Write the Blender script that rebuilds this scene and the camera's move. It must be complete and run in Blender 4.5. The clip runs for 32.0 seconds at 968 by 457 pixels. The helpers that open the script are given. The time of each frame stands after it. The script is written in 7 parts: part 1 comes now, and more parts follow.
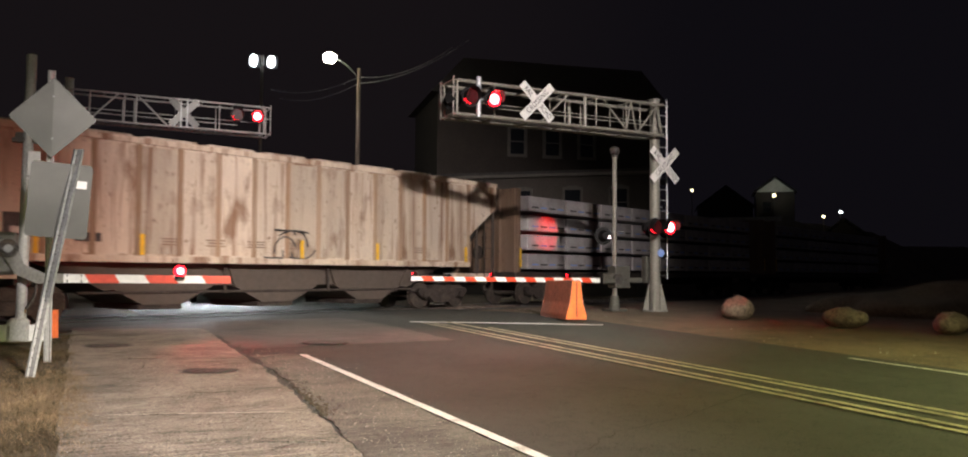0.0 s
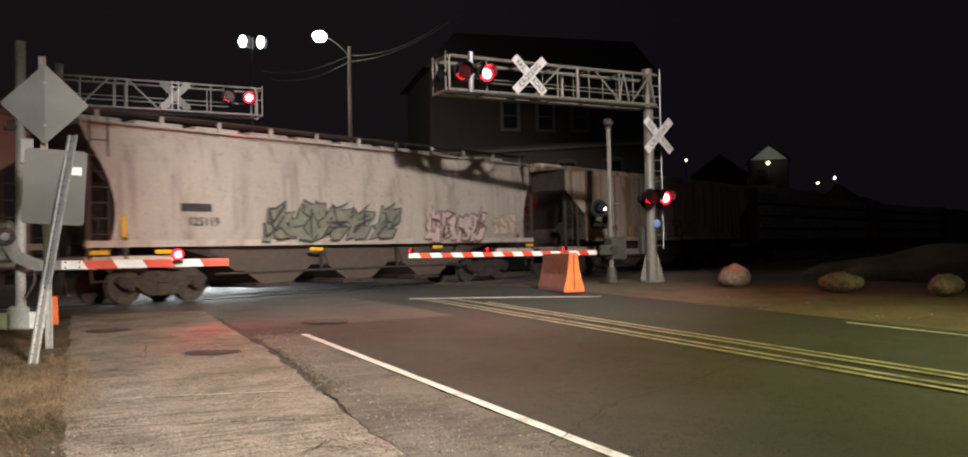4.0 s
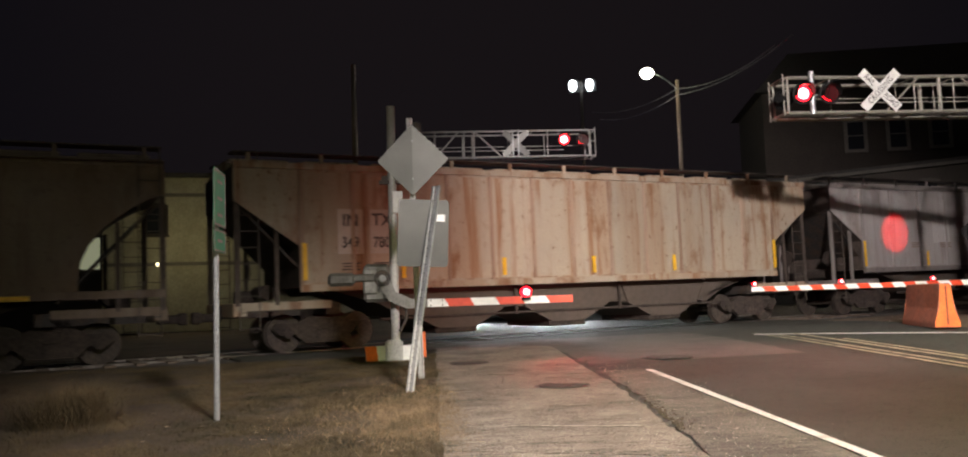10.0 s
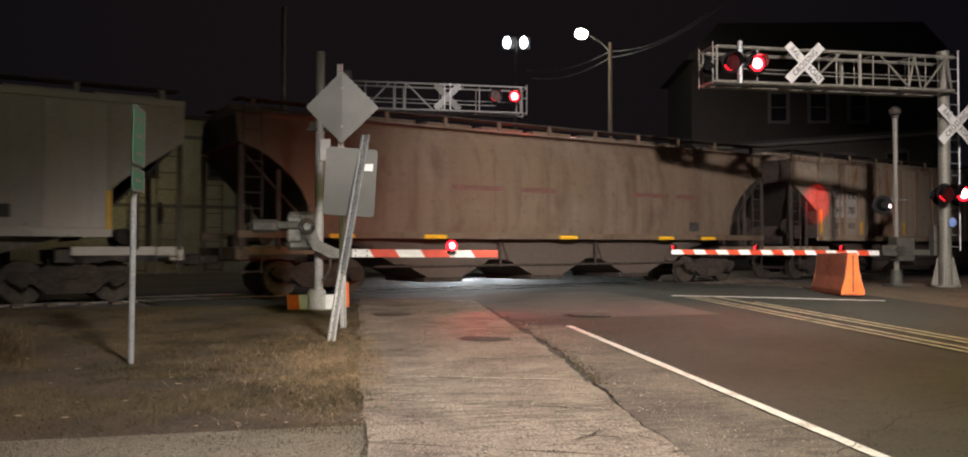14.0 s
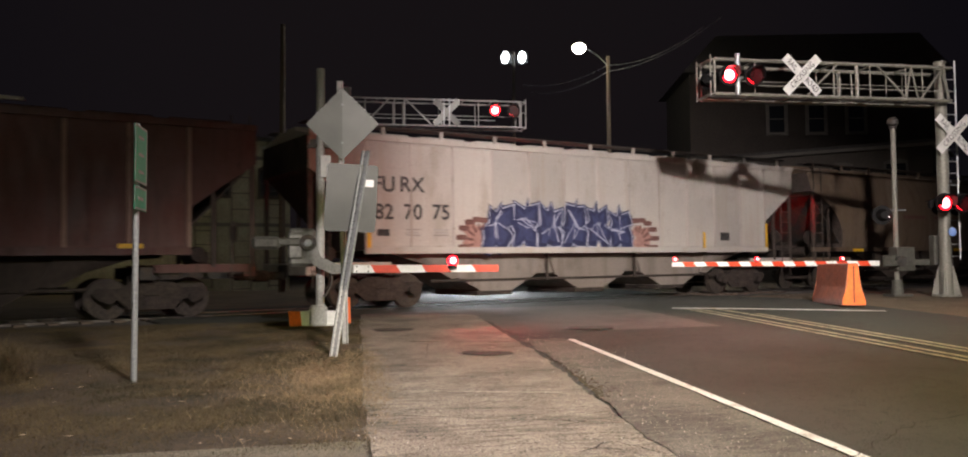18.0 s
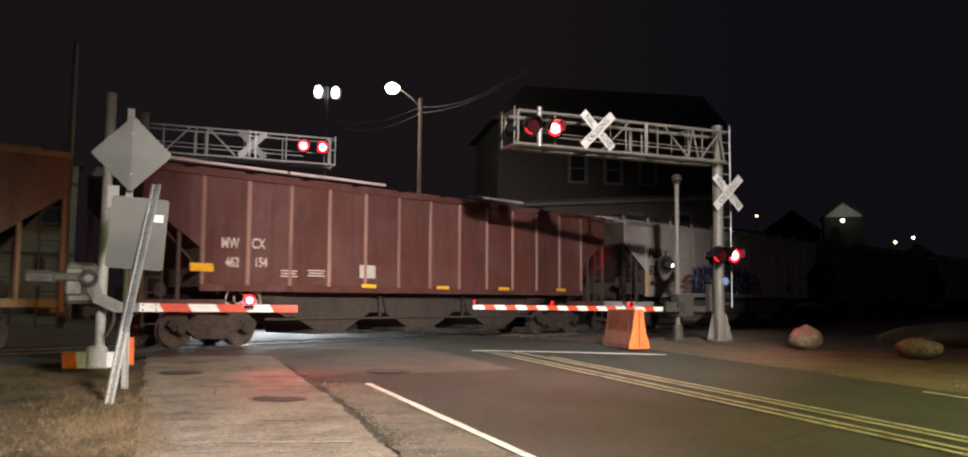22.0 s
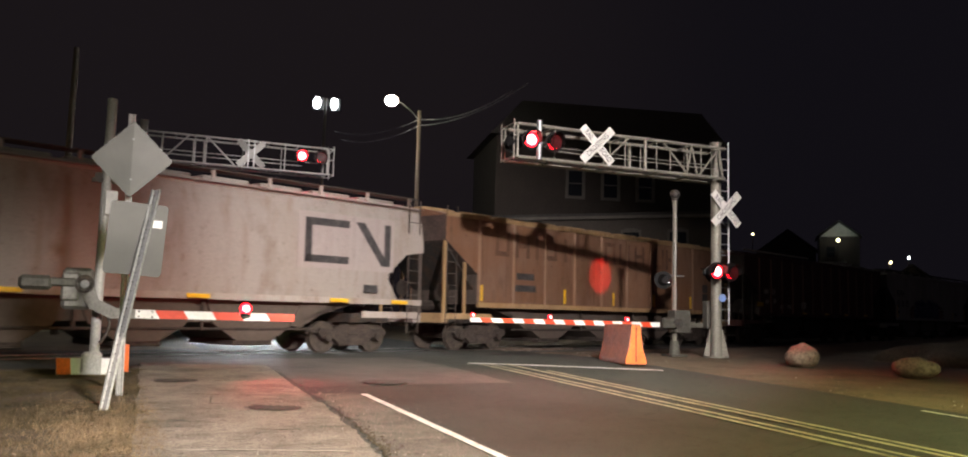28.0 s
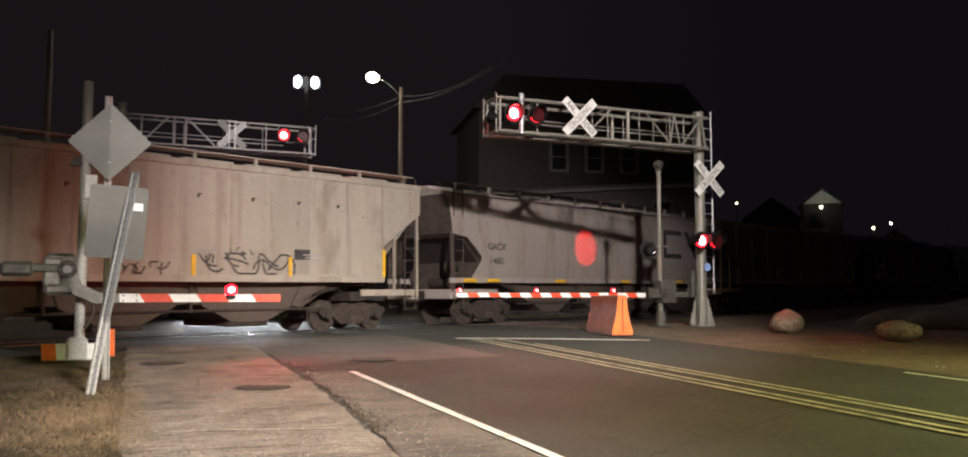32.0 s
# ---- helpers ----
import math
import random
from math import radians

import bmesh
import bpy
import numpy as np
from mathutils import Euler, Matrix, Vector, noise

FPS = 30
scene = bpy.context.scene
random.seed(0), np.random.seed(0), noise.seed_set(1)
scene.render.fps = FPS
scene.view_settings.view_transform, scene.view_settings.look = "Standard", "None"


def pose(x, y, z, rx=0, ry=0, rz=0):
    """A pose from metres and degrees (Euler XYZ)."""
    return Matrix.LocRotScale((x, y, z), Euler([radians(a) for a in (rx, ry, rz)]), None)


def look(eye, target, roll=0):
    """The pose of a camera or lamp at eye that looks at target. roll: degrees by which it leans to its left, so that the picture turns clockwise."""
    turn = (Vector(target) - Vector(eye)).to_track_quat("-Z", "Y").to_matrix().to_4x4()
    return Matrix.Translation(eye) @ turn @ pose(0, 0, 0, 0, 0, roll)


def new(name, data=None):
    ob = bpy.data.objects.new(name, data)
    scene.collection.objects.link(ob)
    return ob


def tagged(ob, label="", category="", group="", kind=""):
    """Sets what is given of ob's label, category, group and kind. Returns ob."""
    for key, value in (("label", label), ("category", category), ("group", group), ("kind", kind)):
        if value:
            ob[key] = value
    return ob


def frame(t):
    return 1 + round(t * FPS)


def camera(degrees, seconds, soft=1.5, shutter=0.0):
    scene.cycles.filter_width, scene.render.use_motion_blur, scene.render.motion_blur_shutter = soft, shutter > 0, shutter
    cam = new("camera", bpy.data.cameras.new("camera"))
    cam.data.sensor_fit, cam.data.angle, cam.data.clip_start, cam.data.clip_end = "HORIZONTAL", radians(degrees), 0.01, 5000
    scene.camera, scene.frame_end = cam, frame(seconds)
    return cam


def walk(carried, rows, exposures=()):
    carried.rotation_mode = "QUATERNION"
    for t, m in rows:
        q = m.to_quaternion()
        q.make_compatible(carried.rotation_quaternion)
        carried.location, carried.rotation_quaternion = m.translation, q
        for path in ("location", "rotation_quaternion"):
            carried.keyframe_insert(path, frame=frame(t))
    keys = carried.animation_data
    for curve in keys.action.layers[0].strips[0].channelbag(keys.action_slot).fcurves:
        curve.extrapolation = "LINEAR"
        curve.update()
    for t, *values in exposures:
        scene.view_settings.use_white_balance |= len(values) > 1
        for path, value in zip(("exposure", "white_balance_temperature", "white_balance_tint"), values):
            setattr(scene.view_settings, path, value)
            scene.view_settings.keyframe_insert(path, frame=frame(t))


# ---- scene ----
PATH = (
    (0.0, 0.086, 0.088, 1.608, 1.47, 3.54, -0.51),
    (0.5, 0.096, 0.035, 1.600, 0.95, 3.41, 1.87),
    (1.0, 0.099, 0.048, 1.597, 0.52, 3.04, 1.02),
    (1.5, 0.082, 0.035, 1.584, 0.12, 2.44, 1.28),
    (2.0, 0.077, 0.050, 1.591, 0.01, 1.93, 1.25),
    (2.5, 0.069, 0.062, 1.593, 0.05, 1.54, 1.23),
    (4.5, 0.064, 0.056, 1.603, 1.87, 2.25, 0.98),
    (5.0, 0.072, 0.052, 1.606, 2.48, 2.63, 0.89),
    (5.5, 0.060, 0.057, 1.605, 2.80, 2.77, 0.92),
    (6.0, 0.055, 0.059, 1.600, 3.05, 2.89, 0.79),
    (6.5, 0.058, 0.066, 1.602, 3.29, 3.01, 0.75),
    (7.0, 0.057, 0.061, 1.602, 3.59, 3.14, 0.71),
    (7.5, 0.051, 0.067, 1.597, 4.02, 3.18, 0.66),
    (8.0, 0.035, 0.067, 1.591, 4.34, 3.08, 0.54),
    (8.5, 0.006, 0.060, 1.577, 7.74, 3.03, 0.15),
    (9.0, -0.032, 0.043, 1.570, 15.77, 2.86, 0.22),
    (9.5, -0.067, 0.050, 1.589, 21.21, 3.29, -2.20),
    (10.0, -0.065, -0.029, 1.601, 23.11, 4.83, 1.89),
    (10.5, -0.061, -0.047, 1.603, 19.45, 1.93, 0.11),
    (11.0, -0.046, -0.041, 1.562, 18.62, -0.18, -0.03),
    (11.5, -0.047, -0.046, 1.569, 18.48, -0.17, 0.65),
    (12.0, -0.048, -0.031, 1.561, 18.47, -0.04, 0.84),
    (12.5, -0.060, -0.024, 1.567, 18.72, 0.56, 0.53),
    (13.0, -0.074, -0.035, 1.569, 18.77, 1.27, 0.23),
    (13.5, -0.075, -0.021, 1.575, 18.34, 1.77, -0.23),
    (15.5, -0.071, -0.020, 1.557, 17.54, 1.80, 0.17),
    (16.0, -0.066, -0.046, 1.571, 17.70, 1.91, 0.45),
    (16.5, -0.062, -0.042, 1.573, 17.82, 2.04, 0.47),
    (17.0, -0.079, -0.043, 1.575, 17.92, 2.33, 0.41),
    (17.5, -0.065, -0.064, 1.575, 18.18, 2.56, 0.42),
    (18.0, -0.073, -0.059, 1.569, 18.15, 2.75, 0.37),
    (18.5, -0.066, -0.049, 1.570, 17.96, 3.00, 0.44),
    (19.0, -0.068, -0.043, 1.571, 16.95, 3.00, 0.22),
    (19.5, -0.075, -0.037, 1.578, 15.96, 3.04, -0.04),
    (20.0, -0.074, -0.030, 1.578, 15.33, 2.98, -0.11),
    (20.5, -0.062, -0.032, 1.575, 14.79, 3.07, -0.17),
    (21.0, -0.066, -0.031, 1.577, 14.19, 2.88, 0.03),
    (21.5, 0.013, -0.009, 1.657, 9.59, 3.46, 2.87),
    (22.0, 0.067, -0.031, 1.666, 5.49, 5.24, -0.62),
    (22.5, 0.054, -0.065, 1.648, 5.16, 5.48, -1.42),
    (23.0, 0.047, -0.059, 1.650, 4.84, 5.82, -1.40),
    (23.5, 0.034, -0.025, 1.646, 4.80, 5.99, -1.37),
    (24.0, 0.017, 0.004, 1.642, 4.73, 6.02, -1.22),
    (24.5, 0.029, -0.006, 1.637, 4.48, 6.14, -0.89),
    (25.0, 0.036, -0.008, 1.636, 4.35, 6.27, -0.85),
    (25.5, 0.029, -0.014, 1.640, 4.30, 6.32, -0.89),
    (27.5, 0.011, -0.002, 1.625, 4.89, 6.24, -1.13),
    (28.0, 0.008, -0.008, 1.627, 5.12, 6.19, -1.53),
    (28.5, 0.003, -0.001, 1.629, 5.49, 6.13, -1.94),
    (29.0, 0.005, 0.002, 1.624, 5.79, 6.05, -1.94),
    (29.5, 0.001, -0.002, 1.620, 5.87, 5.94, -1.94),
    (30.0, 0.009, -0.003, 1.623, 5.90, 5.68, -1.92),
    (30.5, 0.009, -0.003, 1.619, 5.83, 5.55, -1.57),
    (31.0, 0.011, 0.013, 1.608, 5.56, 5.08, -1.04),
    (31.5, 0.019, 0.016, 1.604, 5.18, 4.83, -0.40),
    (32.0, 0.029, 0.016, 1.609, 4.30, 4.59, 0.00),
)
cam = camera(58.76, 32.0, 1.9, 0.5)
walk(cam, [(t, pose(x, y, z, 90 + pitch, roll, yaw)) for t, x, y, z, yaw, pitch, roll in PATH],
     [(0.0, 0.0), (6.0, -0.05), (8.0, -0.05), (9.5, 0.0), (10.2, 0.02), (11.0, -0.22), (12.0, -0.28), (13.0, -0.18), (16.5, -0.1), (20.0, 0.0), (21.0, 0.05), (23.0, 0.3), (25.5, 0.35), (28.5, 0.35), (30.0, 0.2), (32.0, 0.15)])

# ---- the plan: the road runs along ROAD, the track along RAIL; the eye is 1.6 m over the walk ----
EYE = Vector((0, 0, 1.6))
RA = radians(28.0)
RN, RP = Vector((-math.sin(RA), math.cos(RA), 0)), Vector((math.cos(RA), math.sin(RA), 0))   # along, across (to the right)
TA = radians(38.56)
TU, TN = Vector((math.sin(TA), math.cos(TA), 0)), Vector((-math.cos(TA), math.sin(TA), 0))   # along the track, away over it
MID, GRADE, RAIL_Z = 20.76, 0.0095, 0.516


def rail_z(s):
    return RAIL_Z + GRADE * max(-220.0, min(140.0, s))


def step(a, b, v):
    v = max(0.0, min(1.0, (v - a) / (b - a)))
    return v * v * (3 - 2 * v)


def gz(x, y):
    """The height of the ground: it climbs to the track, and is level with it from there on."""
    s, q = x * TU.x + y * TU.y, x * TN.x + y * TN.y
    w = step(11.5, 19.3, q)
    hill = 7.0 * step(55, 92, y) * step(23.5, 33, q) * step(8, 20, x)      # the rise with the far houses
    return (1 - w) * 0.035 * max(-30.0, min(60.0, y)) + w * (rail_z(s) - 0.03) + hill


def road(p, r, z=0.0):
    """A place on the ground from its distance across and along the road."""
    v = RP * p + RN * r
    return Vector((v.x, v.y, gz(v.x, v.y) + z))


def sight(az, el, dist):
    """A place seen from the eye at an angle to the right, an angle up and a level distance."""
    a = radians(az)
    return EYE + Vector((math.sin(a) * dist, math.cos(a) * dist, math.tan(radians(el)) * dist))


def on_ground(v, z=0.0):
    return Vector((v.x, v.y, gz(v.x, v.y) + z))


# ---- world and lamps ----
world = bpy.data.worlds.new("night")
scene.world = world
world.use_nodes = True
# a clear night sky, with an added broad glow beyond the crossing, painted for the lamp haze
wn, wl = world.node_tree.nodes, world.node_tree.links.new
heading, toward, dome, tint = wn.new("ShaderNodeTexCoord"), wn.new("ShaderNodeVectorMath"), wn.new("ShaderNodeMapRange"), wn.new("ShaderNodeMix")
toward.operation, toward.inputs[1].default_value = "DOT_PRODUCT", (-0.36, 0.9, 0.25)
dome.interpolation_type = "SMOOTHERSTEP"
dome.inputs["From Min"].default_value, dome.inputs["From Max"].default_value = 0.8, 1.02
tint.data_type = "RGBA"
tint.inputs["A"].default_value, tint.inputs["B"].default_value = (0.0042, 0.0036, 0.0052, 1), (0.0078, 0.006, 0.007, 1)
wl(heading.outputs["Generated"], toward.inputs[0])
wl(toward.outputs["Value"], dome.inputs["Value"])
wl(dome.outputs["Result"], tint.inputs["Factor"])
wl(tint.outputs["Result"], wn["Background"].inputs[0])


def lamp(name, kind, at, power, colour, target=None, size=0.1, cone=90, blend=1.0):
    data = bpy.data.lights.new(name, kind)
    data.energy, data.color = power, colour
    if kind == "AREA":
        data.shape, data.size = "DISK", size
    else:
        data.shadow_soft_size = size
    if kind == "SPOT":
        data.spot_size, data.spot_blend = radians(cone), blend
    ob = new(name, data)
    ob.matrix_world = look(at, target) if target else Matrix.Translation(at)
    return ob


WARM, LIME, COOL, RED = (1.0, 0.885, 0.865), (0.95, 1.0, 0.38), (0.93, 0.97, 1.0), (1.0, 0.03, 0.05)
NEAR_HEAD = Vector((5.2, -1.4, 9.75))       # the street lamp over the road beside the camera
FAR_HEAD = sight(-11.77, 14.51, 47)
lamp("near_street_light", "SPOT", NEAR_HEAD - Vector((0, 0, 0.12)), 55000, WARM, (-3.4, 28.5, 2.5), 0.32, 42, 0.75)
lamp("near_street_light", "SPOT", NEAR_HEAD - Vector((0, 0, 0.14)), 22500, WARM, (-4.4, 9.4, 0), 0.8, 43, 1.0)
lamp("near_street_light", "SPOT", NEAR_HEAD - Vector((0, 0, 0.16)), 700, WARM, (1.0, 14.0, 0), 0.3, 150, 1.0)
lamp("near_street_light", "SPOT", NEAR_HEAD - Vector((0, 0, 0.18)), 17000, WARM, (-1.6, 18.0, 0.3), 0.3, 30, 1.0)
BACK_HEAD = Vector((-2.0, -21.0, 9.6))      # an added, unseen lamp behind the camera, for weak fill
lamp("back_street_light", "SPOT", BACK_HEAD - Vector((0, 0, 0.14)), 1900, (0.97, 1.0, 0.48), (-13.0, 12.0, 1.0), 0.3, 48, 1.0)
SIDE_HEAD = Vector((13.0, 4.0, 9.2))       # a yellower lamp over the far side of the road
lamp("side_street_light", "SPOT", SIDE_HEAD - Vector((0, 0, 0.16)), 15000, LIME, (6.2, 9.6, 0), 0.3, 76, 1.0)
lamp("far_street_light", "SPOT", FAR_HEAD - Vector((0, 0, 0.25)), 9000, COOL, (FAR_HEAD.x - 2, FAR_HEAD.y - 10, 0), 0.2, 150, 0.5)

# ---- materials ----
def mat(name, colour, rough=0.6, metal=0.0, other=None, fine=40.0, coarse=2.0, amount=0.35, bump=0.15, streak=1.0, spread=(0.42, 0.7), piece=0.0, island=0.0, pits=0.0, scour=0.0):
    """A painted, mineral or metal surface: fine grain in brightness, patches of a second colour, relief. streak below 1 draws the patches out upwards."""
    m = bpy.data.materials.new(name)
    m.use_nodes = True
    nt = m.node_tree
    nodes, link = nt.nodes, nt.links.new
    bsdf = nodes["Principled BSDF"]
    co = nodes.new("ShaderNodeTexCoord")
    scale = nodes.new("ShaderNodeMapping")
    scale.inputs["Scale"].default_value = (1, 1, streak)
    link(co.outputs["Object"], scale.inputs["Vector"])
    n1, n2 = nodes.new("ShaderNodeTexNoise"), nodes.new("ShaderNodeTexNoise")
    n1.inputs["Scale"].default_value, n1.inputs["Detail"].default_value = fine, 6
    n2.inputs["Scale"].default_value, n2.inputs["Detail"].default_value, n2.inputs["Roughness"].default_value = coarse, 8, 0.65
    link(co.outputs["Object"], n1.inputs["Vector"])
    link(scale.outputs["Vector"], n2.inputs["Vector"])
    ramp = nodes.new("ShaderNodeMapRange")
    ramp.inputs["From Min"].default_value, ramp.inputs["From Max"].default_value = spread
    link(n2.outputs["Fac"], ramp.inputs["Value"])
    other = other or tuple(c * 0.6 for c in colour)
    mix = nodes.new("ShaderNodeMix")
    mix.data_type = "RGBA"
    mix.inputs["A"].default_value, mix.inputs["B"].default_value = (*colour, 1), (*other, 1)
    link(ramp.outputs["Result"], mix.inputs["Factor"])
    grain = nodes.new("ShaderNodeMapRange")
    grain.inputs["From Min"].default_value, grain.inputs["From Max"].default_value = 0.3, 0.7
    grain.inputs["To Min"].default_value, grain.inputs["To Max"].default_value = 1 - amount, 1 + amount
    link(n1.outputs["Fac"], grain.inputs["Value"])
    mul = nodes.new("ShaderNodeMix")
    mul.data_type, mul.blend_type = "RGBA", "MULTIPLY"
    mul.inputs["Factor"].default_value = 1
    link(mix.outputs["Result"], mul.inputs["A"])
    link(grain.outputs["Result"], mul.inputs["B"])
    last = mul.outputs["Result"]
    if piece:
        info = nodes.new("ShaderNodeObjectInfo")
        tone = nodes.new("ShaderNodeMapRange")
        tone.inputs["To Min"].default_value, tone.inputs["To Max"].default_value = 1 - piece, 1 + piece
        link(info.outputs["Random"], tone.inputs["Value"])
        mul2 = nodes.new("ShaderNodeMix")
        mul2.data_type, mul2.blend_type = "RGBA", "MULTIPLY"
        mul2.inputs["Factor"].default_value = 1
        link(last, mul2.inputs["A"])
        link(tone.outputs["Result"], mul2.inputs["B"])
        last = mul2.outputs["Result"]
    if island:
        geo = nodes.new("ShaderNodeNewGeometry")
        tone = nodes.new("ShaderNodeMapRange")
        tone.inputs["To Min"].default_value, tone.inputs["To Max"].default_value = 1 - island, 1 + island
        link(geo.outputs["Random Per Island"], tone.inputs["Value"])
        mul3 = nodes.new("ShaderNodeMix")
        mul3.data_type, mul3.blend_type = "RGBA", "MULTIPLY"
        mul3.inputs["Factor"].default_value = 1
        link(last, mul3.inputs["A"])
        link(tone.outputs["Result"], mul3.inputs["B"])
        last = mul3.outputs["Result"]
    hole = None
    if pits:     # worn-out holes between the grains, denser in patches
        cell = nodes.new("ShaderNodeTexVoronoi")
        cell.inputs["Scale"].default_value = pits
        warp = nodes.new("ShaderNodeTexNoise")
        warp.inputs["Scale"].default_value, warp.inputs["Detail"].default_value = pits * 0.16, 5
        link(co.outputs["Object"], cell.inputs["Vector"])
        link(co.outputs["Object"], warp.inputs["Vector"])
        dense = nodes.new("ShaderNodeMapRange")
        dense.inputs["From Min"].default_value, dense.inputs["From Max"].default_value = 0.35, 0.7
        dense.inputs["To Min"].default_value, dense.inputs["To Max"].default_value = 0.12, 0.42
        link(warp.outputs["Fac"], dense.inputs["Value"])
        less = nodes.new("ShaderNodeMath")
        less.operation = "SUBTRACT"
        link(cell.outputs["Distance"], less.inputs[0])
        link(dense.outputs["Result"], less.inputs[1])
        hole = nodes.new("ShaderNodeMapRange")
        hole.inputs["From Min"].default_value, hole.inputs["From Max"].default_value = -0.12, 0.1
        hole.inputs["To Min"].default_value, hole.inputs["To Max"].default_value = 0.34, 1.0
        link(less.outputs["Value"], hole.inputs["Value"])
        mul4 = nodes.new("ShaderNodeMix")
        mul4.data_type, mul4.blend_type = "RGBA", "MULTIPLY"
        mul4.inputs["Factor"].default_value = 1
        link(last, mul4.inputs["A"])
        link(hole.outputs["Result"], mul4.inputs["B"])
        last = mul4.outputs["Result"]
    relief = hole.outputs["Result"] if hole else n1.outputs["Fac"]
    if scour:     # shallow spalls with broken edges that run across the walk, in patches
        turn, squeeze, ridge, patch, sum_, cut = (nodes.new("ShaderNode" + kind) for kind in ("Mapping", "Mapping", "TexNoise", "TexNoise", "Math", "MapRange"))
        turn.inputs["Rotation"].default_value = (0, 0, -RA)
        squeeze.inputs["Scale"].default_value = (2.2, 13.0, 1.0)
        ridge.inputs["Scale"].default_value, ridge.inputs["Detail"].default_value, ridge.inputs["Roughness"].default_value = 1.0, 7, 0.62
        patch.inputs["Scale"].default_value, patch.inputs["Detail"].default_value = 0.9, 2
        sum_.operation, sum_.inputs[1].default_value = "MULTIPLY_ADD", 0.5
        cut.inputs["From Min"].default_value, cut.inputs["From Max"].default_value = 0.8, 0.84
        cut.inputs["To Min"].default_value, cut.inputs["To Max"].default_value = 1.0, 1.0 - scour
        link(co.outputs["Object"], turn.inputs["Vector"]), link(turn.outputs["Vector"], squeeze.inputs["Vector"])
        link(squeeze.outputs["Vector"], ridge.inputs["Vector"]), link(co.outputs["Object"], patch.inputs["Vector"])
        link(patch.outputs["Fac"], sum_.inputs[0]), link(ridge.outputs["Fac"], sum_.inputs[2]), link(sum_.outputs["Value"], cut.inputs["Value"])
        mul5, deep = nodes.new("ShaderNodeMix"), nodes.new("ShaderNodeMath")
        mul5.data_type, mul5.blend_type = "RGBA", "MULTIPLY"
        mul5.inputs["Factor"].default_value = 1
        link(last, mul5.inputs["A"]), link(cut.outputs["Result"], mul5.inputs["B"])
        last = mul5.outputs["Result"]
        deep.operation = "ADD"
        link(relief, deep.inputs[0]), link(cut.outputs["Result"], deep.inputs[1])
        relief = deep.outputs["Value"]
    link(last, bsdf.inputs["Base Color"])
    bsdf.inputs["Roughness"].default_value, bsdf.inputs["Metallic"].default_value = rough, metal
    if bump:
        b = nodes.new("ShaderNodeBump")
        b.inputs["Strength"].default_value, b.inputs["Distance"].default_value = bump, 0.02
        link(relief, b.inputs["Height"])
        link(b.outputs["Normal"], bsdf.inputs["Normal"])
    return m


def glow(name, colour, strength):
    m = bpy.data.materials.new(name)
    m.use_nodes = True
    bsdf = m.node_tree.nodes["Principled BSDF"]
    bsdf.inputs["Base Color"].default_value = (*colour, 1)
    bsdf.inputs["Emission Color"].default_value = (*colour, 1)
    bsdf.inputs["Emission Strength"].default_value = strength
    return m


def glass(name, colour, rough=0.05):
    m = bpy.data.materials.new(name)
    m.use_nodes = True
    bsdf = m.node_tree.nodes["Principled BSDF"]
    bsdf.inputs["Base Color"].default_value = (*colour, 1)
    bsdf.inputs["Roughness"].default_value = rough
    bsdf.inputs["Coat Weight"].default_value = 0.6
    return m


ASPHALT = mat("asphalt", (0.05, 0.052, 0.041), 0.82, 0, (0.033, 0.035, 0.027), 120, 0.5, 0.45, 0.4, pits=38)
ASPHALT_OLD = mat("worn_asphalt", (0.165, 0.148, 0.12), 0.88, 0, (0.095, 0.085, 0.07), 80, 0.9, 0.7, 0.7, pits=36, scour=0.25)
CONCRETE = mat("walk_concrete", (0.275, 0.24, 0.19), 0.9, 0, (0.15, 0.127, 0.1), 70, 1.3, 0.7, 0.8, piece=0.06, pits=27, scour=0.34)
DIRT = mat("dirt", (0.17, 0.125, 0.08), 0.95, 0, (0.085, 0.065, 0.042), 30, 0.8, 0.5, 0.8)
BALLAST = mat("ballast_stone", (0.11, 0.1, 0.09), 0.9, 0, (0.05, 0.045, 0.04), 25, 3, 0.6, 0.8)
PAINT_WHITE = mat("road_paint_white", (0.7, 0.69, 0.65), 0.7, 0, (0.26, 0.24, 0.21), 45, 4, 0.35, 0.3, spread=(0.5, 0.72))
PAINT_YELLOW = mat("road_paint_yellow", (0.42, 0.375, 0.25), 0.7, 0, (0.11, 0.1, 0.065), 45, 4, 0.35, 0.3, spread=(0.46, 0.7))
GRASS = mat("dry_grass", (0.155, 0.115, 0.055), 0.9, 0, (0.055, 0.046, 0.022), 30, 0.9, 0.3, 0, island=0.4, spread=(0.38, 0.62))
GALV = mat("galvanized_steel", (0.34, 0.35, 0.35), 0.5, 0.6, (0.25, 0.26, 0.26), 30, 4, 0.2, 0.05)
POSTSTEEL = mat("painted_mast_steel", (0.22, 0.213, 0.178), 0.55, 0.3, (0.17, 0.165, 0.135), 20, 2, 0.2, 0.05)
DARKSTEEL = mat("dark_steel", (0.05, 0.047, 0.045), 0.6, 0.4, (0.09, 0.06, 0.04), 20, 3, 0.4, 0.1)
BLACK = mat("black_paint", (0.018, 0.018, 0.018), 0.6, 0, None, 30, 2, 0.3, 0.05)
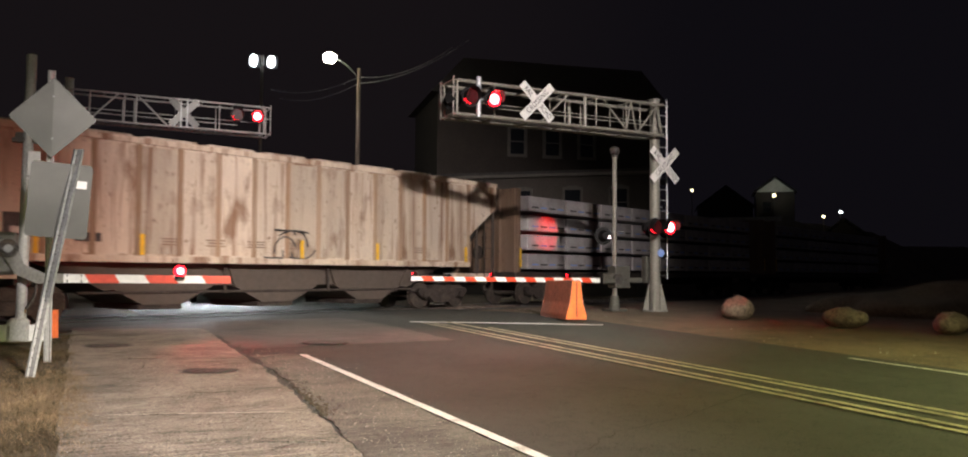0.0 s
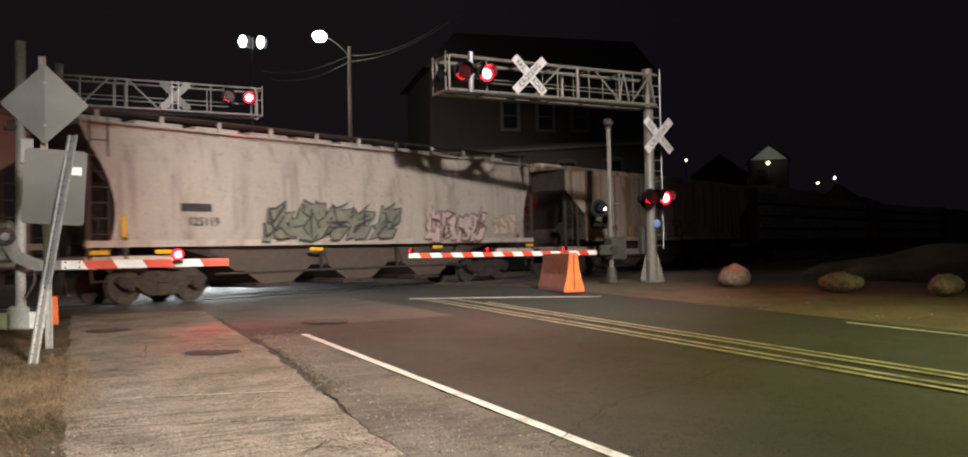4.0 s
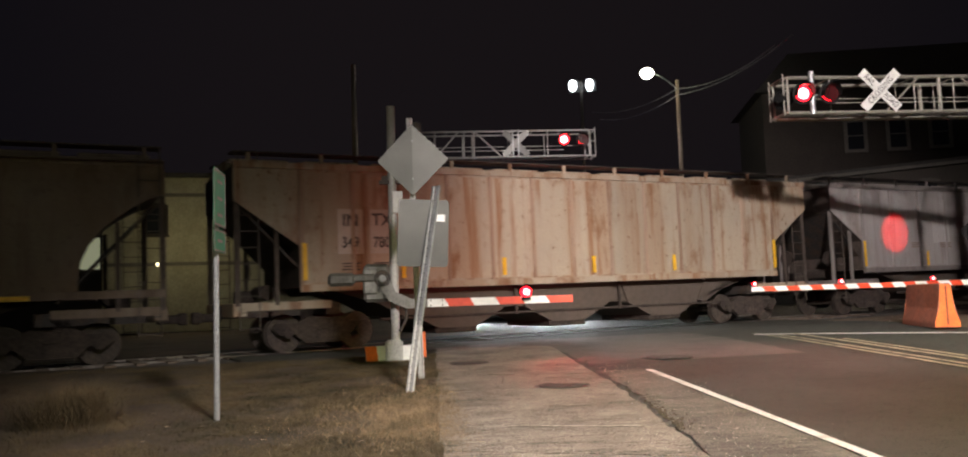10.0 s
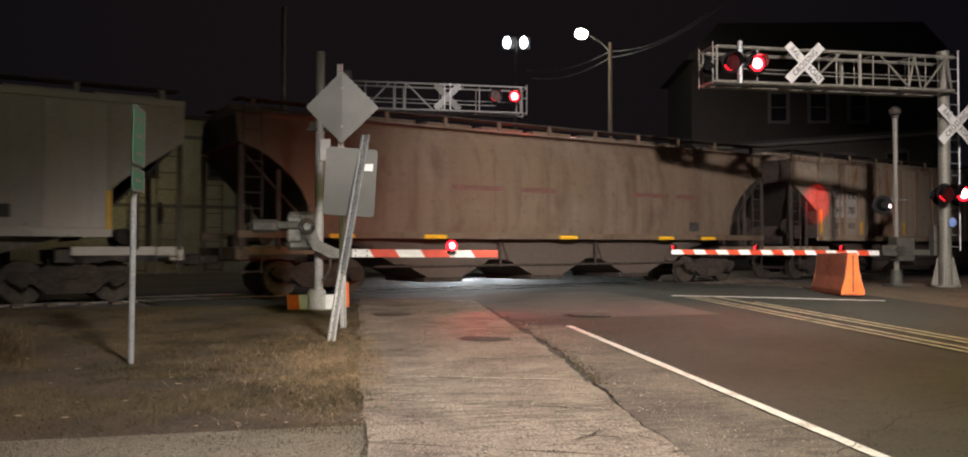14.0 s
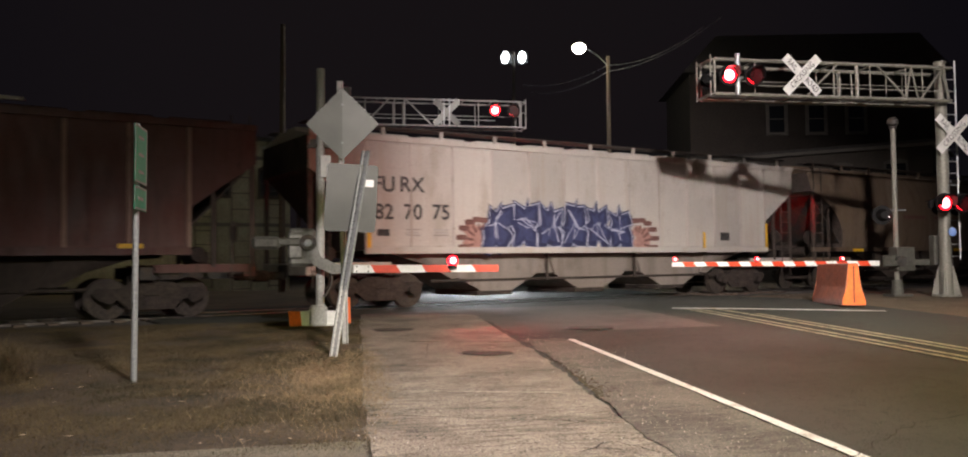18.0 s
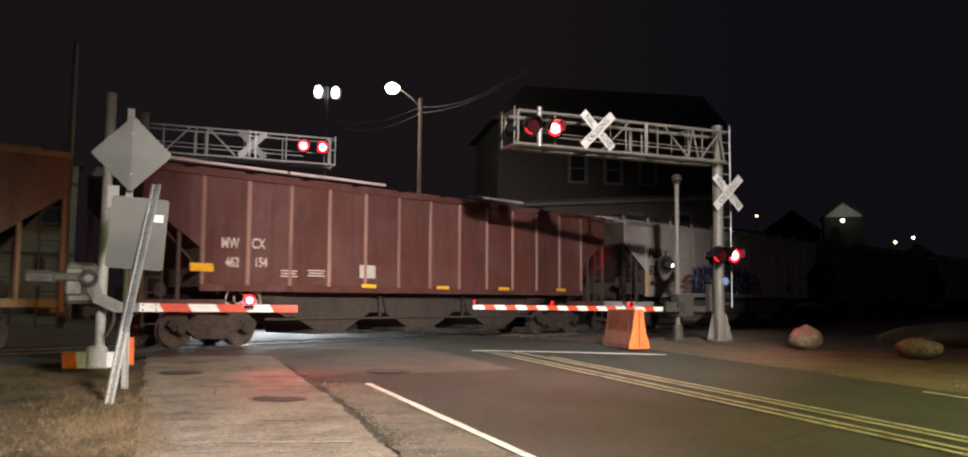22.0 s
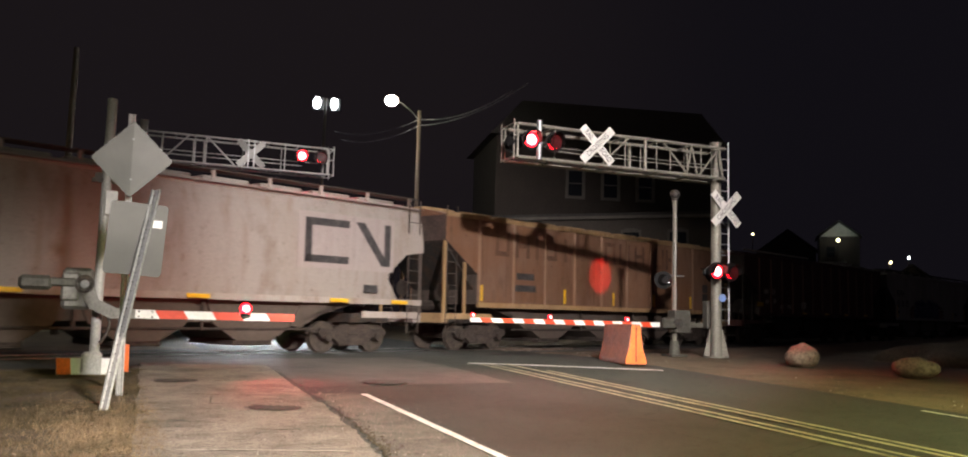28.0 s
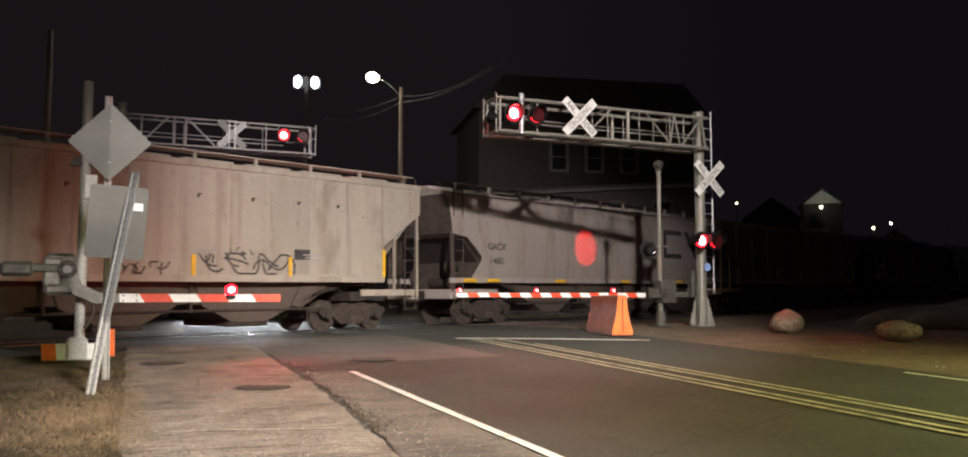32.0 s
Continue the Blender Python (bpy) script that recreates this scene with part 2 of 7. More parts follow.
RUSTY = mat("rusty_running_gear", (0.055, 0.042, 0.034), 0.85, 0.1, (0.028, 0.023, 0.019), 18, 4, 0.5, 0.3)
WHEEL = mat("wheel_steel", (0.058, 0.048, 0.04), 0.75, 0.25, (0.085, 0.067, 0.052), 12, 4, 0.4, 0.15)
RAILSTEEL = mat("rail_steel", (0.3, 0.28, 0.26), 0.3, 0.9, (0.12, 0.09, 0.07), 30, 4, 0.2, 0.05)
SIGNPOST = mat("galvanized_channel", (0.52, 0.52, 0.5), 0.6, 0.2, (0.4, 0.4, 0.39), 30, 4, 0.2, 0.05)
SIGNBACK = mat("bare_aluminium_sign_back", (0.17, 0.17, 0.16), 0.45, 0.5, (0.12, 0.125, 0.115), 10, 1.2, 0.06, 0.02)
REFLECT_WHITE = mat("white_sheeting", (0.85, 0.85, 0.83), 0.4, 0, (0.7, 0.7, 0.68), 20, 3, 0.06, 0)
REFLECT_RED = mat("red_sheeting", (0.72, 0.075, 0.03), 0.4, 0, (0.55, 0.05, 0.02), 20, 3, 0.06, 0)
ORANGE = mat("orange_plastic", (0.85, 0.16, 0.02), 0.5, 0, (0.6, 0.1, 0.015), 20, 1.5, 0.15, 0.1)
YELLOW = mat("yellow_sheeting", (0.85, 0.5, 0.02), 0.45, 0, (0.6, 0.36, 0.03), 20, 4, 0.15, 0)
LETTER = mat("black_lettering", (0.03, 0.03, 0.032), 0.6, 0, (0.08, 0.075, 0.07), 30, 5, 0.3, 0)
LETTER_PALE = mat("pale_lettering", (0.62, 0.58, 0.52), 0.6, 0, (0.35, 0.3, 0.26), 30, 5, 0.3, 0)
GREEN = mat("green_sign", (0.016, 0.14, 0.07), 0.85, 0, (0.02, 0.17, 0.085), 20, 3, 0.1, 0)
BLUE = mat("blue_plate", (0.12, 0.25, 0.6), 0.4, 0, (0.3, 0.4, 0.65), 20, 3, 0.1, 0)
BOULDER = mat("pale_boulder", (0.36, 0.27, 0.2), 0.9, 0, (0.22, 0.16, 0.12), 14, 2.5, 0.4, 0.7)
WOOD = mat("weathered_pole_wood", (0.17, 0.13, 0.1), 0.9, 0, (0.1, 0.08, 0.06), 20, 3, 0.4, 0.4, 0.1)
SIDING = mat("grey_siding", (0.085, 0.074, 0.064), 0.85, 0, (0.1, 0.088, 0.076), 10, 0.6, 0.15, 0.1)
SIDING_DARK = mat("dark_brick_wall", (0.045, 0.037, 0.032), 0.9, 0, (0.055, 0.045, 0.038), 12, 0.8, 0.25, 0.2)
ROOFING = mat("dark_shingle_roof", (0.05, 0.046, 0.045), 0.9, 0, (0.045, 0.04, 0.04), 12, 1, 0.3, 0.3)
TRIM = mat("pale_window_trim", (0.5, 0.48, 0.44), 0.8, 0, (0.4, 0.38, 0.35), 12, 2, 0.1, 0.05)
CASTGREY = mat("dull_cast_aluminium", (0.2, 0.2, 0.18), 0.5, 0.3, (0.14, 0.14, 0.125), 20, 3, 0.25, 0.08)
GATEGREY = mat("weathered_dark_casting", (0.09, 0.09, 0.075), 0.6, 0.3, (0.06, 0.055, 0.045), 20, 3, 0.25, 0.1)
PANE = glass("dark_window_pane", (0.02, 0.022, 0.026))
CARPAINT_DARK = glass("dark_car_paint", (0.03, 0.032, 0.04), 0.25)
RUBBER = mat("tyre_rubber", (0.02, 0.02, 0.02), 0.85, 0, None, 30, 3, 0.3, 0.1)
RED_ON = glow("lit_red_roundel", (1.0, 0.006, 0.014), 9)
RED_CORE = glow("lit_red_core", (1.0, 0.24, 0.24), 14)
RED_OFF = mat("unlit_red_roundel", (0.05, 0.006, 0.007), 0.25, 0, None, 60, 4, 0.2, 0.1)
LAMP_ON = glow("lit_street_lamp", (1.0, 0.96, 0.72), 90)
FLOOD_ON = glow("lit_flood_lamp", (0.88, 0.95, 1.0), 14)
HEADLIGHT = glow("lit_headlight", (0.85, 0.92, 1.0), 30)
HOUSE_LIGHT = glow("lit_porch_lamp", (1.0, 0.86, 0.5), 6)
SHOP_LIGHT = glow("lit_shop_window", (0.9, 0.93, 0.6), 0.22)
TAIL_RED = glow("lit_red_marker", (1.0, 0.03, 0.06), 6)
HOODBLACK = mat("black_signal_enamel", (0.009, 0.009, 0.009), 0.6, 0, None, 30, 2, 0.3, 0.03)
SIGNBACK.node_tree.nodes["Principled BSDF"].inputs["Anisotropic"].default_value = 0.75
HOODBLACK.node_tree.nodes["Principled BSDF"].inputs["Specular IOR Level"].default_value = 0.15
CROSSBUCK_WHITE = mat("weathered_white_sheeting", (0.62, 0.62, 0.58), 0.45, 0, (0.5, 0.5, 0.46), 20, 3, 0.06, 0)
TRIM_DIM = mat("greyed_window_trim", (0.15, 0.138, 0.122), 0.85, 0, (0.11, 0.1, 0.09), 12, 2, 0.15, 0.05)
ORANGE_DULL = mat("faded_orange_plastic", (0.4, 0.12, 0.06), 0.6, 0, (0.27, 0.1, 0.06), 12, 1.6, 0.25, 0.1)
IRONLID = mat("worn_iron_lid", (0.06, 0.048, 0.04), 0.9, 0, (0.08, 0.065, 0.055), 30, 4, 0.3, 0.2)
CABLE = mat("cable", (0.25, 0.25, 0.25), 0.5, 0, None, 20, 2, 0.1, 0)


# ---- mesh helpers ----
def part(name, bm, material, parent=None, label="", smooth=False, at=None):
    me = bpy.data.meshes.new(name)
    bmesh.ops.recalc_face_normals(bm, faces=bm.faces[:])
    if smooth:
        for f in bm.faces:
            f.smooth = True
    bm.to_mesh(me)
    bm.free()
    me.materials.append(material)
    ob = new(name, me)
    ob.parent = parent
    if at is not None:
        ob.matrix_basis = at
    if label:
        ob["label"] = label
    return ob


def share(ob, m, parent=None):
    """Another object on the same mesh."""
    other = new(ob.name.split(".")[0], ob.data)
    other.parent = parent or ob.parent
    other.matrix_basis = m
    return other


def thing(name, m, label, category, group=""):
    ob = new(name)
    ob.empty_display_size = 0.2
    ob.matrix_world = m
    return tagged(ob, label, category, group)


def box(bm, at, size, m=None, bevel=0.0):
    got = bmesh.ops.create_cube(bm, size=1)["verts"]
    t = Matrix.Translation(at) @ (m or Matrix()) @ Matrix.Diagonal((*size, 1))
    bmesh.ops.transform(bm, matrix=t, verts=got)
    if bevel:
        edges = list({e for v in got for e in v.link_edges})
        bmesh.ops.bevel(bm, geom=edges, offset=bevel, segments=1, affect="EDGES")
    return bm


def rod(bm, a, b, r, r2=None, n=8, caps=True):
    a, b = Vector(a), Vector(b)
    d = b - a
    got = bmesh.ops.create_cone(bm, cap_ends=caps, segments=n, radius1=r, radius2=r if r2 is None else r2, depth=d.length)["verts"]
    bmesh.ops.transform(bm, matrix=Matrix.Translation((a + b) / 2) @ d.to_track_quat("Z", "Y").to_matrix().to_4x4(), verts=got)
    return bm


def bar(bm, a, b, w, h):
    """A square bar from a to b."""
    a, b = Vector(a), Vector(b)
    d = b - a
    got = bmesh.ops.create_cube(bm, size=1)["verts"]
    bmesh.ops.transform(bm, matrix=Matrix.Translation((a + b) / 2) @ d.to_track_quat("Z", "Y").to_matrix().to_4x4() @ Matrix.Diagonal((w, h, d.length, 1)), verts=got)
    return bm


def slab(bm, outline, y0, y1):
    """A prism from an outline in x and z, drawn out from y0 to y1."""
    f = [bm.verts.new((x, y0, z)) for x, z in outline]
    b = [bm.verts.new((x, y1, z)) for x, z in outline]
    bm.faces.new(f), bm.faces.new(b[::-1])
    for i in range(len(f)):
        j = (i + 1) % len(f)
        bm.faces.new((f[i], b[i], b[j], f[j]))
    return bm


def stroke(bm, a, b, thick, y, deep=0.004):
    """A flat painted stroke in the x-z plane from a to b."""
    d = Vector((b[0] - a[0], b[1] - a[1]))
    n = Vector((-d.y, d.x)).normalized() * thick / 2
    return slab(bm, [(a[0] + n.x, a[1] + n.y), (a[0] - n.x, a[1] - n.y), (b[0] - n.x, b[1] - n.y), (b[0] + n.x, b[1] + n.y)], y, y + deep)


def ribbon(bm, pts, thick, y, deep=0.003):
    """A flat painted line in the x-z plane through several points, in one piece."""
    pts = [Vector(p) for p in pts]
    left, right = [], []
    for i, p in enumerate(pts):
        d = (pts[min(i + 1, len(pts) - 1)] - pts[max(i - 1, 0)]).normalized()
        n = Vector((-d.y, d.x)) * thick / 2
        ends = d * thick * (0.3 if i == len(pts) - 1 else -0.3 if i == 0 else 0)
        left.append(p + n + ends), right.append(p - n + ends)
    rows = [[bm.verts.new((q.x, yy, q.y)) for q in side] for side, yy in ((left, y), (right, y), (right, y + deep), (left, y + deep))]
    for a, b in zip(rows, rows[1:] + rows[:1]):
        for i in range(len(pts) - 1):
            bm.faces.new((a[i], b[i], b[i + 1], a[i + 1]))
    for i in (0, -1):
        bm.faces.new([r[i] for r in rows])
    return bm


def ball(bm, at, r, sub=2, squash=(1, 1, 1)):
    got = bmesh.ops.create_icosphere(bm, subdivisions=sub, radius=r)["verts"]
    bmesh.ops.transform(bm, matrix=Matrix.Translation(at) @ Matrix.Diagonal((*squash, 1)), verts=got)
    return got


def B():
    return bmesh.new()


def text(words, size, m, material, parent, name="lettering", wide=1.0, spacing=1.0, bold=0.0):
    data = bpy.data.curves.new(name, "FONT")
    data.body, data.size, data.align_x, data.align_y, data.extrude = words, size, "CENTER", "CENTER", 0.002
    data.space_character, data.offset = spacing, size * bold
    data.materials.append(material)
    ob = new(name, data)
    ob.parent = parent
    ob.matrix_basis = m @ Matrix.Diagonal((wide, 1, 1, 1))
    return ob


def track_of(table, v):
    """Straight-line reading of a short table of (v, value)."""
    for (a, x), (b, y) in zip(table, table[1:]):
        if v <= b:
            return x + (y - x) * max(0.0, (v - a) / (b - a))
    return table[-1][1]


def strip(p0, p1, r0, r1, z, nr=40, np_=4, wob=0.0, seed=0):
    """A sheet on the ground between two distances across and two along the road, with uneven long edges if wob is given."""
    bm = B()
    rows = []
    for i in range(nr + 1):
        r = r0 + (r1 - r0) * i / nr
        a = p0 + wob * (noise.noise((r * 1.7, seed, 0)) + 0.5 * noise.noise((r * 6, seed, 3)))
        b = p1 + wob * (noise.noise((r * 1.7, seed, 9)) + 0.5 * noise.noise((r * 6, seed, 5)))
        rows.append([bm.verts.new(road(a + (b - a) * k / np_, r, z)) for k in range(np_ + 1)])
    for i in range(nr):
        for k in range(np_):
            bm.faces.new((rows[i][k], rows[i][k + 1], rows[i + 1][k + 1], rows[i + 1][k]))
    return bm

# ---- ground ----
def ground_sheet():
    bm = B()
    xs = sorted({*[x * 1.0 for x in range(-30, 41)], *[x * 6.0 for x in range(-14, 20)], -900, -500, -250, -140, 170, 250, 500, 900})
    ys = sorted({*[y * 1.0 for y in range(-8, 51)], *[y * 6.0 for y in range(-6, 20)], -500, -250, -100, 160, 240, 400, 900, 2500})
    grid = [[bm.verts.new((x, y, gz(x, y) - 0.05 + 0.02 * noise.noise((x, y, 0)))) for x in xs] for y in ys]
    for j in range(len(ys) - 1):
        for i in range(len(xs) - 1):
            bm.faces.new((grid[j][i], grid[j][i + 1], grid[j + 1][i + 1], grid[j + 1][i]))
    return tagged(part("ground", bm, DIRT, smooth=True), "bare brown dirt ground with thin dead grass", "ground", kind="structure")


ASPHALT_MID = mat("patched_asphalt", (0.115, 0.1, 0.085), 0.78, 0, (0.06, 0.055, 0.048), 80, 0.9, 0.5, 0.5)
APRON = mat("worn_apron_concrete", (0.19, 0.172, 0.125), 0.92, 0, (0.1, 0.087, 0.062), 70, 1.1, 0.7, 0.8, pits=32)
TURF = mat("dark_turf_soil", (0.075, 0.056, 0.034), 0.95, 0, (0.035, 0.027, 0.018), 26, 1.1, 0.5, 0.9)
ground_sheet()
R0 = -14.0
SEAM = ((-20, 2.3), (5.7, 2.3), (6.7, 2.34), (8.2, 2.46), (9.6, 2.6), (12, 2.73), (14.1, 2.75), (17.7, 2.9))


def seam_half(r):
    """Half the width of the seam between walk and shoulder: a thin crack close by, a broken gutter further on."""
    return 0.009 + 0.075 * step(7.0, 8.6, r) * max(0.15, 0.6 + 0.7 * noise.noise((r * 1.3, 0, 7)) + 0.55 * noise.noise((r * 5, 0, 1)) + 0.22 * noise.noise((r * 11, 0.4, 1)))


def seam_mid(r):
    return track_of(SEAM, r) + 0.05 * noise.noise((r * 1.6, 3, 0)) + 0.025 * noise.noise((r * 6, 5, 0)) 


def between(lo, hi, r0, r1, z, n, k):
    bm = B()
    rows = []
    for i in range(n + 1):
        r = r0 + (r1 - r0) * i / n
        a, b = lo(r), hi(r)
        rows.append([bm.verts.new(road(a + (b - a) * j / k, r, z)) for j in range(k + 1)])
    for i in range(n):
        for j in range(k):
            bm.faces.new((rows[i][j], rows[i][j + 1], rows[i + 1][j + 1], rows[i + 1][j]))
    return bm


def shoulder_sheet():
    return between(lambda r: seam_mid(r) + seam_half(r), lambda r: 3.47 + 0.03 * noise.noise((r * 2, 4, 4)), R0, 13.25, 0.014, 620, 4)


tagged(part("road", strip(2.3, 11.55, R0, 60, 0.0, 180, 12), ASPHALT, smooth=True), "dark grey asphalt two-lane road running over the crossing", "road", kind="structure")
tagged(part("road_shoulder", shoulder_sheet(), ASPHALT_OLD, smooth=True), "paler gritty asphalt shoulder between walk and edge line", "road shoulder", kind="structure")
tagged(part("crossing_patch", strip(2.85, 6.6, 14.2, 21.2, 0.008, 30, 14, 0.12, 5), ASPHALT_MID, smooth=True), "worn paler asphalt patch before the track", "road patch", kind="structure")
tagged(part("verge", strip(11.5, 15.6, -6, 24, -0.012, 60, 6, 0.12, 7), DIRT, smooth=True), "bare dirt verge beside the road", "verge", kind="structure")


def walk_left(g):
    """The walk's edge towards the verge."""
    return 0.02 + 0.022 * max(g, 0) + 0.07 * noise.noise((g * 1.1, 4, 0.3)) + 0.018 * noise.noise((g * 4.7, 4.4, 0.3))


def verge_sheet():
    """Turf that ends unevenly against the gravel."""
    bm = B()
    cols = []
    for i in range(161):
        p = -16.0 + 16.9 * i / 160
        near = 6.75 + 0.28 * noise.noise((p * 0.9, 1, 4)) + 0.12 * noise.noise((p * 3.1, 2, 4)) + 0.04 * noise.noise((p * 11, 2, 4))
        cols.append([bm.verts.new(road(p, near + (18.0 - near) * (j / 24) ** 1.3, 0.0 if j == 0 else 0.012 + 0.008 * noise.noise((p * 2, j, 0)))) for j in range(25)])
    for a, b in zip(cols, cols[1:]):
        for j in range(24):
            bm.faces.new((a[j], b[j], b[j + 1], a[j + 1]))
    return bm


tagged(part("grass_verge", verge_sheet(), TURF, smooth=True), "brown soil of the grass verge", "verge", kind="structure")
tagged(part("apron", between(lambda r: -9.0, lambda r: walk_left(r) - 0.018 - 0.05 * abs(noise.noise((r * 2.1, 6, 0.5)) + 0.6 * noise.noise((r * 7.3, 6, 0.5))), -6.0, 6.9, 0.016, 120, 30), APRON, smooth=True), "worn tan concrete apron beside the walk", "apron", kind="structure")


def marking(name, p0, p1, r0, r1, material, label, wob=0.008):
    tagged(part(name, strip(p0, p1, r0, r1, 0.018, max(6, int((r1 - r0) * 5)), 2, wob, p0), material), label, "road marking", kind="structure")


marking("edge_line", 3.49, 3.6, -8, 13.05, PAINT_WHITE, "solid white painted edge line on the asphalt")
for k, p in enumerate((7.44, 7.66, 8.04, 8.25)):
    marking("centre_line", p, p + 0.1, -8, 17.9 if k < 3 else 16.2, PAINT_YELLOW, "faded yellow double centre line on the asphalt")
marking("far_edge_line", 11.02, 11.1, -6, 9.4, PAINT_WHITE, "worn white edge line on the far side")
# the stop line lies a little askew across the lane
bm = B()
a, b = Vector((-2.1, 19.6, 0)), Vector((2.2, 19.1, 0))
rows = []
for i in range(21):
    v = a.lerp(b, i / 20)
    rows.append([bm.verts.new(on_ground(v + Vector((0.02, h, 0)), 0.016)) for h in (-0.12, 0.12)])
for i in range(20):
    bm.faces.new((rows[i][0], rows[i + 1][0], rows[i + 1][1], rows[i][1]))
tagged(part("stop_line", bm, PAINT_WHITE), "white painted stop line across one lane", "road marking", kind="structure")


def manhole(p, r, rad, z):
    v = road(p, r, z)
    lid = thing("manhole_cover", Matrix.Translation(v), "round dark cast iron manhole cover set in the paving", "manhole cover", "manhole covers")
    bm = B()
    bmesh.ops.create_cone(bm, cap_ends=True, segments=28, radius1=rad, radius2=rad * 0.98, depth=0.02)
    part("lid", bm, IRONLID, lid)
    bm = B()
    for i in range(28):
        a0, a1 = i * math.tau / 28, (i + 1) * math.tau / 28
        vs = [bm.verts.new((math.cos(a) * q, math.sin(a) * q, 0.004)) for a, q in ((a0, rad * 1.02), (a0, rad * 1.14), (a1, rad * 1.14), (a1, rad * 1.02))]
        bm.faces.new(vs)
    part("rim", bm, DARKSTEEL, lid)
    for i in range(-2, 3):
        for j in range(-2, 3):
            if i * i + j * j < 7:
                bm = B()
                box(bm, (i * rad * 0.33, j * rad * 0.33, 0.0115), (rad * 0.18, rad * 0.18, 0.004))
                part("tread_stud", bm, IRONLID, lid)


tagged(part("walk_end", strip(0.5, 2.9, 18.55, 21.2, 0.006, 14, 6, 0.05, 6), ASPHALT_MID, smooth=True), "worn asphalt strip between the walk and the track", "road patch", kind="structure")

manhole(0.95, 15.3, 0.36, 0.022)
manhole(2.0, 11.8, 0.36, 0.02)
manhole(4.35, 14.65, 0.4, 0.015)

# ---- the walk: slabs with open joints ----
walk_base = tagged(part("sidewalk", strip(0.35, 2.45, -6, 18.7, -0.008, 90, 6, 0.1, 1), ASPHALT_OLD, smooth=True), "old sidewalk of worn tan concrete slabs with cracked edges", "sidewalk", kind="structure")
cuts = [-6, -3.6, -1.2, 1.0, 2.6, 4.25, 5.87, 7.42, 8.74, 10.1, 11.5, 13.3, 15.2, 17.0, 18.7]
SKEW = -0.34          # the joints run a little askew over the walk
for k in range(len(cuts) - 1):
    bm = B()
    r0, r1 = cuts[k] + 0.011, cuts[k + 1] - 0.011
    n, m = 40, 14
    top, low = [], []
    for i in range(n + 1):
        row = []
        for j in range(m + 1):
            f = j / m
            r = r0 + (r1 - r0) * i / n
            g = r + SKEW * (1.3 * f * 2 - 1.3)
            if 0 < i < n or k not in (4, 5, 7):
                g += 0.02 * noise.noise((f * 6, cuts[k] if i == 0 else cuts[k + 1] if i == n else r, 5)) + 0.012 * noise.noise((f * 25, r0 if i == 0 else r1 if i == n else r, 6))
            lft = walk_left(g)
            rgt = seam_mid(g) - seam_half(g)
            dip = 0.012 * step(0.86, 1.0, f) * (0.5 + noise.noise((g * 2, 0, 3)))
            row.append(bm.verts.new(road(lft + (rgt - lft) * f, g, 0.026 + 0.006 * noise.noise((k * 3.3, 1, 0)) + 0.008 * noise.noise((g * 1.5, f * 4, k)) - dip)))
        top.append(row)
        low.append([bm.verts.new(v.co - Vector((0, 0, 0.05))) for v in (row[0], row[-1])])
    for i in range(n):
        for j in range(m):
            bm.faces.new((top[i][j], top[i][j + 1], top[i + 1][j + 1], top[i + 1][j]))
        bm.faces.new((low[i][0], top[i][0], top[i + 1][0], low[i + 1][0]))
        bm.faces.new((top[i][-1], low[i][1], low[i + 1][1], top[i + 1][-1]))
    bm.faces.new([*top[0], low[0][1], low[0][0]])
    bm.faces.new([*top[-1], low[-1][1], low[-1][0]])
    part("slab", bm, CONCRETE, walk_base, smooth=False)

GRIT = mat("pale_grit", (0.5, 0.45, 0.38), 0.9, 0, (0.25, 0.22, 0.18), 20, 9, 0.5, 0)
SOIL = mat("dark_soil", (0.016, 0.012, 0.009), 0.95, 0, (0.04, 0.03, 0.022), 30, 4, 0.5, 0.9)
# the broken seam between walk and road, and loose grit
bm = between(lambda r: seam_mid(r) - seam_half(r) - 0.03, lambda r: seam_mid(r) + seam_half(r) + 0.03, -6.0, 18.7, -0.004, 620, 2)
tagged(part("soil_seam", between(lambda r: walk_left(r) - 0.2, lambda r: walk_left(r) + 0.04, -6.0, 7.6, 0.009, 160, 3), TURF), "soil-filled seam between apron and walk", "seam", kind="structure")
tagged(part("broken_seam", bm, SOIL), "dark broken seam full of dirt along the walk", "seam", kind="structure")


def crack(pts, w, seed, z=0.02):
    """A thin wandering crack from place to place across and along the road."""
    bm = B()
    rows = []
    for a, b in zip(pts, pts[1:]):
        n = max(3, int(math.dist(a, b) / 0.07))
        for i in range(n):
            p, r = a[0] + (b[0] - a[0]) * i / n, a[1] + (b[1] - a[1]) * i / n
            p += 0.05 * noise.noise((p * 5, r * 5, seed)) + 0.02 * noise.noise((p * 17, r * 17, seed))
            r += 0.05 * noise.noise((p * 5, r * 5, seed + 9))
            h = w * (0.35 + 0.9 * abs(noise.noise((p * 3, r * 3, seed + 4))))
            dx, dy = b[1] - a[1], a[0] - b[0]
            d = math.hypot(dx, dy)
            rows.append([bm.verts.new(road(p + s * h * dx / d, r + s * h * dy / d, z)) for s in (-1, 1)])
    for a, b in zip(rows, rows[1:]):
        bm.faces.new((a[0], a[1], b[1], b[0]))
    tagged(part("pavement_crack", bm, SOIL), "thin dark crack in the paving", "crack", kind="structure")


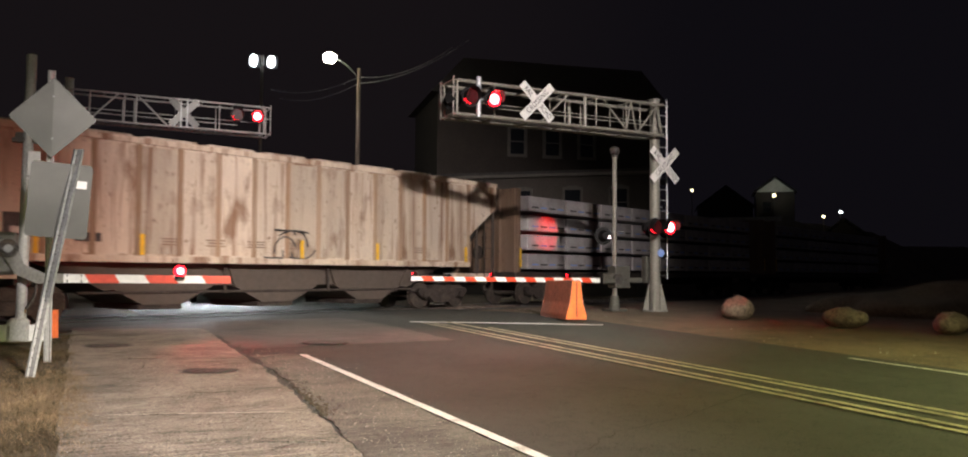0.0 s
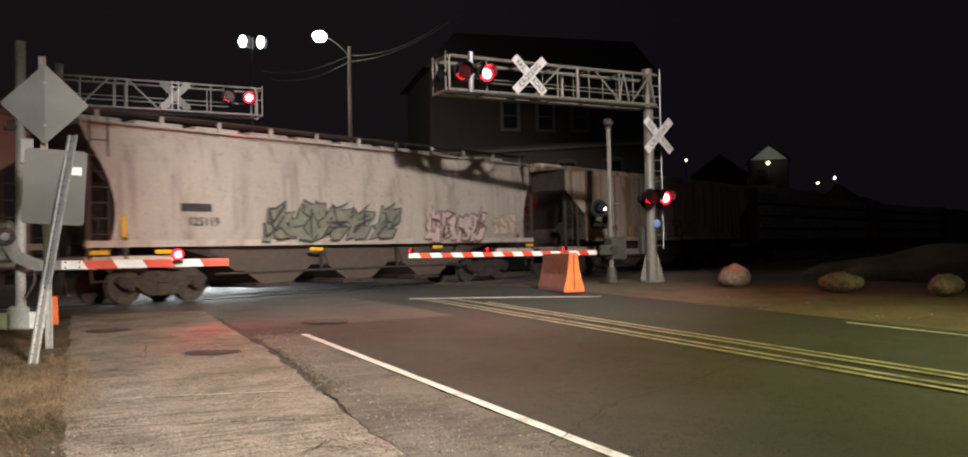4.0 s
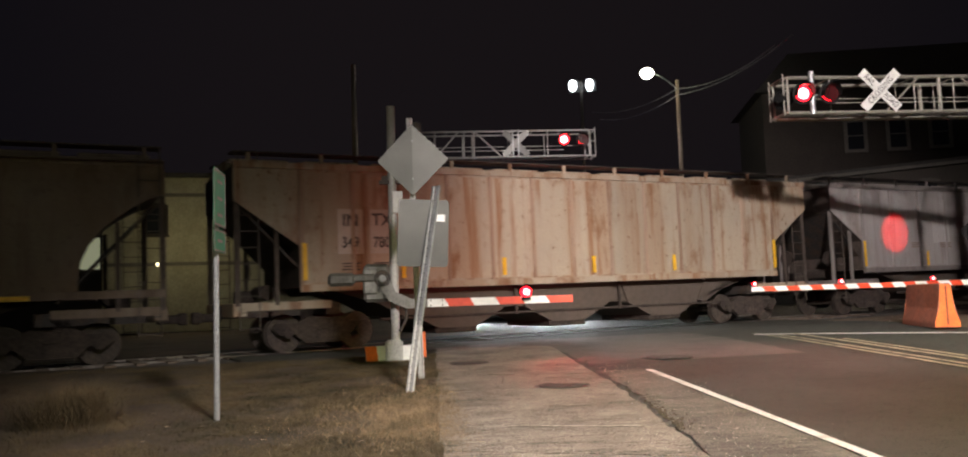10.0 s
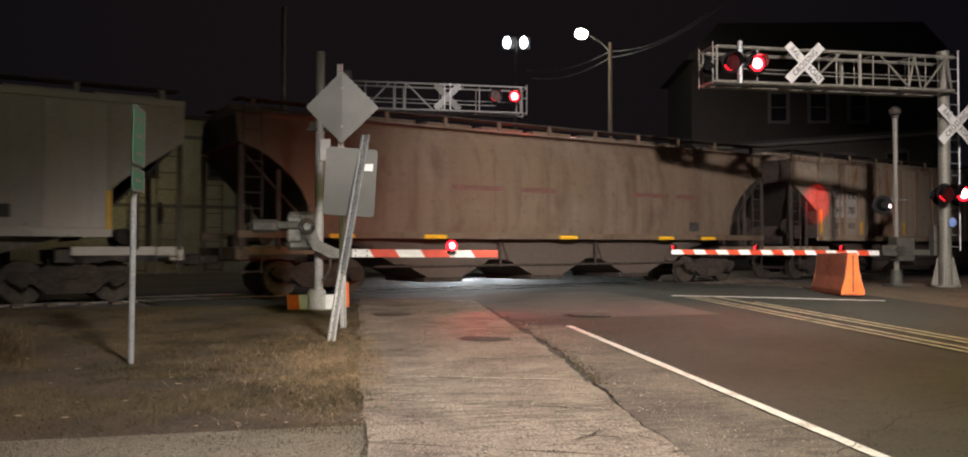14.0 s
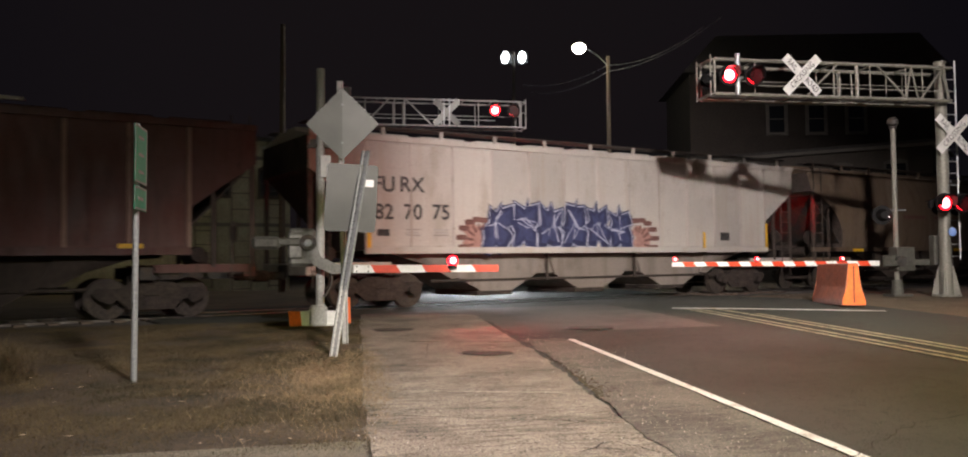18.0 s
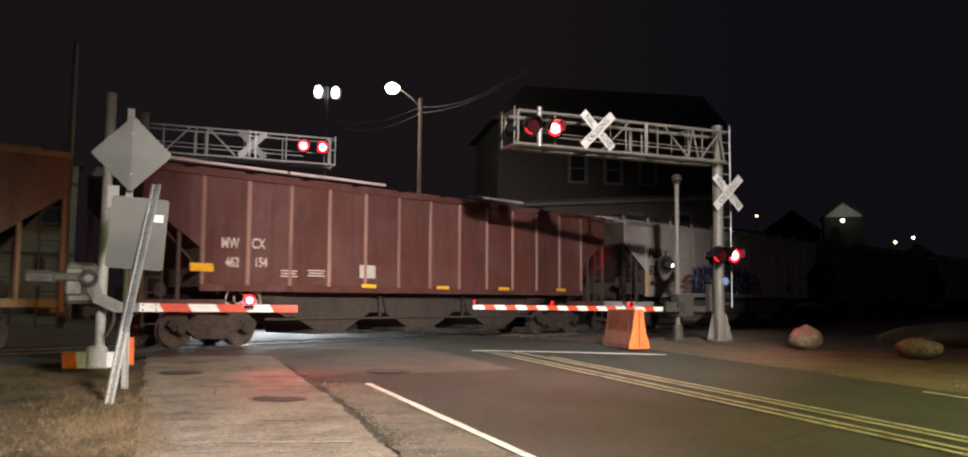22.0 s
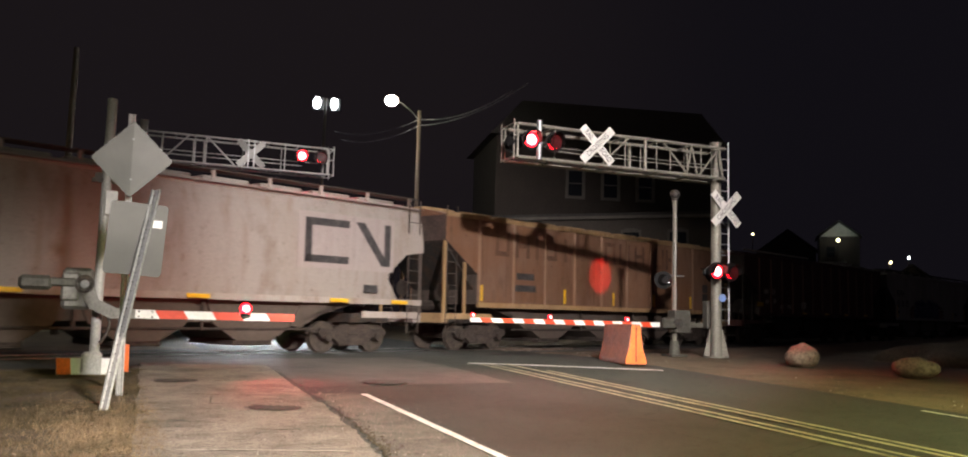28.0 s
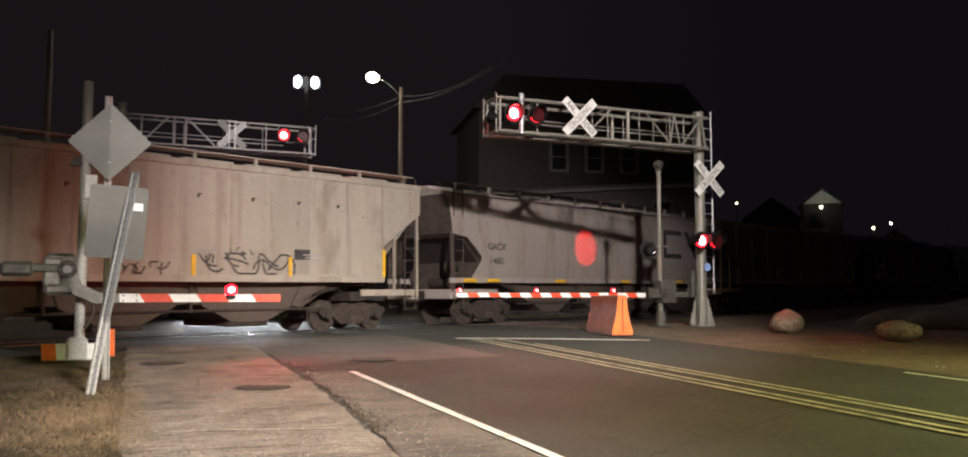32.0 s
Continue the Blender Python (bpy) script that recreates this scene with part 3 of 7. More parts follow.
bm = B()
row = [[bm.verts.new(road(0.5 + 1.9 * i / 24, 8.74 - 0.33 * (0.5 + 1.9 * i / 24 - 1.3) + 0.012 * noise.noise((i * 0.7, 2, 2)) + h, 0.034)) for h in (-0.016, 0.016)] for i in range(22)]
for p, q in zip(row, row[1:]):
    bm.faces.new((p[0], q[0], q[1], p[1]))
part("joint_mortar", bm, GRIT, walk_base, "pale mortar in a joint of the walk")
crack([(2.8, 13.32), (4.4, 13.2), (7.2, 12.6)], 0.016, 1)
crack([(3.3, 5.4), (3.75, 5.75), (4.6, 6.4), (5.6, 6.7), (7.4, 7.6)], 0.01, 2)
crack([(2.75, 10.9), (3.5, 10.5), (4.9, 11.2)], 0.008, 3)
crack([(0.6, 13.6), (1.3, 13.0), (1.2, 12.2), (1.9, 11.9), (2.3, 12.3)], 0.01, 4, 0.045)
crack([(1.15, 11.5), (1.0, 12.0), (1.5, 12.4)], 0.008, 5, 0.045)
crack([(1.6, 6.0), (2.0, 6.3), (2.25, 5.8)], 0.012, 6, 0.045)
crack([(1.7, 6.9), (2.1, 7.1), (2.3, 6.9)], 0.012, 7, 0.045)
crack([(0.5, 7.0), (1.3, 6.75), (1.9, 6.8)], 0.007, 8, 0.045)
rnd = random.Random(31)
for k in range(16):
    p, r = rnd.uniform(1.35, 2.2), rnd.uniform(3.6, 8.2)
    w = rnd.uniform(0.15, 0.45)
    crack([(p - w / 2, r + rnd.uniform(0, 0.2)), (p, r + rnd.uniform(-0.05, 0.05)), (min(2.27, p + w / 2), r - rnd.uniform(0, 0.2))], rnd.uniform(0.006, 0.016), 20 + k, 0.042)
crack([(5.2, 9.0), (6.1, 8.4), (6.3, 7.4)], 0.008, 9)


def scatter(name, count, spot, size, material, label, category, seed, flat=1.0):
    rnd = random.Random(seed)
    verts, faces = [], []
    for _ in range(count):
        c, s = spot(rnd), size(rnd)
        ang = rnd.random() * 6.28
        ca, sa = math.cos(ang), math.sin(ang)
        k = len(verts)
        for x, y, z in ((-1, -0.8, 0), (1, -0.6, 0), (0.9, 0.7, 0), (-0.8, 0.9, 0), (rnd.uniform(-0.4, 0.4), rnd.uniform(-0.4, 0.4), rnd.uniform(0.5, 1.0))):
            x, y = x * rnd.uniform(0.6, 1), y * rnd.uniform(0.6, 1)
            verts.append((c.x + (x * ca - y * sa) * s, c.y + (x * sa + y * ca) * s, c.z + z * s * flat))
        faces += [(k, k + 1, k + 4), (k + 1, k + 2, k + 4), (k + 2, k + 3, k + 4), (k + 3, k, k + 4)]
    me = bpy.data.meshes.new(name)
    me.from_pydata(verts, [], faces)
    me.materials.append(material)
    return tagged(new(name, me), label, category, kind="stuff")


scatter("grit", 4200, lambda r: (lambda q: road(seam_mid(q) + (0.12 + abs(r.gauss(0, 0.45))) * (1 if r.random() < 0.4 else -1), q, 0.022))(r.uniform(3, 14)), lambda r: 0.003 + 0.008 * r.random() ** 6, GRIT, "pale loose grit scattered over the walk and shoulder", "grit", 1)
scatter("seam_crumbs", 1500, lambda r: (lambda q: road(seam_mid(q) + seam_half(q) + abs(r.gauss(0, 0.1)) - 0.03, q, 0.008))(8.2 + abs(r.gauss(0, 1.5))), lambda r: 0.005 + 0.02 * r.random() ** 3, TURF, "brown crumbs of dirt along the seam", "dirt", 12)
SPARK = mat("pale_quartz_fleck", (0.75, 0.72, 0.65), 0.5, 0, (0.55, 0.52, 0.46), 20, 9, 0.3, 0)
scatter("grit_flecks", 2600, lambda r: (lambda q: road(walk_left(q) - 0.3 + 3.7 * r.random(), q, 0.03))(2.4 + 10 * r.random() ** 1.3), lambda r: 0.0022 + 0.005 * r.random() ** 4, SPARK, "bright specks of grit on the walk and shoulder", "grit", 14)
scatter("seam_gravel", 700, lambda r: (lambda q: road(walk_left(q) - 0.05 + r.gauss(0, 0.06), q, 0.014))(r.uniform(2.2, 7.4)), lambda r: 0.005 + 0.014 * r.random() ** 3, ASPHALT_OLD, "grey gravel in the seam beside the walk", "gravel", 15)
scatter("rubble", 300, lambda r: (lambda q: road(seam_mid(q) + r.gauss(0, 0.08), q, 0.004))(r.uniform(7.3, 15)), lambda r: 0.007 + 0.03 * r.random() ** 3, ASPHALT_MID, "broken bits of concrete in the seam", "rubble", 2)
scatter("gravel", 2600, lambda r: road(r.uniform(-7, 0.0), r.uniform(1, 7.2), 0.012), lambda r: 0.004 + 0.011 * r.random() ** 4, ASPHALT_OLD, "grey loose gravel beside the walk", "gravel", 3)
scatter("verge_stones", 260, lambda r: road(11.4 + abs(r.gauss(0, 1.4)), r.uniform(0, 24), -0.01), lambda r: 0.008 + 0.022 * r.random() ** 4, GRIT, "small stones on the dirt verge", "stones", 4)


STRAW = mat("pale_straw", (0.4, 0.29, 0.17), 0.9, 0, (0.18, 0.13, 0.08), 30, 1.5, 0.3, 0, island=0.45)
LITTER = mat("dead_leaf", (0.42, 0.33, 0.23), 0.8, 0, (0.2, 0.15, 0.1), 30, 6, 0.3, 0, island=0.5)


def blades(name, count, spot, height, label, seed, material):
    rnd = random.Random(seed)
    verts, faces = [], []
    while len(faces) < count:
        c = spot(rnd)
        if c is None:
            continue
        for _ in range(6):
            ang, h = rnd.random() * 6.28, height * rnd.uniform(0.35, 1.2)
            dx, dy = math.cos(ang), math.sin(ang)
            lean = rnd.uniform(0.6, 4.0) * h
            o = Vector((c.x + rnd.gauss(0, 0.09), c.y + rnd.gauss(0, 0.09), c.z))
            w = rnd.uniform(0.0009, 0.0022)
            k = len(verts)
            mx, my, mz = o.x + dx * lean * 0.45, o.y + dy * lean * 0.45, o.z + h * 0.8
            verts += [(o.x - dy * w, o.y + dx * w, o.z), (o.x + dy * w, o.y - dx * w, o.z), (mx + dy * w * 0.7, my - dx * w * 0.7, mz), (mx - dy * w * 0.7, my + dx * w * 0.7, mz), (o.x + dx * lean, o.y + dy * lean, o.z + h * 0.9)]
            faces += [(k, k + 1, k + 2, k + 3), (k + 3, k + 2, k + 4)]
    me = bpy.data.meshes.new(name)
    me.from_pydata(verts, [], faces)
    me.materials.append(material)
    return tagged(new(name, me), label, "grass", kind="stuff")


def grass_spot(r):
    p, q = 0.5 - abs(r.gauss(0, 3.6)), r.uniform(6.2, 17.5)
    if p < -12 or q < 6.75 + 0.25 * math.sin(p * 1.3) + 0.3 * noise.noise((p * 2, q, 0)) or p > walk_left(q) + 0.05 + 0.1 * noise.noise((q * 2.5, 1, 1)):
        return None
    bare = noise.noise((p * 0.8, q * 0.8, 2)) + 0.6 * noise.noise((p * 2.7, q * 2.7, 5))
    if bare < -0.1 and r.random() < 0.85 or q < 7.7 and r.random() < 0.6:
        return None
    return road(p, q, 0.01)


blades("dry_grass", 520000, grass_spot, 0.034, "matted dry straw-coloured grass on the verge", 5, GRASS)
blades("tall_grass", 26000, lambda r: road(0.44 - abs(r.gauss(0, 0.8)), 10.3 + r.gauss(0, 1.3), 0.01), 0.06, "long dry grass tufts at the walk's edge round the sign posts", 6, STRAW)
blades("bush_of_dry_grass", 9000, lambda r: road(-4.2 + r.gauss(0, 0.22), 10.9 + r.gauss(0, 0.25), 0.01 + 0.3 * r.random() ** 2), 0.3, "tall bushy clump of dead grass on the verge", 7, GRASS)
scatter("leaf_litter", 90, lambda r: road(0.2 - abs(r.gauss(0, 2.6)), r.uniform(7.0, 11.5), 0.025), lambda r: 0.012 + 0.035 * r.random() ** 2, LITTER, "dead leaves and scraps lying in the grass", "leaf litter", 9, 0.2)
blades("weeds", 5000, lambda r: road(12.5 + abs(r.gauss(0, 2.4)), r.uniform(-2, 26), -0.05), 0.08, "sparse dead weeds on the far verge", 8, GRASS)

# ---- track ----
def along(s, q, z=0.0):
    v = TU * s + TN * q
    return Vector((v.x, v.y, rail_z(s) + z))


track = tagged(new("railway_track"), "single railway track of steel rails over the road", "railway track", kind="structure")
for q in (MID - 0.755, MID + 0.755):
    bm = B()
    for a, b in ((-220, -60), (-60, 60), (60, 140)):
        bar(bm, along(a, q, -0.03), along(b, q, -0.03), 0.07, 0.06)
    part("rail", bm, RAILSTEEL, track)
bm = B()
for s0, s1 in ((-200, 5.5), (19.5, 140)):
    n = int((s1 - s0) / 1.5)
    rows = [[bm.verts.new(along(s0 + (s1 - s0) * i / n, MID + w, z + 0.03 * noise.noise((i, w, 0)))) for w, z in ((-2.6, -0.22), (-1.7, -0.05), (0, -0.05), (1.7, -0.05), (2.6, -0.22))] for i in range(n + 1)]
    for i in range(n):
        for k in range(4):
            bm.faces.new((rows[i][k], rows[i + 1][k], rows[i + 1][k + 1], rows[i][k + 1]))
part("ballast_bed", bm, BALLAST, track)
for i in range(90):
    s = -30 + i * 0.62
    if 5.5 < s < 19.5:
        continue
    bm = B()
    box(bm, (0, 0, 0), (0.23, 2.6, 0.16))
    part("sleeper", bm, WOOD, track, at=Matrix.Translation(along(s, MID, -0.09)) @ Matrix.Rotation(math.pi / 2 - TA, 4, "Z"))
bm = B()
for q0, q1 in ((-2.5, -0.86), (-0.65, 0.65), (0.86, 2.5)):
    n = 24
    ws = [(q0, -0.012), (q1, -0.012)]
    ws = [(q0 - 0.9, None), *ws] if q0 < -2 else [*ws, (q1 + 0.9, None)] if q1 > 2 else ws
    rows = []
    for i in range(n + 1):
        row = []
        for w, z in ws:
            v = along(4 + 17 * i / n, MID + w, z or 0)
            row.append(bm.verts.new(v if z else on_ground(v, -0.02)))
        rows.append(row)
    for i in range(n):
        for j in range(len(ws) - 1):
            bm.faces.new((rows[i][j], rows[i + 1][j], rows[i + 1][j + 1], rows[i][j + 1]))
part("crossing_panel", bm, ASPHALT, track, "dark crossing panels between the rails")

# ---- crossing signals ----
FACING = Matrix.Rotation(RA, 4, "Z")      # x across the road to the right, y along the road, -y towards the camera
SHUTTERS = []                             # (flap, opened while the right-hand lamps show)


def at_road(v):
    return Matrix.Translation(v) @ FACING


def crossbuck(m, front=True, label="white railroad crossbuck sign with black letters"):
    x = thing("crossbuck_sign", m, label, "crossing sign", "crossbuck signs")
    face, y = (CROSSBUCK_WHITE, -0.012) if front else (SIGNBACK, 0.0)
    for k, a in enumerate((45, -45)):
        rot = Matrix.Rotation(radians(a), 4, "Y")
        bm = B()
        box(bm, (0, 0, 0), (1.22, 0.008, 0.225), None)
        part("blade", bm, face, x, at=Matrix.Translation((0, -0.012 * k, 0)) @ rot)
        if front:
            turn = Matrix.Rotation(math.pi / 2, 4, "X")
            yy = -0.02 * k - 0.008
            if k == 0:      # falls to the right: RAIL / ROAD
                for w, dx in (("RAIL", -0.34), ("ROAD", 0.34)):
                    text(w, 0.2, rot @ Matrix.Translation((dx, yy, 0)) @ turn, LETTER, x, wide=0.72)
            else:
                text("CROSSING", 0.2, rot @ Matrix.Translation((0, yy, 0)) @ turn, LETTER, x, wide=0.78, spacing=1.12)
        else:
            bm = B()
            bar(bm, (-0.1, 0.0, -0.5), (-0.1, 0.0, 0.5), 0.05, 0.05), bar(bm, (0.1, 0, -0.5), (0.1, 0, 0.5), 0.05, 0.05)
            if k == 0:
                part("bracket", bm, GALV, x)
            else:
                bm.free()
    return x


def signal(m, right, bank="near", deep=0.034):
    """A flashing-light unit: round black background, hood, glowing roundel, and an added flap that hides the glow in
    place of switching off, or lies up under the hood.
    """
    s = thing("crossing_signal", m, "red crossing signal lamp with hood and round black backing disc", "signal lamp", "crossing signal lamps")
    bm = B()
    bmesh.ops.create_cone(bm, cap_ends=True, segments=28, radius1=0.245, radius2=0.245, depth=0.02)
    bmesh.ops.transform(bm, matrix=Matrix.Translation((0, 0.03, 0)) @ Matrix.Rotation(math.pi / 2, 4, "X"), verts=bm.verts[:])
    part("backing_disc", bm, HOODBLACK, s)
    bm = B()
    rod(bm, (0, 0.02, 0), (0, 0.22, 0), 0.17, 0.1, 14)
    part("housing", bm, HOODBLACK, s)
    bm = B()
    n = 18
    ring = []
    for i in range(n + 1):
        a = radians(-20 + 220 * i / n)
        ln = 0.3 - 0.14 * abs(i / n - 0.5) * 2
        ring.append([bm.verts.new((math.cos(a) * r, y, math.sin(a) * r)) for r, y in ((0.19, 0.015), (0.2, -ln), (0.193, -ln), (0.183, 0.015))])
    for a, b in zip(ring, ring[1:]):
        for i in range(4):
            bm.faces.new((a[i], a[(i + 1) % 4], b[(i + 1) % 4], b[i]))
    part("hood", bm, HOODBLACK, s)
    bm = B()
    ball(bm, (0, 0.0, 0), 0.178, 3, (1, 0.11, 1))
    part("roundel", bm, RED_ON, s, "lit red glass roundel", True)
    bm = B()
    ball(bm, (0, -0.014, 0), 0.125, 3, (1, 0.08, 1))
    part("bulb_core", bm, RED_CORE, s, "bright centre of the roundel", True)
    bm = B()
    bmesh.ops.create_cone(bm, cap_ends=True, segments=24, radius1=0.181, radius2=0.181, depth=0.006)
    bmesh.ops.transform(bm, matrix=Matrix.Translation((0, 0, -0.172)) @ Matrix.Rotation(math.pi / 2, 4, "X"), verts=bm.verts[:])
    flap = part("flasher_flap", bm, RED_OFF, s, "added dark red flap that stands in for switching off", at=Matrix.Translation((0, -deep, 0.172)))
    SHUTTERS.append((flap, right, bank))
    return s


def beacon(m, colour_on, flashes, right=False, r=0.055, parent_label="small red lamp on top of the gate arm"):
    s = thing("gate_arm_lamp", m, parent_label, "gate lamp", "gate arm lamps")
    bm = B()
    rod(bm, (0, 0.0, -r * 1.4), (0, 0.0, -r * 0.8), r * 0.8, n=10)
    part("base", bm, BLACK, s)
    bm = B()
    ball(bm, (0, 0, 0), r, 2)
    part("lens", bm, colour_on, s, "lit red lens", True)
    bm = B()
    ball(bm, (0, -r * 0.5, 0), r * 0.66, 2)
    part("bulb_core", bm, RED_CORE, s, "bright centre of the lens", True)
    if flashes:
        # added flap that blocks the steady glow while the lamp is off
        bm = B()
        bmesh.ops.create_cone(bm, cap_ends=True, segments=14, radius1=r * 1.15, radius2=r * 1.15, depth=0.004)
        bmesh.ops.transform(bm, matrix=Matrix.Translation((0, 0, -r * 1.1)) @ Matrix.Rotation(math.pi / 2, 4, "X"), verts=bm.verts[:])
        SHUTTERS.append((part("flasher_flap", bm, RED_OFF, s, at=Matrix.Translation((0, -r * 1.15, r * 1.1))), right, "near"))
    return s


def truss(bm, x0, x1, z0, z1, y0, y1, bays, r=0.035):
    """The four chords of a box truss along x, with the ties between them."""
    for y in (y0, y1):
        for z in (z0, z1):
            rod(bm, (x0, y, z), (x1, y, z), r * 1.35, n=8)
    for i in range(bays + 1):
        x = x0 + (x1 - x0) / bays * i
        for z in (z0, z1):
            rod(bm, (x, y0, z), (x, y1, z), r * 0.7, n=6)
    return bm


def cantilever(name_label, base, tip_p, z_low, z_high, top_z, tail, material, uprights, diagonals, steel_r=0.145, chord=0.032):
    """A mast with a walkway truss out over the road. The thing's space: x across the road, z from the mast's foot."""
    c = thing("cantilever_signal_mast", at_road(base), name_label, "signal mast", "cantilever masts")
    zl, zh, zt = z_low - base.z, z_high - base.z, top_z - base.z
    reach = tip_p
    bm = B()
    rod(bm, (0, 0, 0.5), (0, 0, zt), steel_r, steel_r * 0.92, 18)
    rod(bm, (0, 0, zt), (0, 0, zt + 0.04), steel_r * 1.05, n=18)
    part("mast", bm, material, c, smooth=False)
    bm = B()
    rod(bm, (0, 0, 0.0), (0, 0, 0.05), 0.34, n=12)
    for k in range(4):
        a = k * math.pi / 2 + 0.78
        slab_pts = [(0.1, 0.0), (0.34, 0.0), (0.17, 0.75), (0.1, 0.75)]
        b2 = B()
        slab(b2, slab_pts, -0.02, 0.02)
        bmesh.ops.transform(b2, matrix=Matrix.Rotation(a, 4, "Z"), verts=b2.verts[:])
        me = bpy.data.meshes.new("tmp")
        b2.to_mesh(me), b2.free()
        bm.from_mesh(me)
        bpy.data.meshes.remove(me)
    rod(bm, (0, 0, 0.0), (0, 0, 0.75), steel_r * 1.12, n=14)
    part("base_flange", bm, material, c)
    bm = B()
    bays = 6
    truss(bm, 0, reach, zl, zh, -0.38, 0.38, bays, chord)
    part("truss_arm", bm, material, c)
    # uprights on both faces, diagonals on the front one
    for x, r in uprights:
        for y in (-0.38, 0.38):
            bm = B()
            rod(bm, (x, y, zl), (x, y, zh), r, n=8)
            part("upright", bm, material, c)
    for xa, xb in diagonals:
        bm = B()
        rod(bm, (xa, -0.38, zh), (xb, -0.38, zl), 0.026, n=6)
        part("brace", bm, material, c)
    bm = B()
    box(bm, (reach / 2, 0, zl + 0.03), (abs(reach), 0.26, 0.03))
    part("walkway", bm, GALV, c, "grating walkway on the truss")
    bm = B()
    rod(bm, (0, 0.4, zl + 0.5), (reach, 0.4, zl + 0.5), 0.014, n=6)
    part("handrail", bm, material, c)
    bm = B()
    rod(bm, (0, -0.4, zl + 0.22), (reach * 0.85, -0.4, zl + 0.22), 0.014, n=6)
    part("knee_rail", bm, material, c)
    # the end frame past the last bay
    e = reach + tail
    for y in (-0.38, 0.38):
        bm = B()
        for z in (zl, zl + 0.52, zh):
            rod(bm, (reach, y, z), (e, y, z), 0.018, n=6)
        rod(bm, (e, y, zl - 0.05), (e, y, zh + 0.1), 0.02, n=6)
        part("end_rail", bm, material, c)
    for z in (zl, zh):
        bm = B()
        rod(bm, (e, -0.38, z), (e, 0.38, z), 0.018, n=6)
        part("end_bar", bm, material, c)
    return c


# right-hand mast, over the near lane
MAST = on_ground(Vector((4.17, 23.82, 0)))
TZ0, TZ1 = 1.6 + 4.05, 1.6 + 4.87
right_mast = cantilever("pale steel cantilever mast carrying crossing signals over the road", MAST, -6.2, TZ0, TZ1, 1.6 + 5.06, -0.1, POSTSTEEL,
                        ((-0.78, 0.016), (-1.23, 0.016), (-2.19, 0.016), (-2.54, 0.045), (-3.15, 0.018), (-5.19, 0.018), (-6.2, 0.03)),
                        ((-3.02, -3.88), (-2.01, -1.19), (-1.08, -1.23), (-1.08, -0.9), (-0.19, -0.86), (-0.24, -0.37), (-0.2, -0.06)))
bm = B()
for x in (0.28, 0.62):
    rod(bm, (x, 0.25, 0.9), (x, 0.25, TZ1 + 0.35 - MAST.z), 0.022, n=6)
for k in range(17):
    z = 1.0 + k * 0.3
    rod(bm, (0.28, 0.25, z), (0.62, 0.25, z), 0.013, n=6)
part("climbing_ladder", bm, GALV, right_mast)
for z in (1.6, 2.9, 4.4):
    bm = B()
    bar(bm, (0.1, 0.1, z), (0.45, 0.25, z), 0.03, 0.03)
    part("ladder_bracket", bm, GALV, right_mast)
bm = B()
rod(bm, (0.06, -0.2, 1.6), (0.06, -0.18, 1.6), 0.11, n=16)
part("notice_plate", bm, BLUE, right_mast, "small round pale blue notice plate")
bm = B()
box(bm, (0.0, 0.28, 1.15), (0.34, 0.22, 0.75), None, 0.02)
part("cable_box", bm, GATEGREY, right_mast)
mast_r = (MAST.x * RN.x + MAST.y * RN.y)
mast_p = (MAST.x * RP.x + MAST.y * RP.y)


def from_mast(dp, dr, z):
    v = RP * (mast_p + dp) + RN * (mast_r + dr)
    return Vector((v.x, v.y, z))


for dp, right in ((-5.98, False), (-5.35, True)):
    signal(at_road(from_mast(dp, -0.68, 6.03)), right)
for dp, right in ((-0.36, False), (0.12, True)):
    signal(at_road(from_mast(dp, -0.5, 3.12)), right)
signal(Matrix.Translation(from_mast(-6.22, -0.2, 6.0)) @ Matrix.Rotation(RA + math.pi * 0.72, 4, "Z"), False)
bm = B()
rod(bm, (-5.66, -0.46, TZ0 - MAST.z - 0.05), (-5.66, -0.46, TZ1 - MAST.z + 0.12), 0.06, n=10)
rod(bm, (-6.0, -0.46, 6.03 - MAST.z), (-5.32, -0.46, 6.03 - MAST.z), 0.03, n=8)
part("signal_bracket", bm, GALV, right_mast)
bm = B()
rod(bm, (-0.4, -0.25, 3.12 - MAST.z), (0.16, -0.25, 3.12 - MAST.z), 0.03, n=8)
part("signal_bracket", bm, GALV, right_mast)
crossbuck(at_road(from_mast(-4.03, -0.47, 1.6 + 4.54)))
crossbuck(at_road(from_mast(0.15, -0.24, 1.6 + 3.25)))
# the pair on the mast's other face, whose beams fall on the passing cars
for dp, right, shift in ((0.22, False, 0.0), (0.7, True, 0.42)):
    at, spot = from_mast(dp, 0.45, 3.12), Vector((1.42, 32.45, 3.45)) + TU * shift
    way = (spot - at).normalized()
    signal(Matrix.Translation(at) @ Matrix.Rotation(math.atan2(way.x, -way.y), 4, "Z"), right, "near", 0.13)
    beam = lamp("signal_beam", "SPOT", at + way * 0.085, 6500, (1.0, 0.002, 0.006), tuple(spot), 0.012, 9.6, 0.35)
    beam.matrix_world = beam.matrix_world @ Matrix.Diagonal((0.88, 1, 1, 1))
bm = B()
rod(bm, (0.0, 0.22, 3.12 - MAST.z), (0.74, 0.22, 3.12 - MAST.z), 0.03, n=8)
part("signal_bracket", bm, GALV, right_mast)
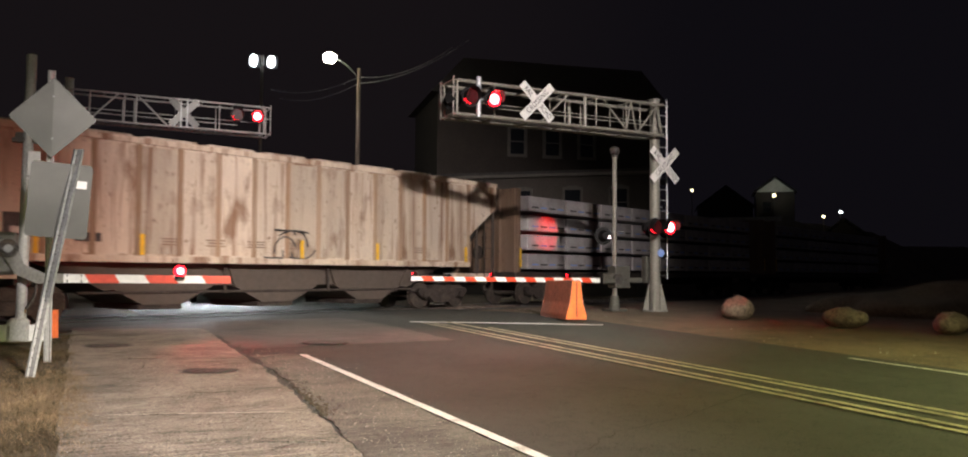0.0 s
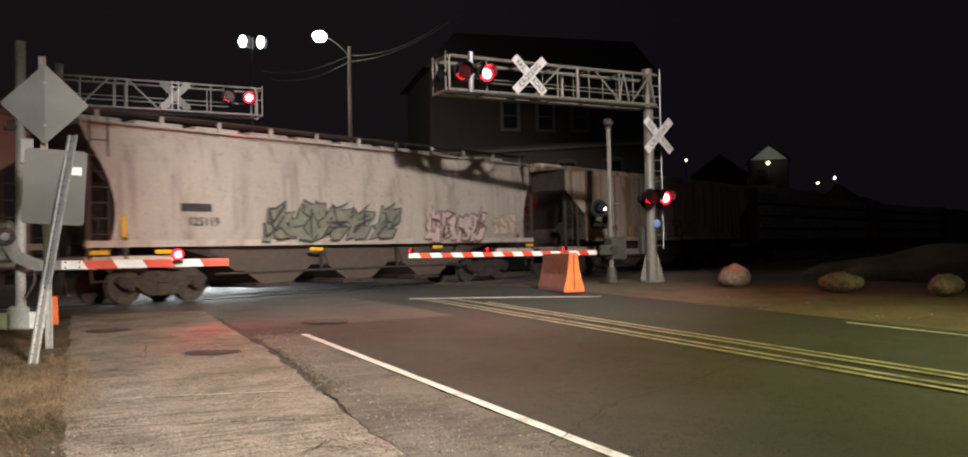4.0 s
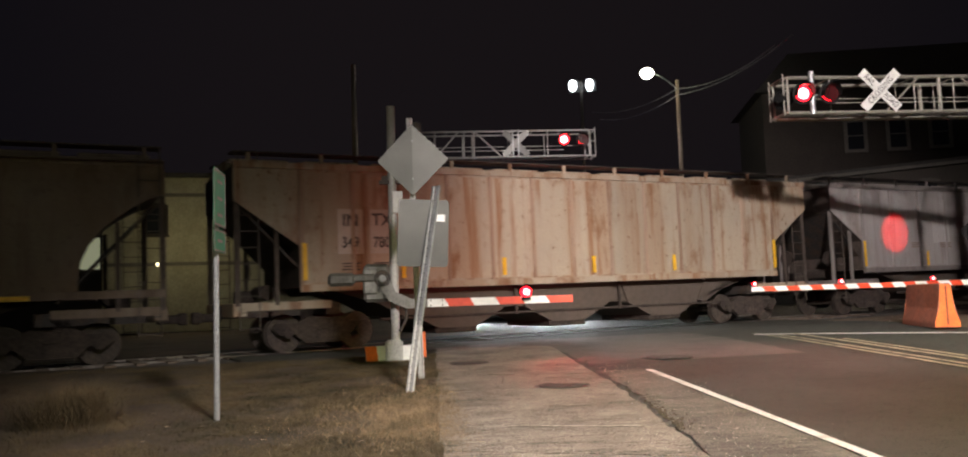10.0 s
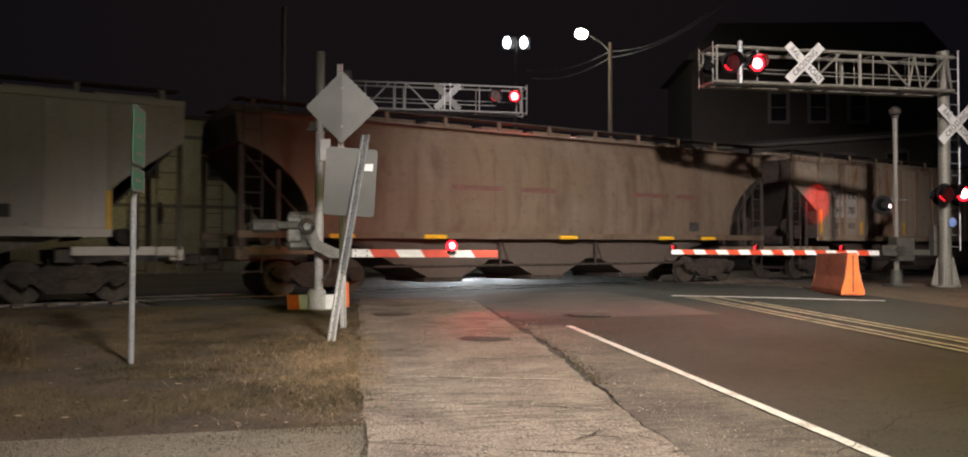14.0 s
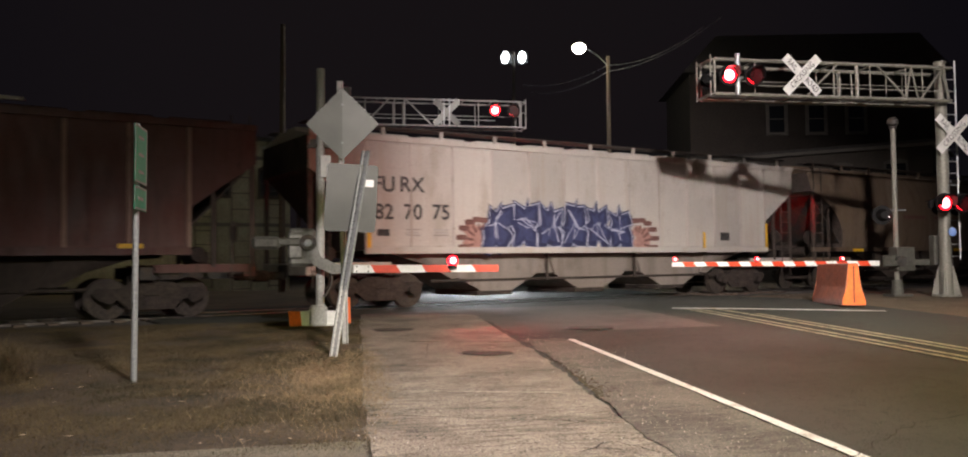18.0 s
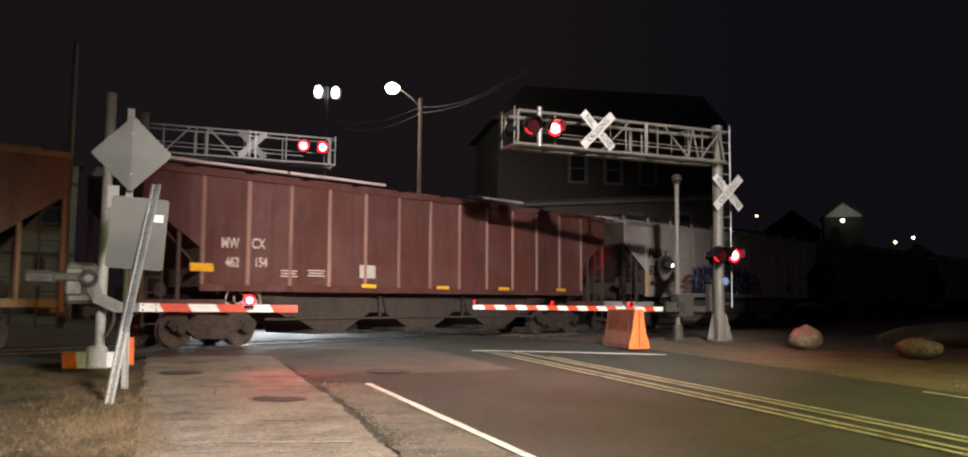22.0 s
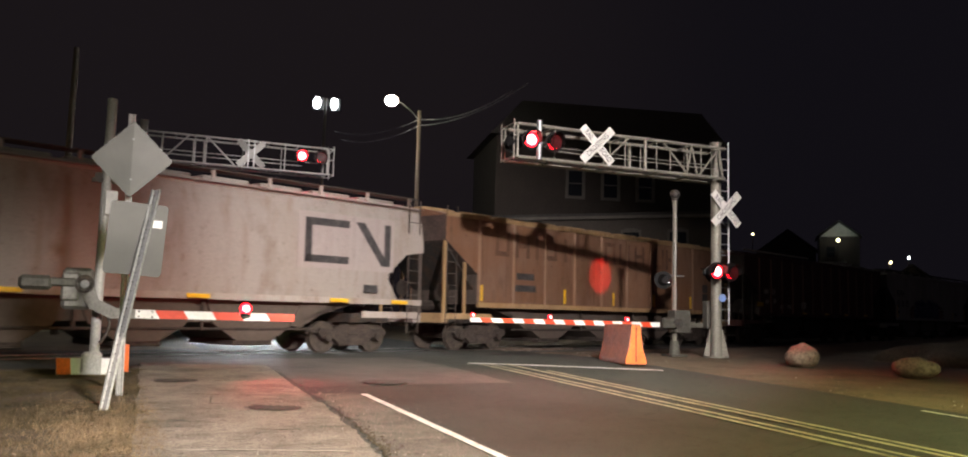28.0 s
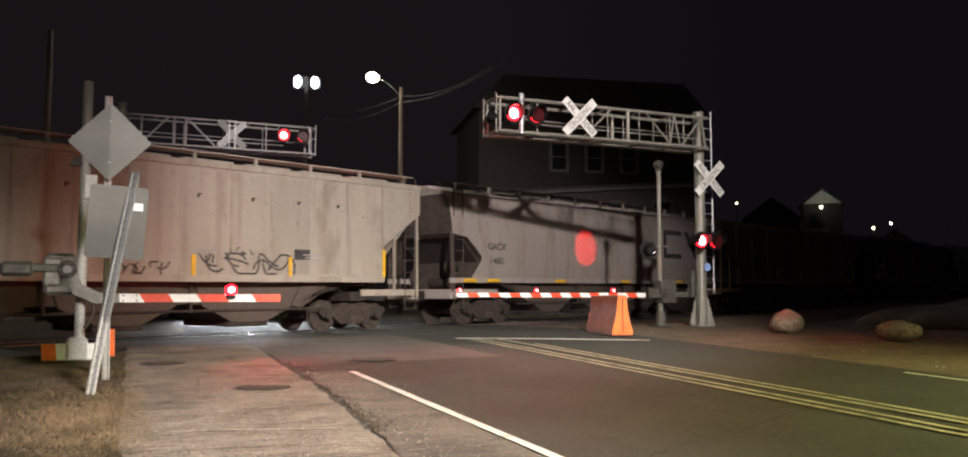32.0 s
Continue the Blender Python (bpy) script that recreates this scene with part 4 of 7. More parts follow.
lamp("signal_beam", "SPOT", from_mast(-5.4, -1.1, 6.0), 1000, RED, tuple(road(2.4, 11)), 0.1, 80, 1.0)
lamp("signal_beam", "SPOT", from_mast(0.3, -0.95, 3.1), 200, RED, tuple(road(13.5, 6)), 0.1, 120, 1.0)

# left-hand mast beyond the track
LM = on_ground(sight(-27.35, 0, 30.3))
cantilever("grey steel cantilever signal mast standing beyond the track", LM, 6.1, 1.6 + 5.06, 1.6 + 5.98, 1.6 + 6.35, 0.22, SIGNPOST,
                       ((0.6, 0.02), (1.62, 0.02), (1.97, 0.03), (3.27, 0.02), (4.6, 0.02), (6.1, 0.03)), ((1.43, 0.6), (2.0, 2.95)), 0.14, 0.022)
lm_r, lm_p = LM.x * RN.x + LM.y * RN.y, LM.x * RP.x + LM.y * RP.y


def from_left(dp, dr, z):
    v = RP * (lm_p + dp) + RN * (lm_r + dr)
    return Vector((v.x, v.y, z))


crossbuck(at_road(from_left(3.45, -0.46, 1.6 + 5.52)), False, "bare metal back of a crossbuck sign")
for dp, right in ((5.15, False), (5.82, True)):
    signal(at_road(from_left(dp, -0.62, 1.6 + 5.6)), right, "beyond")
lamp("signal_beam", "SPOT", from_left(5.7, -1.1, 7.2), 1300, RED, tuple(road(2.5, 12)), 0.1, 100, 1.0)


# ---- gates ----
def gate_arm(parent, x0, x1, z, bandw, h, taper, y=-0.16):
    """Slanting red and white bands, each a piece of the arm, and the board they lie on."""
    L = x1 - x0
    sgn = 1 if L > 0 else -1
    n = int(round(abs(L) / bandw))
    w = L / n
    bm = B()
    box(bm, ((x0 + x1) / 2, y + 0.02, z), (abs(L), 0.03, h * 0.92))
    part("arm_board", bm, GALV, parent)
    for k in range(n):
        a, b = x0 + w * k, x0 + w * (k + 1)
        hh = h * (1 - taper * k / n) / 2
        sl = h * 0.6
        bm = B()
        pts = [(a - (sl / 2 if k else 0), z + hh), (b - (sl / 2 if k < n - 1 else 0), z + hh), (b + (sl / 2 if k < n - 1 else 0), z - hh), (a + (sl / 2 if k else 0), z - hh)]
        slab(bm, pts, y - 0.004, y + 0.004)
        part("band", bm, REFLECT_WHITE if k % 2 == 0 else REFLECT_RED, parent)


# walk gate beside the sign posts
LG = on_ground(Vector((-8.12, 14.5, 0)))
lg = thing("walk_gate", at_road(LG), "lowered sidewalk gate with grey mechanism and striped arm", "crossing gate", "crossing gates")
bm = B()
rod(bm, (0, 0, 0), (0, 0, 5.44 - LG.z), 0.085, n=14)
part("mast", bm, SIGNPOST, lg, "pale steel gate mast")
bm = B()
box(bm, (-0.03, -0.12, 0.17), (0.34, 0.28, 0.46), None, 0.05)
for x in (-0.17, 0.11):
    for z in (0.03, 0.3):
        rod(bm, (x, -0.3, z), (x, -0.26, z), 0.025, n=8)
part("junction_box", bm, SIGNPOST, lg, "grey cast junction box at the foot")
GH = 1.6 + 0.49 - LG.z
bm = B()
box(bm, (-0.33, -0.05, GH - 0.08), (0.5, 0.36, 0.72), None, 0.06)
box(bm, (-0.44, -0.05, GH - 0.05), (0.3, 0.44, 0.5), None, 0.04)
part("mechanism_case", bm, CASTGREY, lg, "grey gate mechanism case")
bm = B()
rod(bm, (-0.22, -0.3, GH), (-0.22, -0.2, GH), 0.16, n=18)
part("pivot", bm, DARKSTEEL, lg)
bm = B()
rod(bm, (-0.22, -0.33, GH), (-0.22, -0.29, GH), 0.07, n=14)
part("pivot_cap", bm, GALV, lg)
AZ = 1.6 + 0.03 - LG.z
bm = B()
pts = [(-0.22 - 0.13, GH + 0.0), (-0.22 + 0.13, GH + 0.06), (0.02, GH - 0.26), (0.32, AZ + 0.06), (0.62, AZ + 0.05), (0.62, AZ - 0.11), (0.22, AZ - 0.12), (-0.12, GH - 0.42)]
slab(bm, pts, -0.3, -0.22)
part("arm_bracket", bm, CASTGREY, lg, "curved cast bracket of the arm")
bm = B()
box(bm, (-0.75, -0.26, GH + 0.02), (0.8, 0.08, 0.15), None, 0.03), box(bm, (-0.98, -0.26, GH + 0.0), (0.52, 0.15, 0.25), None, 0.06)
part("counterweight", bm, GATEGREY, lg, "dark cast counterweight of the arm")
gate_arm(lg, 0.5, 3.4, AZ - 0.03, 0.483, 0.15, 0.12, -0.26)
for x in (0.68, 0.9):
    for z in (-0.075, 0.015):
        bm = B()
        rod(bm, (x, -0.275, AZ + z), (x, -0.262, AZ + z), 0.016, n=8)
        part("bolt", bm, DARKSTEEL, lg)
bm = B()
for k in range(10):
    a0, a1 = k / 10, (k + 1) / 10
    f = lambda t: (0.08 + 0.14 * math.sin(t * 3.1), -0.2, 0.55 + (GH - 0.9) * t)
    rod(bm, f(a0), f(a1), 0.03, n=6, caps=False)
part("conduit", bm, DARKSTEEL, lg, "flexible black conduit")
bm = B()
box(bm, (0.1, -0.12, 1.6 + 1.95 - LG.z), (0.2, 0.03, 0.42), None, 0.01)
part("side_plate", bm, REFLECT_WHITE, lg, "small white plate on the mast")
bm = B()
box(bm, (0, 0, 1.6 + 2.35 - LG.z), (0.5, 0.12, 0.07)), box(bm, (-0.14, 0, 1.6 + 2.42 - LG.z), (0.12, 0.1, 0.12))
part("clamp", bm, DARKSTEEL, lg)
glv = LG + RP * 2.5 + RN * -0.27
beacon(at_road(Vector((glv.x, glv.y, 1.6 + 0.15))), RED_ON, False, r=0.108)
glp = Vector((glv.x, glv.y, 1.77))
for way, watts in ((1, 180), (-1, 300)):
    lamp("gate_lamp_light", "SPOT", glp + RN * (0.16 * way) + Vector((0, 0, 0.05)), watts, RED, tuple(glp + RN * (4.0 * way) + (Vector((0, 0, 0.6)) if way > 0 else RP * 1.6 + Vector((0, 0, -1.4)))), 0.07, 125 if way > 0 else 84, 1.0)

# orange and white barricade boards behind the gate's foot
bar_t = thing("barricade", at_road(on_ground(LG + RN * -0.2) - Vector((0, 0, 0.05))), "orange and white reflective barricade board behind the gate", "barricade")
for x0, x1, tone in ((-0.58, -0.36, ORANGE), (-0.36, -0.14, REFLECT_WHITE), (-0.14, 0.1, ORANGE), (0.1, 0.34, REFLECT_WHITE)):
    bm = B()
    slab(bm, [(x0 + 0.03, 0.07), (x1 + 0.03, 0.07), (x1, 0.35), (x0, 0.35)], -0.015, 0.015)
    part("stripe", bm, tone, bar_t)
for x in (-0.55, 0.3):
    bm = B()
    bar(bm, (x, 0.03, 0), (x, 0.03, 0.36), 0.04, 0.03)
    part("leg", bm, GALV, bar_t)
cone_t = thing("traffic_post", at_road(on_ground(LG + RP * 0.52 + RN * 0.12)), "orange plastic channelizing post beside the walk", "traffic post")
bm = B()
slab(bm, [(-0.06, 0.04), (0.06, 0.04), (0.045, 0.52), (-0.045, 0.52)], -0.04, 0.04)
part("post", bm, ORANGE, cone_t)
bm = B()
box(bm, (0, 0, 0.02), (0.22, 0.22, 0.04), None, 0.01)
part("base", bm, BLACK, cone_t)

# road gate on the far side
RG = on_ground(Vector((3.08, 23.95, 0)))
rg = thing("road_gate", at_road(RG), "lowered road gate with a long red and white striped arm", "crossing gate", "crossing gates")
bm = B()
rod(bm, (0, 0, 0), (0, 0, 1.6 + 3.55 - RG.z), 0.06, n=12)
part("mast", bm, POSTSTEEL, rg, "slim pale gate mast")
bm = B()
ball(bm, (0, 0, 1.6 + 3.68 - RG.z), 0.15, 2, (1, 1, 0.85)), rod(bm, (0, 0, 1.6 + 3.5 - RG.z), (0, 0, 1.6 + 3.56 - RG.z), 0.1, n=10)
part("bell", bm, DARKSTEEL, rg, "dark warning bell on top")
bm = B()
rod(bm, (0, 0, 0), (0, 0, 0.42), 0.16, 0.12, 12), box(bm, (0, 0, 0.03), (0.5, 0.5, 0.06))
part("foot", bm, GATEGREY, rg)
ga = 1.6 + 0.07 - RG.z
bm = B()
box(bm, (0.15, 0, ga + 0.1), (0.5, 0.4, 0.62), None, 0.03), box(bm, (-0.25, -0.1, ga + 0.05), (0.4, 0.1, 0.3), None, 0.03)
part("mechanism_case", bm, GATEGREY, rg)
bm = B()
rod(bm, (-0.05, -0.28, ga + 0.05), (-0.05, -0.2, ga + 0.05), 0.14, n=14)
part("pivot", bm, DARKSTEEL, rg)
bm = B()
bar(bm, (0, -0.24, ga), (-0.55, -0.24, ga), 0.05, 0.12), box(bm, (0.45, -0.24, ga + 0.02), (0.9, 0.08, 0.14))
part("arm_bracket", bm, GATEGREY, rg)
gate_arm(rg, -0.66, -6.12, ga, 0.292, 0.125, 0.15, -0.26)
for k, x in enumerate((-1.68, -3.95, -6.05)):
    v = RG + RP * x + RN * -0.26
    beacon(at_road(Vector((v.x, v.y, RG.z + ga + 0.12))), RED_ON, True, False, 0.05)
sv = RG + RP * -0.45 + RN * -0.1
bm = B()
rod(bm, (-0.5, 0, 1.6 + 1.42 - RG.z), (0.3, 0, 1.6 + 1.42 - RG.z), 0.025, n=8)
part("cross_arm", bm, GALV, rg)
signal(Matrix.Translation((sv.x, sv.y, 1.6 + 1.28)) @ Matrix.Rotation(RA + radians(165), 4, "Z"), False)
pv = sv + RP * 0.12 + RN * -0.12
beacon(at_road(Vector((pv.x, pv.y, 1.6 + 1.25))), FLOOD_ON, True, True, 0.04, "small white peephole lamp in a signal's side")

# ---- signs on posts ----
def channel_post(bm, a, b, w=0.085):
    """A U-channel post: a web and two flanges turned towards the road."""
    bar(bm, a, b, w * 0.5, 0.012)
    for s in (-1, 1):
        o = Vector((s * w * 0.36, -0.012, 0))
        bar(bm, Vector(a) + o, Vector(b) + o, w * 0.28, 0.03)
    return bm


S2 = on_ground(Vector((-6.28, 11.98, 0)))
ds = thing("diamond_warning_sign", Matrix.Translation(S2) @ Matrix.Rotation(radians(20), 4, "Z"), "diamond warning sign seen from its bare aluminium back", "road sign", "road signs")
bm = B()
channel_post(bm, (0, 0, -0.1), (-0.1, 0.05, 1.6 + 2.95 - S2.z))
part("post", bm, SIGNPOST, ds, "galvanized channel post")
bm = B()
R_ = 0.58
rim = [(0.035, R_ - 0.045), (0.0, R_ - 0.02), (0.0, -R_ + 0.02), (0.035, -R_ + 0.045), (R_ - 0.045, -0.035), (R_ - 0.02, 0.0), (R_ - 0.045, 0.035)]
for sx in (-1, 1):       # two halves folded slightly, to imitate the sheen's bright and dim sides
    f = [bm.verts.new((sx * x, 0.06 * abs(x), z)) for x, z in rim]
    g = [bm.verts.new((sx * x, 0.06 * abs(x) + 0.005, z)) for x, z in rim]
    bm.faces.new(f), bm.faces.new(g)
    for p in range(len(f)):
        q = (p + 1) % len(f)
        bm.faces.new((f[p], f[q], g[q], g[p]))
part("panel", bm, SIGNBACK, ds, "bare aluminium panel, folded slightly to imitate sheen", at=Matrix.Translation((-0.05, -0.06, 1.6 + 2.26 - S2.z)))
for z in (-0.3, 0.3):
    bm = B()
    rod(bm, (-0.05, -0.062, 1.6 + 2.26 + z - S2.z), (-0.05, 0.05, 1.6 + 2.26 + z - S2.z), 0.018, n=6)
    part("bolt", bm, GALV, ds)

S1 = on_ground(Vector((-5.73, 10.52, 0)))
top1 = sight(-26.35, 7.75, 12.3)
rs = thing("rectangular_sign", Matrix.Translation(S1), "rectangular sign seen from its grey back on a leaning post", "road sign", "road signs")
bm = B()
low = (top1 - S1) * 0.34
channel_post(bm, (0, 0, -0.1), tuple(low), 0.11)
part("post", bm, SIGNPOST, rs, "leaning galvanized channel post")
bm = B()
channel_post(bm, tuple(low * 0.94), tuple(top1 - S1), 0.13)
part("upper_post", bm, GALV, rs, "duller upper channel bolted on")
for k in range(24):
    bm = B()
    v = (top1 - S1) * (0.05 + k * 0.04)
    rod(bm, (v.x - 0.004, v.y - 0.022, v.z), (v.x - 0.004, v.y - 0.019, v.z), 0.008, n=6)
    part("post_hole", bm, BLACK, rs)
c1 = sight(-27.35, 4.65, 12.27)
bm = B()
corner = [(math.cos(radians(a)) * 0.05, math.sin(radians(a)) * 0.05) for a in (0, 30, 60, 90)]
outline = [(0.31 + x, 0.43 + z) for x, z in corner] + [(-0.31 - x, 0.43 + z) for x, z in corner[::-1]] + [(-0.31 - x, -0.43 - z) for x, z in corner] + [(0.31 + x, -0.43 - z) for x, z in corner[::-1]]
slab(bm, outline, -0.003, 0.003)
panel = part("panel", bm, SIGNBACK, rs, "bare aluminium panel", at=Matrix.Translation(c1 - S1) @ Matrix.Rotation(radians(26), 4, "Z") @ Matrix.Rotation(radians(3), 4, "Y"))
bm = B()
box(bm, (0.24, -0.008, 0.22), (0.13, 0.006, 0.1))
part("sticker", bm, REFLECT_WHITE, panel, "small white sticker")

SS = on_ground(Vector((-7.02, 8.16, 0)))
st = thing("green_street_sign", Matrix.Translation(SS) @ Matrix.Rotation(radians(40 + 78), 4, "Z"), "narrow green street sign on a pale post", "road sign", "road signs")
bm = B()
rod(bm, (0, 0, -0.1), (0, 0, 3.3 - SS.z), 0.036, n=10)
part("post", bm, GALV, st, "galvanized pipe post")
for z, h in ((2.93, 0.68), (2.42, 0.28)):
    bm = B()
    box(bm, (0, -0.045, z - SS.z), (0.62, 0.008, h), None, 0.003)
    part("panel", bm, GREEN, st, "green sign panel")
    bm = B()
    for k in (-1, 1):
        box(bm, (k * 0.295, -0.051, z - SS.z), (0.018, 0.004, h - 0.03)), box(bm, (0, -0.051, z - SS.z + k * (h / 2 - 0.02)), (0.58, 0.004, 0.018))
    part("border", bm, TRIM_DIM, st, "thin pale border of the sign")
    for k in range(3 if h > 0.5 else 1):
        bm = B()
        box(bm, (0, -0.051, z - SS.z + (0.2 - k * 0.2 if h > 0.5 else 0)), (0.26, 0.004, 0.035))
        part("print_bar", bm, TRIM_DIM, st)

# ---- barrier and boulders ----
ORANGE_DARK = mat("shaded_orange_plastic", (0.2, 0.05, 0.015), 0.7, 0, None, 20, 2, 0.2, 0.1)
bt = thing("jersey_barrier", Matrix.Translation(on_ground(Vector((1.46, 21.1, 0)))) @ Matrix.Rotation(radians(14), 4, "Z"), "orange plastic jersey barrier standing by the gate", "barrier")
prof = [(-0.25, 0.0), (0.25, 0.0), (0.25, 0.12), (0.15, 0.4), (0.105, 0.92), (-0.105, 0.92), (-0.15, 0.4), (-0.25, 0.12)]
bm = B()
slab(bm, prof, -1.05, 1.05)
bmesh.ops.bevel(bm, geom=bm.edges[:], offset=0.02, segments=1, affect="EDGES")
body = part("body", bm, ORANGE_DULL, bt, "dull orange plastic body")
for y in (-1.056, 1.056):
    bm = B()
    slab(bm, [(x * 0.97, z if 0 < z < 0.9 else 0.03 if z < 0.1 else 0.9) for x, z in prof], y - 0.005, y + 0.005)
    part("end_panel", bm, ORANGE, bt, "bright orange end")
for y in (-0.6, -0.2, 0.2, 0.6):
    bm = B()
    slab(bm, [(-0.2515, 0.1), (-0.23, 0.1), (-0.13, 0.42), (-0.1, 0.85), (-0.1125, 0.85), (-0.1525, 0.41)], y - 0.1, y + 0.1)
    part("stiffening_rib", bm, ORANGE_DULL, bt)
bm = B()
# the slot is a flat strip; its inner shade is in the colour
box(bm, (0, -1.064, 0.47), (0.035, 0.012, 0.8))
part("joint_slot", bm, ORANGE_DARK, bt, "dark joint slot in the end")


def boulder(x, y, s, seed):
    bm = B()
    got = ball(bm, (0, 0, 0.28 * s), 0.48 * s, 4, (1.3, 0.9, 0.66))
    for v in got:
        n = noise.noise(v.co * 1.7 / s + Vector((seed * 7, 0, 0))) * 0.16 + noise.noise(v.co * 5 / s + Vector((seed, 3, 0))) * 0.09 + noise.noise(v.co * 14 / s) * 0.03
        v.co *= 1 + n
        v.co.z = max(v.co.z, -0.05)
    ob = part("boulder", bm, BOULDER, None, "", True, Matrix.Translation(on_ground(Vector((x, y, 0)), -0.04)) @ Matrix.Rotation(seed * 1.3, 4, "Z"))
    tagged(ob, "rough pale boulder sitting on the dirt verge", "boulder", "boulders on the verge")


boulder(5.85, 21.75, 0.95, 1)
boulder(7.75, 19.8, 0.76, 2)
boulder(9.4, 18.45, 0.72, 3)
bm = B()
got = bmesh.ops.create_icosphere(bm, subdivisions=4, radius=1)["verts"]
for v in got:
    v.co = Vector((v.co.x * 4.2, v.co.y * 2.4, v.co.z * 1.0)) * (1 + 0.25 * noise.noise(v.co * 2))
tagged(part("earth_mound", bm, DIRT, None, "", True, Matrix.Translation(on_ground(Vector((13.2, 25.0, 0)), -0.2))), "low dark earth mound beyond the boulders", "mound")

# ---- the train ----
SILL, EAVE, HALF = 1.474, 4.224, 1.6
NEAR_SIDE = Matrix.Rotation(math.pi / 2, 4, "X")      # lettering on the side that faces the road
CARS = []                                              # (thing, place of its middle along the track at the start)
WHEELS = []
WHEEL_R = 0.43


def wheelset_mesh():
    bm = B()
    for y in (-0.755, 0.755):
        sgn = 1 if y > 0 else -1
        rod(bm, (0, y - 0.065, 0), (0, y + 0.065, 0), WHEEL_R, n=24)
        rod(bm, (0, y - sgn * 0.085, 0), (0, y - sgn * 0.06, 0), WHEEL_R + 0.028, n=24)
        rod(bm, (0, y + sgn * 0.06, 0), (0, y + sgn * 0.085, 0), WHEEL_R * 0.3, n=12)
        for i in range(3):
            a = i * 2.094
            rod(bm, (math.cos(a) * 0.25, y + sgn * 0.06, math.sin(a) * 0.25), (math.cos(a) * 0.25, y + sgn * 0.07, math.sin(a) * 0.25), 0.05, n=8)
    rod(bm, (0, -1.0, 0), (0, 1.0, 0), 0.08, n=10)
    return bm


def frame_mesh(y):
    bm = B()
    slab(bm, [(-1.2, 0.55), (-1.12, 0.68), (-0.65, 0.66), (-0.42, 0.8), (0.42, 0.8), (0.65, 0.66), (1.12, 0.68), (1.2, 0.55), (1.05, 0.4), (0.7, 0.42), (0.45, 0.2), (-0.45, 0.2), (-0.7, 0.42), (-1.05, 0.4)], y - 0.06, y + 0.06)
    for x in (-0.875, 0.875):
        rod(bm, (x, y - 0.13, 0.45), (x, y + 0.13, 0.45), 0.12, n=10)
    for k in range(5):
        x = -0.26 + k * 0.13
        rod(bm, (x, y - 0.02, 0.26), (x, y - 0.02, 0.56), 0.05, n=6)
    return bm


WHEELSET = None
FRAMES = {}
BRACKET = {}


def bogie(car, x):
    global WHEELSET
    bm = B()
    box(bm, (0, 0, 0.62), (0.4, 2.2, 0.28), None, 0.03)
    box(bm, (0, 0, 0.84), (0.7, 0.7, 0.2))
    truck = part("bogie", bm, RUSTY, car, "rusty steel bogie with two wheelsets", at=Matrix.Translation((x, 0, 0)))
    for y in (-1.02, 1.02):
        if y not in FRAMES:
            FRAMES[y] = part("side_frame", frame_mesh(y), RUSTY, truck)
        else:
            share(FRAMES[y], Matrix(), truck)
    for dx in (-0.875, 0.875):
        if WHEELSET is None:
            WHEELSET = part("wheelset", wheelset_mesh(), WHEEL, truck)
            w = WHEELSET
        else:
            w = share(WHEELSET, Matrix(), truck)
        w.matrix_basis = Matrix.Translation((dx, 0, WHEEL_R))
        WHEELS.append((w, dx))


